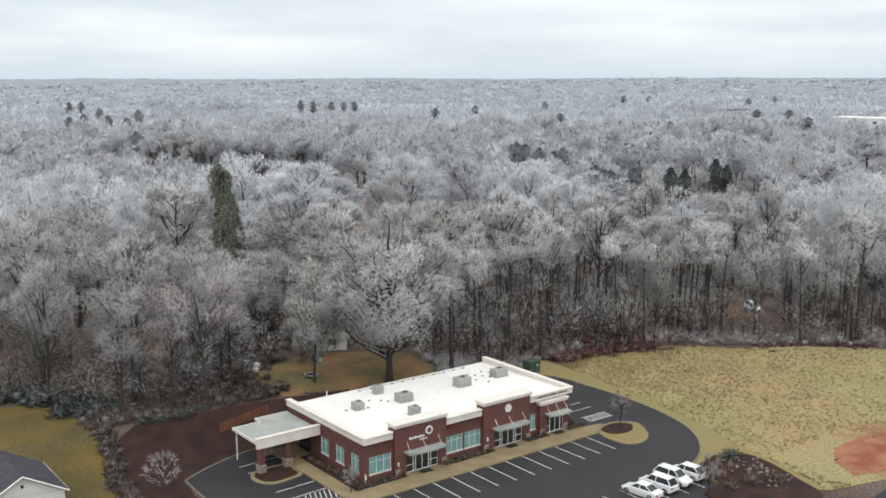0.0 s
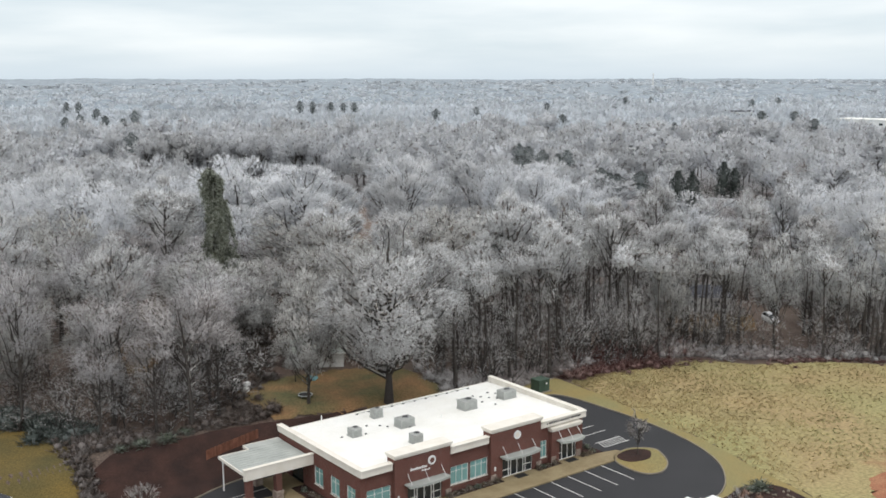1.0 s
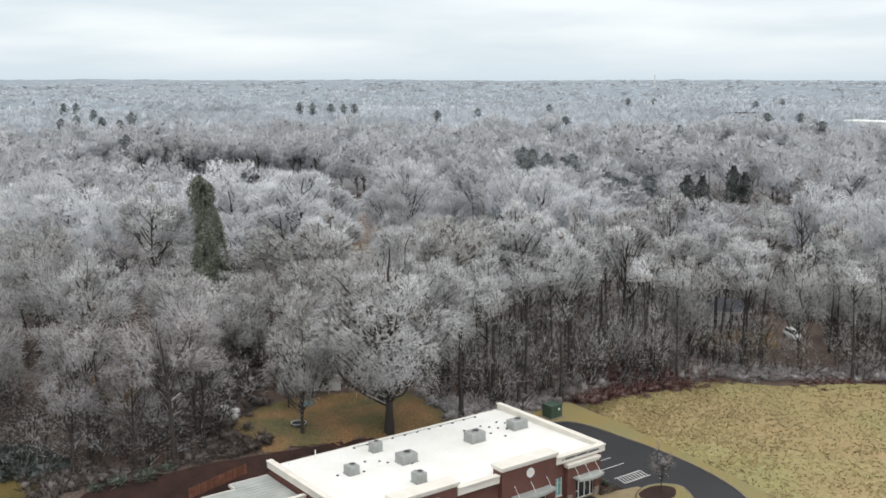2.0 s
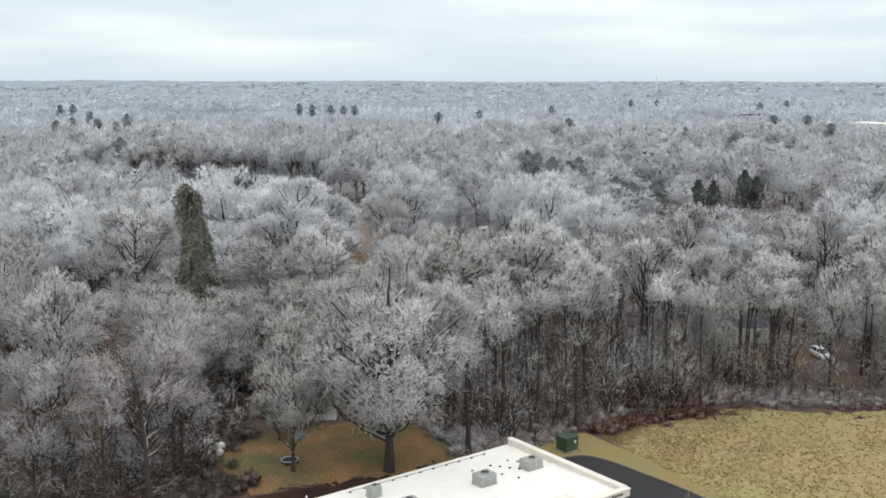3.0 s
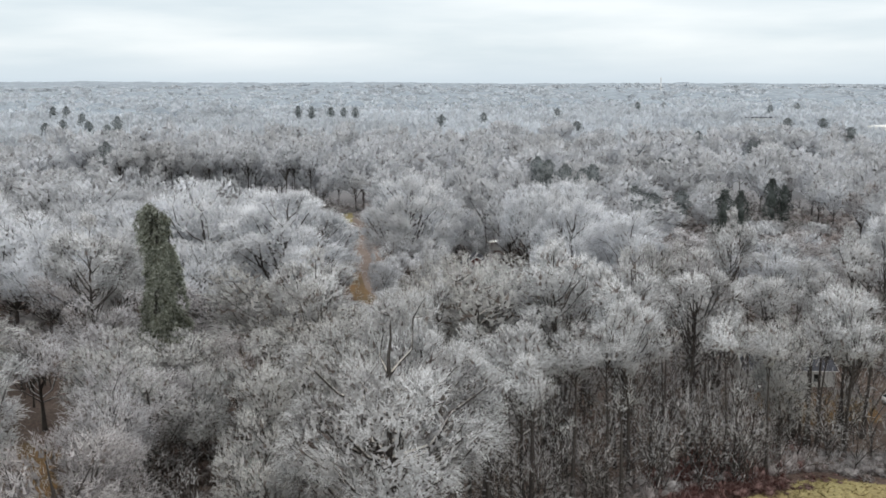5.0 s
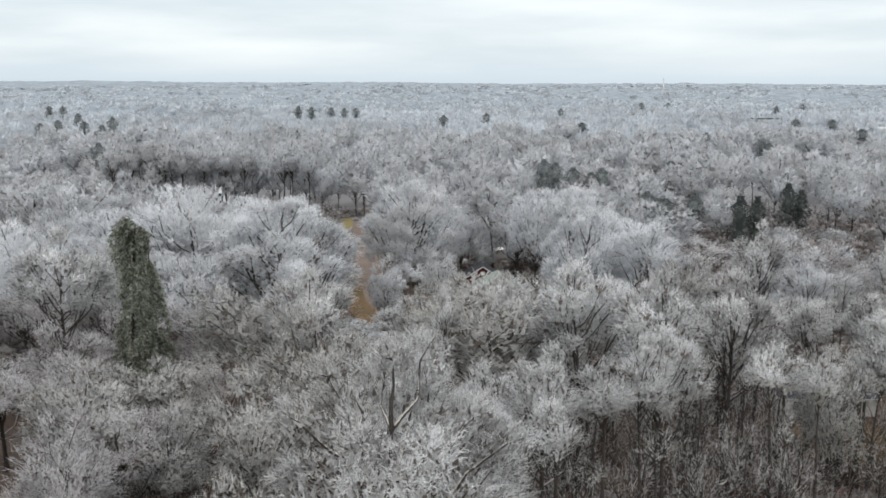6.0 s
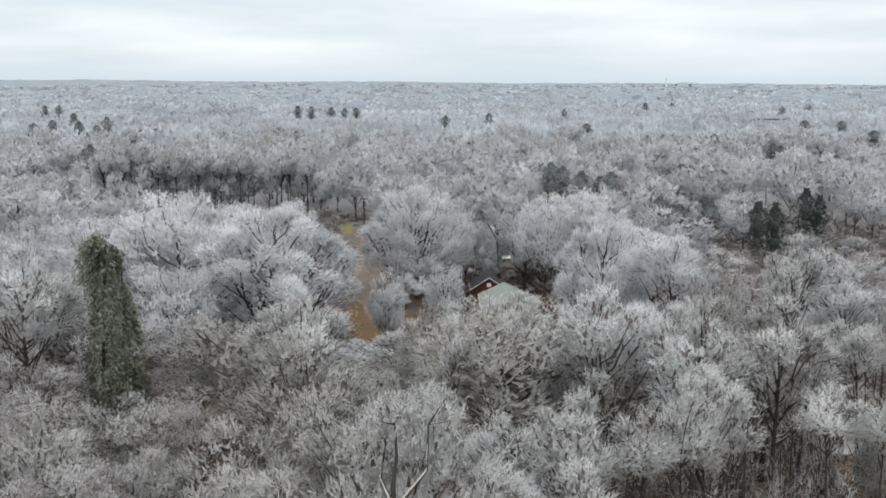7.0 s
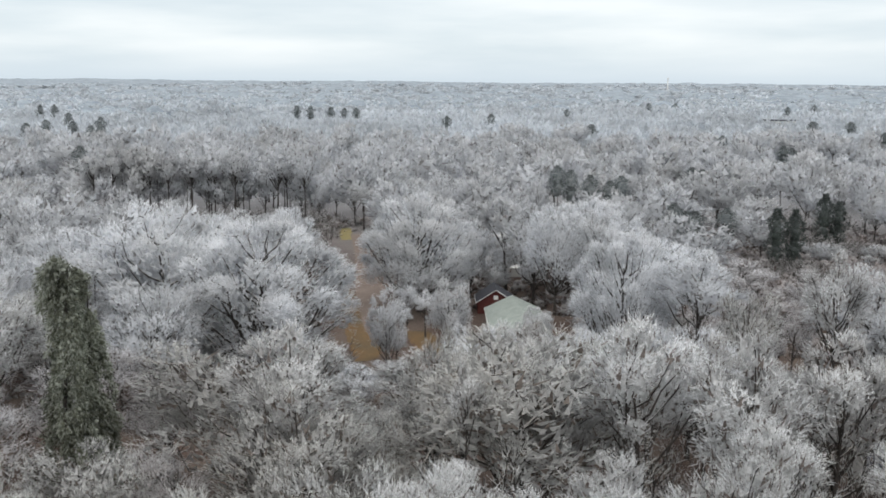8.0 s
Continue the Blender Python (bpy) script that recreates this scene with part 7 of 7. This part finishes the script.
# tussocks in the rough field
rg = np.random.RandomState(77)
n = 10500
a = np.array(smooth_line(FIELD_LOW, 8))
b = np.array(smooth_line(FIELD_TOP, 8))
i = rg.uniform(0, 0.999, n)
ia, ib = (i * (len(a) - 1)), (i * (len(b) - 1))
pa = a[ia.astype(int)] + (a[np.minimum(ia.astype(int) + 1, len(a) - 1)] - a[ia.astype(int)]) * (ia % 1)[:, None]
pb = b[ib.astype(int)] + (b[np.minimum(ib.astype(int) + 1, len(b) - 1)] - b[ib.astype(int)]) * (ib % 1)[:, None]
t = rg.uniform(0, 1, n)[:, None]
p = pa * (1 - t) + pb * t
dens = np.sin(p[:, 0] * 0.55 + np.sin(p[:, 1] * 0.4) * 2) + np.sin(p[:, 1] * 0.7 - p[:, 0] * 0.2) + rg.normal(0, 1.6, n)
p = p[(dens > -1.5) & ~((p[:, 0] > 43) & (p[:, 0] < 60) & (p[:, 1] < -18.5))]
p = (p[:, None] + rg.normal(0, 0.13, (len(p), 5, 2))).reshape(-1, 2)
m = len(p)
base = np.stack([p[:, 0], p[:, 1], ground_z(p[:, 0], p[:, 1]) + 0.04], 1)
d = unit(rg.normal(0, 1, (m, 3)) * [1, 1, 0.2] + [0, 0, 0.75])
s = unit(np.cross(d, rg.normal(0, 1, (m, 3))))
w, l = 0.085 * rg.uniform(0.5, 1.5, m)[:, None], 0.30 * rg.uniform(0.4, 1.4, m)[:, None]
v = np.stack([base - s * w, base + s * w, base + d * l], 1).reshape(-1, 3)
face = unit(rg.normal(0, 0.35, (m, 3)) + [0, 0, 1.0])
v = v.reshape(-1, 3, 3)
turned = (np.cross(v[:, 1] - v[:, 0], v[:, 2] - v[:, 0]) * face).sum(1) < 0
v[turned] = v[turned][:, [1, 0, 2]]
v = v.reshape(-1, 3)
ob = new("tussock_grass", quick_mesh("tussock_grass", v, None, np.arange(3 * m).reshape(-1, 3), [TUSSOCK], normals=np.repeat(face, 3, axis=0)))
tagged(ob, "pale dry tussocks of uncut grass in the field", "grass", kind="stuff")


# ---- cars ----
def car(x, y, z, turn, kind, label, paint=None):
    """A parked car, its nose towards +x before the turn. kind: sedan, suv or hatch."""
    paint = paint or CARWHITE
    length, width, high, nose, hood, ws, top0, top1, rear = {
        "sedan": (4.75, 1.80, 1.45, 0.62, 0.95, 1.25, 1.95, 3.25, 4.05), "suv": (4.65, 1.84, 1.70, 0.72, 1.05, 1.10, 1.75, 3.95, 4.50),
        "hatch": (4.35, 1.78, 1.58, 0.68, 1.02, 1.05, 1.75, 3.55, 4.25)}[kind]
    ob = thing("car", x, y, z, label, "car", "parked white cars", turn)
    # body: cross-sections from nose to tail; X runs back from the nose
    st = [(0.0, 0.62, 0.38, nose - 0.12), (0.12, 0.86, 0.26, nose), (0.55, 0.95, 0.22, nose + 0.10), (ws, 1.0, 0.2, hood), (length * 0.5, 1.0, 0.2, hood + 0.02), (rear - 0.2, 1.0, 0.22, hood + 0.04), (length - 0.15, 0.92, 0.28, hood - 0.02), (length, 0.80, 0.4, hood - 0.16)]
    bm = bmesh.new()
    rows = []
    for sx, sw, lo, hi in st:
        hw = width / 2 * sw
        X = length / 2 - sx
        rows.append([bm.verts.new(q) for q in ((X, -hw * 0.94, lo), (X, -hw, (lo + hi) / 2), (X, -hw * 0.97, hi - 0.08), (X, -hw * 0.88, hi), (X, hw * 0.88, hi), (X, hw * 0.97, hi - 0.08), (X, hw, (lo + hi) / 2), (X, hw * 0.94, lo))])
    for a, b in zip(rows[:-1], rows[1:]):
        for j in range(8):
            bm.faces.new((a[j], b[j], b[(j + 1) % 8], a[(j + 1) % 8]))
    bm.faces.new(rows[0])
    bm.faces.new(rows[-1][::-1])
    bmesh.ops.recalc_face_normals(bm, faces=bm.faces)
    body = part("body", bm, paint, ob, "glossy white bodywork")
    # cabin: roof panel over glass
    def ring(sx, half, zz):
        X = length / 2 - sx
        return (X, -half, zz), (X, half, zz)
    hw = width / 2
    bm = bmesh.new()
    low = [bm.verts.new(q) for q in (*ring(ws - 0.05, hw * 0.82, hood - 0.03), *ring(rear, hw * 0.82, hood - 0.01))]
    up = [bm.verts.new(q) for q in (*ring(top0, hw * 0.66, high - 0.04), *ring(top1, hw * 0.66, high - 0.05))]
    for i, j in ((0, 1), (1, 3), (3, 2), (2, 0)):
        bm.faces.new((low[i], low[j], up[j], up[i]))
    bm.faces.new((up[0], up[1], up[3], up[2]))
    bmesh.ops.recalc_face_normals(bm, faces=bm.faces)
    part("window_glass", bm, CARGLASS, ob, "dark tinted windows")
    bm = bmesh.new()
    X0_, X1_ = length / 2 - top0 + 0.08, length / 2 - top1 - 0.1
    box(bm, X1_, -hw * 0.68, high - 0.05, X0_, hw * 0.68, high, soft=0.02)
    part("roof_panel", bm, paint, ob)
    for sgn in (-1, 1):
        for (sa, za, ha), (sb, zb, hb) in (((ws - 0.05, hood - 0.02, 0.835), (top0, high - 0.04, 0.675)), ((length * 0.52, hood, 0.84), (length * 0.52 + 0.04, high - 0.04, 0.675)), ((rear, hood, 0.835), (top1, high - 0.05, 0.675))):
            part("pillar", rod(bmesh.new(), (length / 2 - sa, sgn * hw * ha, za), (length / 2 - sb, sgn * hw * hb, zb), 0.05, sides=6), paint, ob)
        part("mirror", boxes((length / 2 - ws - 0.45, sgn * hw * 0.98, hood - 0.03, length / 2 - ws - 0.3, sgn * (hw * 0.98 + 0.17), hood + 0.12), soft=0.02), paint, ob)
        part("headlight", boxes((length / 2 - 0.32, sgn * hw * 0.52, nose - 0.14, length / 2 - 0.08, sgn * hw * 0.84, nose + 0.02), soft=0.02), CLEARLAMP, ob, "clear headlight")
        part("tail_light", boxes((-length / 2 - 0.01, sgn * hw * 0.5, hood - 0.36, -length / 2 + 0.2, sgn * hw * 0.84, hood - 0.14), soft=0.02), REDLAMP, ob, "red tail light")
    part("grille", boxes((length / 2 - 0.06, -hw * 0.4, 0.36, length / 2 + 0.012, hw * 0.4, nose - 0.18), soft=0.01), DARK, ob, "dark grille")
    for wx in (length / 2 - 0.85, -length / 2 + 0.85):
        for sgn in (-1, 1):
            wh = part("wheel", rod(bmesh.new(), (wx, sgn * (hw - 0.2), 0.33), (wx, sgn * (hw + 0.01), 0.33), 0.33, sides=20), RUBBER, ob, "black tyre")
            part("rim", rod(bmesh.new(), (wx, sgn * (hw + 0.005), 0.33), (wx, sgn * (hw + 0.022), 0.33), 0.22, sides=16), ALLOY, wh, "silver rim")
    return ob


car(22.1, -17.0, 0, 97, "sedan", "white saloon car parked at the kerb")
car(24.9, -16.9, 0, 95, "suv", "white estate car with side windows misted")
car(27.6, -16.7, 0, -84, "suv", "white sport utility car parked nose outwards")
car(30.2, -16.6, 0, 95, "hatch", "white hatchback parked beside the grass")
car(112.0, 34.4, float(ground_z(112, 34.4)), -118, "suv", "white car standing on the straw lawn among trees")


# ---- houses and sheds ----
def house(name, x0, y0, x1, y1, base, eave, ridge, along, roof, wall, label, category="house", over=0.35, turn=0.0):
    """A gabled house on a rectangle; along: the axis of its ridge."""
    ob = tagged(new(name), label, category)
    cx, cy = (x0 + x1) / 2, (y0 + y1) / 2
    ob.matrix_basis = pose(cx, cy, base, 0, 0, turn)
    a, b = (x1 - x0) / 2, (y1 - y0) / 2
    if along == "x":
        put = lambda u, v, z: (u, v, z)
    else:
        put = lambda u, v, z: (v, u, z)
        a, b = b, a
    bm = bmesh.new()
    sec = [(-b, 0), (b, 0), (b, eave), (0, ridge), (-b, eave)]
    f = [bm.verts.new(put(-a, v, z)) for v, z in sec]
    g = [bm.verts.new(put(a, v, z)) for v, z in sec]
    bm.faces.new(f)
    bm.faces.new(g[::-1])
    for i in range(5):
        bm.faces.new((f[i], f[(i + 1) % 5], g[(i + 1) % 5], g[i]))
    bmesh.ops.recalc_face_normals(bm, faces=bm.faces)
    part("wall", bm, wall, ob)
    sl = (ridge - eave) / b
    for sgn in (-1, 1):
        bm = bmesh.new()
        e = eave - sl * over
        q = [(-a - over, 0, ridge + 0.03), (a + over, 0, ridge + 0.03), (a + over, sgn * (b + over), e + 0.03), (-a - over, sgn * (b + over), e + 0.03)]
        lo = [bm.verts.new(put(u, v, z)) for u, v, z in q]
        hi = [bm.verts.new(put(u, v, z + 0.16)) for u, v, z in q]
        bm.faces.new(hi)
        bm.faces.new(lo[::-1])
        for i in range(4):
            bm.faces.new((lo[i], lo[(i + 1) % 4], hi[(i + 1) % 4], hi[i]))
        bmesh.ops.recalc_face_normals(bm, faces=bm.faces)
        part("roof", bm, roof, ob)
        for end in (-1, 1):
            u = end * (a + over + 0.04)
            bm = bmesh.new()
            c1, c2 = Vector(put(u, 0, ridge + 0.08)), Vector(put(u, sgn * (b + over), e + 0.08))
            rod(bm, c1, c2, 0.09, sides=4)
            part("barge_board", bm, WHITE, ob, "white barge board")
        part("gutter", rod(bmesh.new(), put(-a - over, sgn * (b + over + 0.05), e + 0.06), put(a + over, sgn * (b + over + 0.05), e + 0.06), 0.07, sides=6), WHITE, ob)
    return ob, put, a, b


# neighbouring house, gable towards the street
h, put, a, b = house("house", -39.6, 15.7, -31.2, 24.6, 0.45, 3.0, 5.35, "y", SHINGLE, SIDING, "pale sided house with dark shingle roof and garage door")
part("garage_door", boxes((-2.5, -a - 0.03, 0.0, 2.5, -a + 0.05, 2.2)), WHITE, h, "white panelled garage door")
for i in range(4):
    part("door_panel", boxes((-2.4, -a - 0.05, 0.08 + i * 0.54, 2.4, -a - 0.03, 0.54 + i * 0.54)), WHITE, h)
part("gable_vent", boxes((-0.14, -a - 0.04, 4.1, 0.14, -a + 0.02, 4.45)), DARK, h, "dark gable vent")


def sash(parent, put, u, v, z, w=0.9, hgt=1.2, face="b", out=1):
    """A small window with a white frame on a house wall."""
    def bx(bm, du, z0, z1, d0, d1, u0):
        if face == "b":
            p, q = put(u0 - du, v + out * d0, z0), put(u0 + du, v + out * d1, z1)
        else:
            p, q = put(u + out * d0, v - du if u0 is None else u0 - du, z0), put(u + out * d1, v + du if u0 is None else u0 + du, z1)
        box(bm, min(p[0], q[0]), min(p[1], q[1]), z0, max(p[0], q[0]), max(p[1], q[1]), z1)
        return bm
    centre = u if face == "b" else v
    wd = part("window", bx(bmesh.new(), w / 2 + 0.08, z - 0.08, z + hgt + 0.08, -0.02, 0.05, centre), WHITE, parent, "white-framed window")
    part("pane", bx(bmesh.new(), w / 2, z, z + hgt, 0.05, 0.065, centre), DARKGLASS, wd)


sash(h, put, 0.5, b, 1.0)
sash(h, put, -2.5, b, 1.0)
# shed and clutter in the back garden
gz = float(ground_z(21, 51))
h, put, a, b = house("shed", 16.5, 48.2, 24.5, 53.2, gz, 2.4, 4.1, "x", PALEROOF, SIDING, "pale garden building half hidden under rimed branches", "shed", turn=-32)
sash(h, put, 1.8, -b, 0.9, 1.0, 1.1, "b", -1)
sash(h, put, -1.8, -b, 0.9, 1.0, 1.1, "b", -1)
part("door_leaf", boxes((-0.5, -b - 0.04, 0.0, 0.5, -b + 0.02, 2.0)), WHITE, h, "plain white door")
gz = float(ground_z(10.6, 36.9))
ob = thing("trampoline", 10.6, 36.9, gz, "small round trampoline with a pale padded rim on the lawn", "trampoline")
bm = bmesh.new()
for i in range(24):
    p, q = [(0.95 * math.cos(k * math.pi / 12), 0.95 * math.sin(k * math.pi / 12), 0.42) for k in (i, i + 1)]
    rod(bm, p, q, 0.075, sides=6)
part("rim", bm, PANROOF, ob, "pale padded rim")
part("mat", rod(bmesh.new(), (0, 0, 0.38), (0, 0, 0.4), 0.9, sides=24), RUBBER, ob, "black mat")
for i in range(4):
    t = i * math.pi / 2 + 0.4
    part("leg", rod(bmesh.new(), (0.85 * math.cos(t), 0.85 * math.sin(t), 0), (0.9 * math.cos(t), 0.9 * math.sin(t), 0.4), 0.03), GREYMETAL, ob)
for x, y, w, d, hh, lab in ((4.4, 45.4, 0.75, 0.7, 1.7, "old white refrigerator standing outdoors"), (5.7, 44.8, 0.8, 0.75, 1.15, "white stove standing outdoors on leaf litter"), (5.2, 43.9, 0.6, 0.6, 0.7, "small pale crate beside the appliances")):
    gz = float(ground_z(x, y))
    ob = thing("appliance", x, y, gz, lab, "appliance", "discarded appliances", turn=20)
    part("case", boxes((-w / 2, -d / 2, 0.04, w / 2, d / 2, hh), soft=0.03), WHITE, ob)
    part("door", boxes((-w / 2 + 0.02, -d / 2 - 0.05, 0.1, w / 2 - 0.02, -d / 2 - 0.003, hh - 0.04), soft=0.015), WHITE, ob)
gz = float(ground_z(15.3, 43.2))
ob = thing("tarpaulin", 15.3, 43.2, gz, "crumpled light blue tarpaulin over a heap", "tarpaulin")
v, f, nn = thickets(np.array([[0, 0, 0.3], [0.7, 0.3, 0.22], [-0.6, 0.2, 0.2]]), np.array([0.6, 0.5, 0.45]), 5, 0.35)
p = new("sheet", quick_mesh("sheet", v, None, f, [BLUE]))
p.parent = ob
# electrical cabinet behind the car park
ob = thing("electrical_cabinet", 44.2, 26.2, float(ground_z(44.2, 26.2)), "dark green steel transformer cabinet on a concrete pad", "electrical cabinet", turn=0)
part("pad", boxes((-1.3, -1.2, 0, 1.3, 1.2, 0.18), soft=0.02), KERB, ob, "concrete pad")
part("case", boxes((-1.05, -0.9, 0.18, 1.05, 0.9, 1.85), soft=0.04), TRAFO, ob)
part("lid", boxes((-1.12, -0.97, 1.85, 1.12, 0.97, 1.98), soft=0.03), TRAFO, ob, "overhanging lid")
part("door", boxes((-1.0, -0.93, 0.25, -0.02, -0.905, 1.75)), TRAFO, ob)
part("door", boxes((0.02, -0.93, 0.25, 1.0, -0.905, 1.75)), TRAFO, ob)
part("warning_label", boxes((0.3, -0.94, 1.2, 0.6, -0.932, 1.5)), WHITE, ob, "pale warning label")
# house on the straw lawn among the trees
gz = float(ground_z(111, 53))
h, put, a, b = house("house", 104, 49, 118, 57, gz, 2.7, 4.4, "x", SHINGLE, SIDING, "pale bungalow with white porch rail behind bare trees", turn=-38)
for u in (-4.5, -1.0, 4.2):
    sash(h, put, u, -b, 0.9, 1.1, 1.2, "b", -1)
part("porch_floor", boxes((-6, -b - 2.0, 0.3, 0.5, -b - 0.02, 0.45)), WHITE, h)
for i in range(7):
    part("baluster_post", rod(bmesh.new(), (-5.9 + i * 1.05, -b - 1.9, 0.0), (-5.9 + i * 1.05, -b - 1.9, 1.35), 0.06, sides=6), WHITE, h)
part("rail", rod(bmesh.new(), (-5.9, -b - 1.9, 1.3), (0.4, -b - 1.9, 1.3), 0.05, sides=6), WHITE, h, "white porch rail")
# houses by the gravel drive
gz = float(ground_z(132, 150))
h, put, a, b = house("house", 111.0, 137.4, 139.0, 148.4, gz, 2.8, 5.4, "x", PALEROOF, SIDING, "house with pale green metal roof among rimed trees", turn=54)
for u in (-6, -2, 3, 7):
    sash(h, put, u, b, 0.9)
h, put, a, b = house("barn", 134.2, 162, 142.2, 170, float(ground_z(139, 166)), 2.8, 5.4, "y", SHINGLE, REDPLANK, "small red-gabled barn with dark roof", "barn", turn=-36)
part("loft_window", boxes((-0.5, -a - 0.06, 3.3, 0.5, -a - 0.01, 4.2)), WHITE, h, "white loft window")
h, put, a, b = house("trailer", 167, 193.5, 175, 196.5, float(ground_z(171, 195)), 2.5, 2.9, "x", MEMBRANE, SIDING, "long white-roofed trailer in the clearing", "trailer", turn=-30)
sash(h, put, 2, -b, 1.0, 1.0, 0.9, "b", -1)
h, put, a, b = house("trailer", 199, 236, 209, 240, float(ground_z(204, 238)), 2.5, 3.2, "x", MEMBRANE, SIDING, "second pale-roofed trailer behind the first", "trailer", turn=-30)
sash(h, put, 2, -b, 1.0, 1.0, 0.9, "b", -1)
# utility poles by the drive
for x, y in ((124.5, 214.0), (97.0, 150.0)):
    gz = float(ground_z(x, y))
    ob = thing("utility_pole", x, y, gz - 0.2, "dark wooden utility pole with a crossarm beside the drive", "utility pole")
    part("pole", rod(bmesh.new(), (0, 0, 0), (0, 0, 8.5), 0.16, 0.11), DARK, ob)
    part("crossarm", boxes((-1.1, -0.06, 7.7, 1.1, 0.06, 7.85)), DARK, ob)
    for u in (-0.95, 0.95, 0.4):
        part("insulator", rod(bmesh.new(), (u, 0, 7.85), (u, 0, 8.02), 0.05, sides=6), WHITE, ob)
# distant flat-roofed buildings
for x, y, l, d, hh, top, turn in ((705, 345, 84, 20, 11.2, MEMBRANE, -88), (732, 338, 44, 16, 14.0, MEMBRANE, -88), (784, 546, 30, 14, 11.2, SHINGLE, -40)):
    gz = float(ground_z(x, y))
    ob = thing("warehouse", x, y, gz, "long low distant building with a dark roof" if top is SHINGLE else "long low distant building with a white roof", "building", "far flat-roofed buildings", turn)
    hh = hh - gz
    part("wall", boxes((-l / 2, -d / 2, 0, l / 2, d / 2, hh)), SIDING, ob)
    part("roof", boxes((-l / 2 - 0.5, -d / 2 - 0.5, hh, l / 2 + 0.5, d / 2 + 0.5, hh + 0.8)), top, ob)
    for i in range(8):
        u = -l / 2 + l * (i + 0.5) / 8
        part("window", boxes((u - 1.5, -d / 2 - 0.1, hh - 4, u + 1.5, -d / 2 - 0.02, hh - 2.2)), DARKGLASS, ob)
ob = thing("mast", 1960, 1705, float(ground_z(1960, 1705)), "slender white mast far off above the woods", "mast")
part("pole", rod(bmesh.new(), (0, 0, 0), (0, 0, 44), 2.2, 1.4, 8), WHITE, ob)
part("head", rod(bmesh.new(), (0, 0, 42), (0, 0, 46), 2.8, 2.2, 10), WHITE, ob)
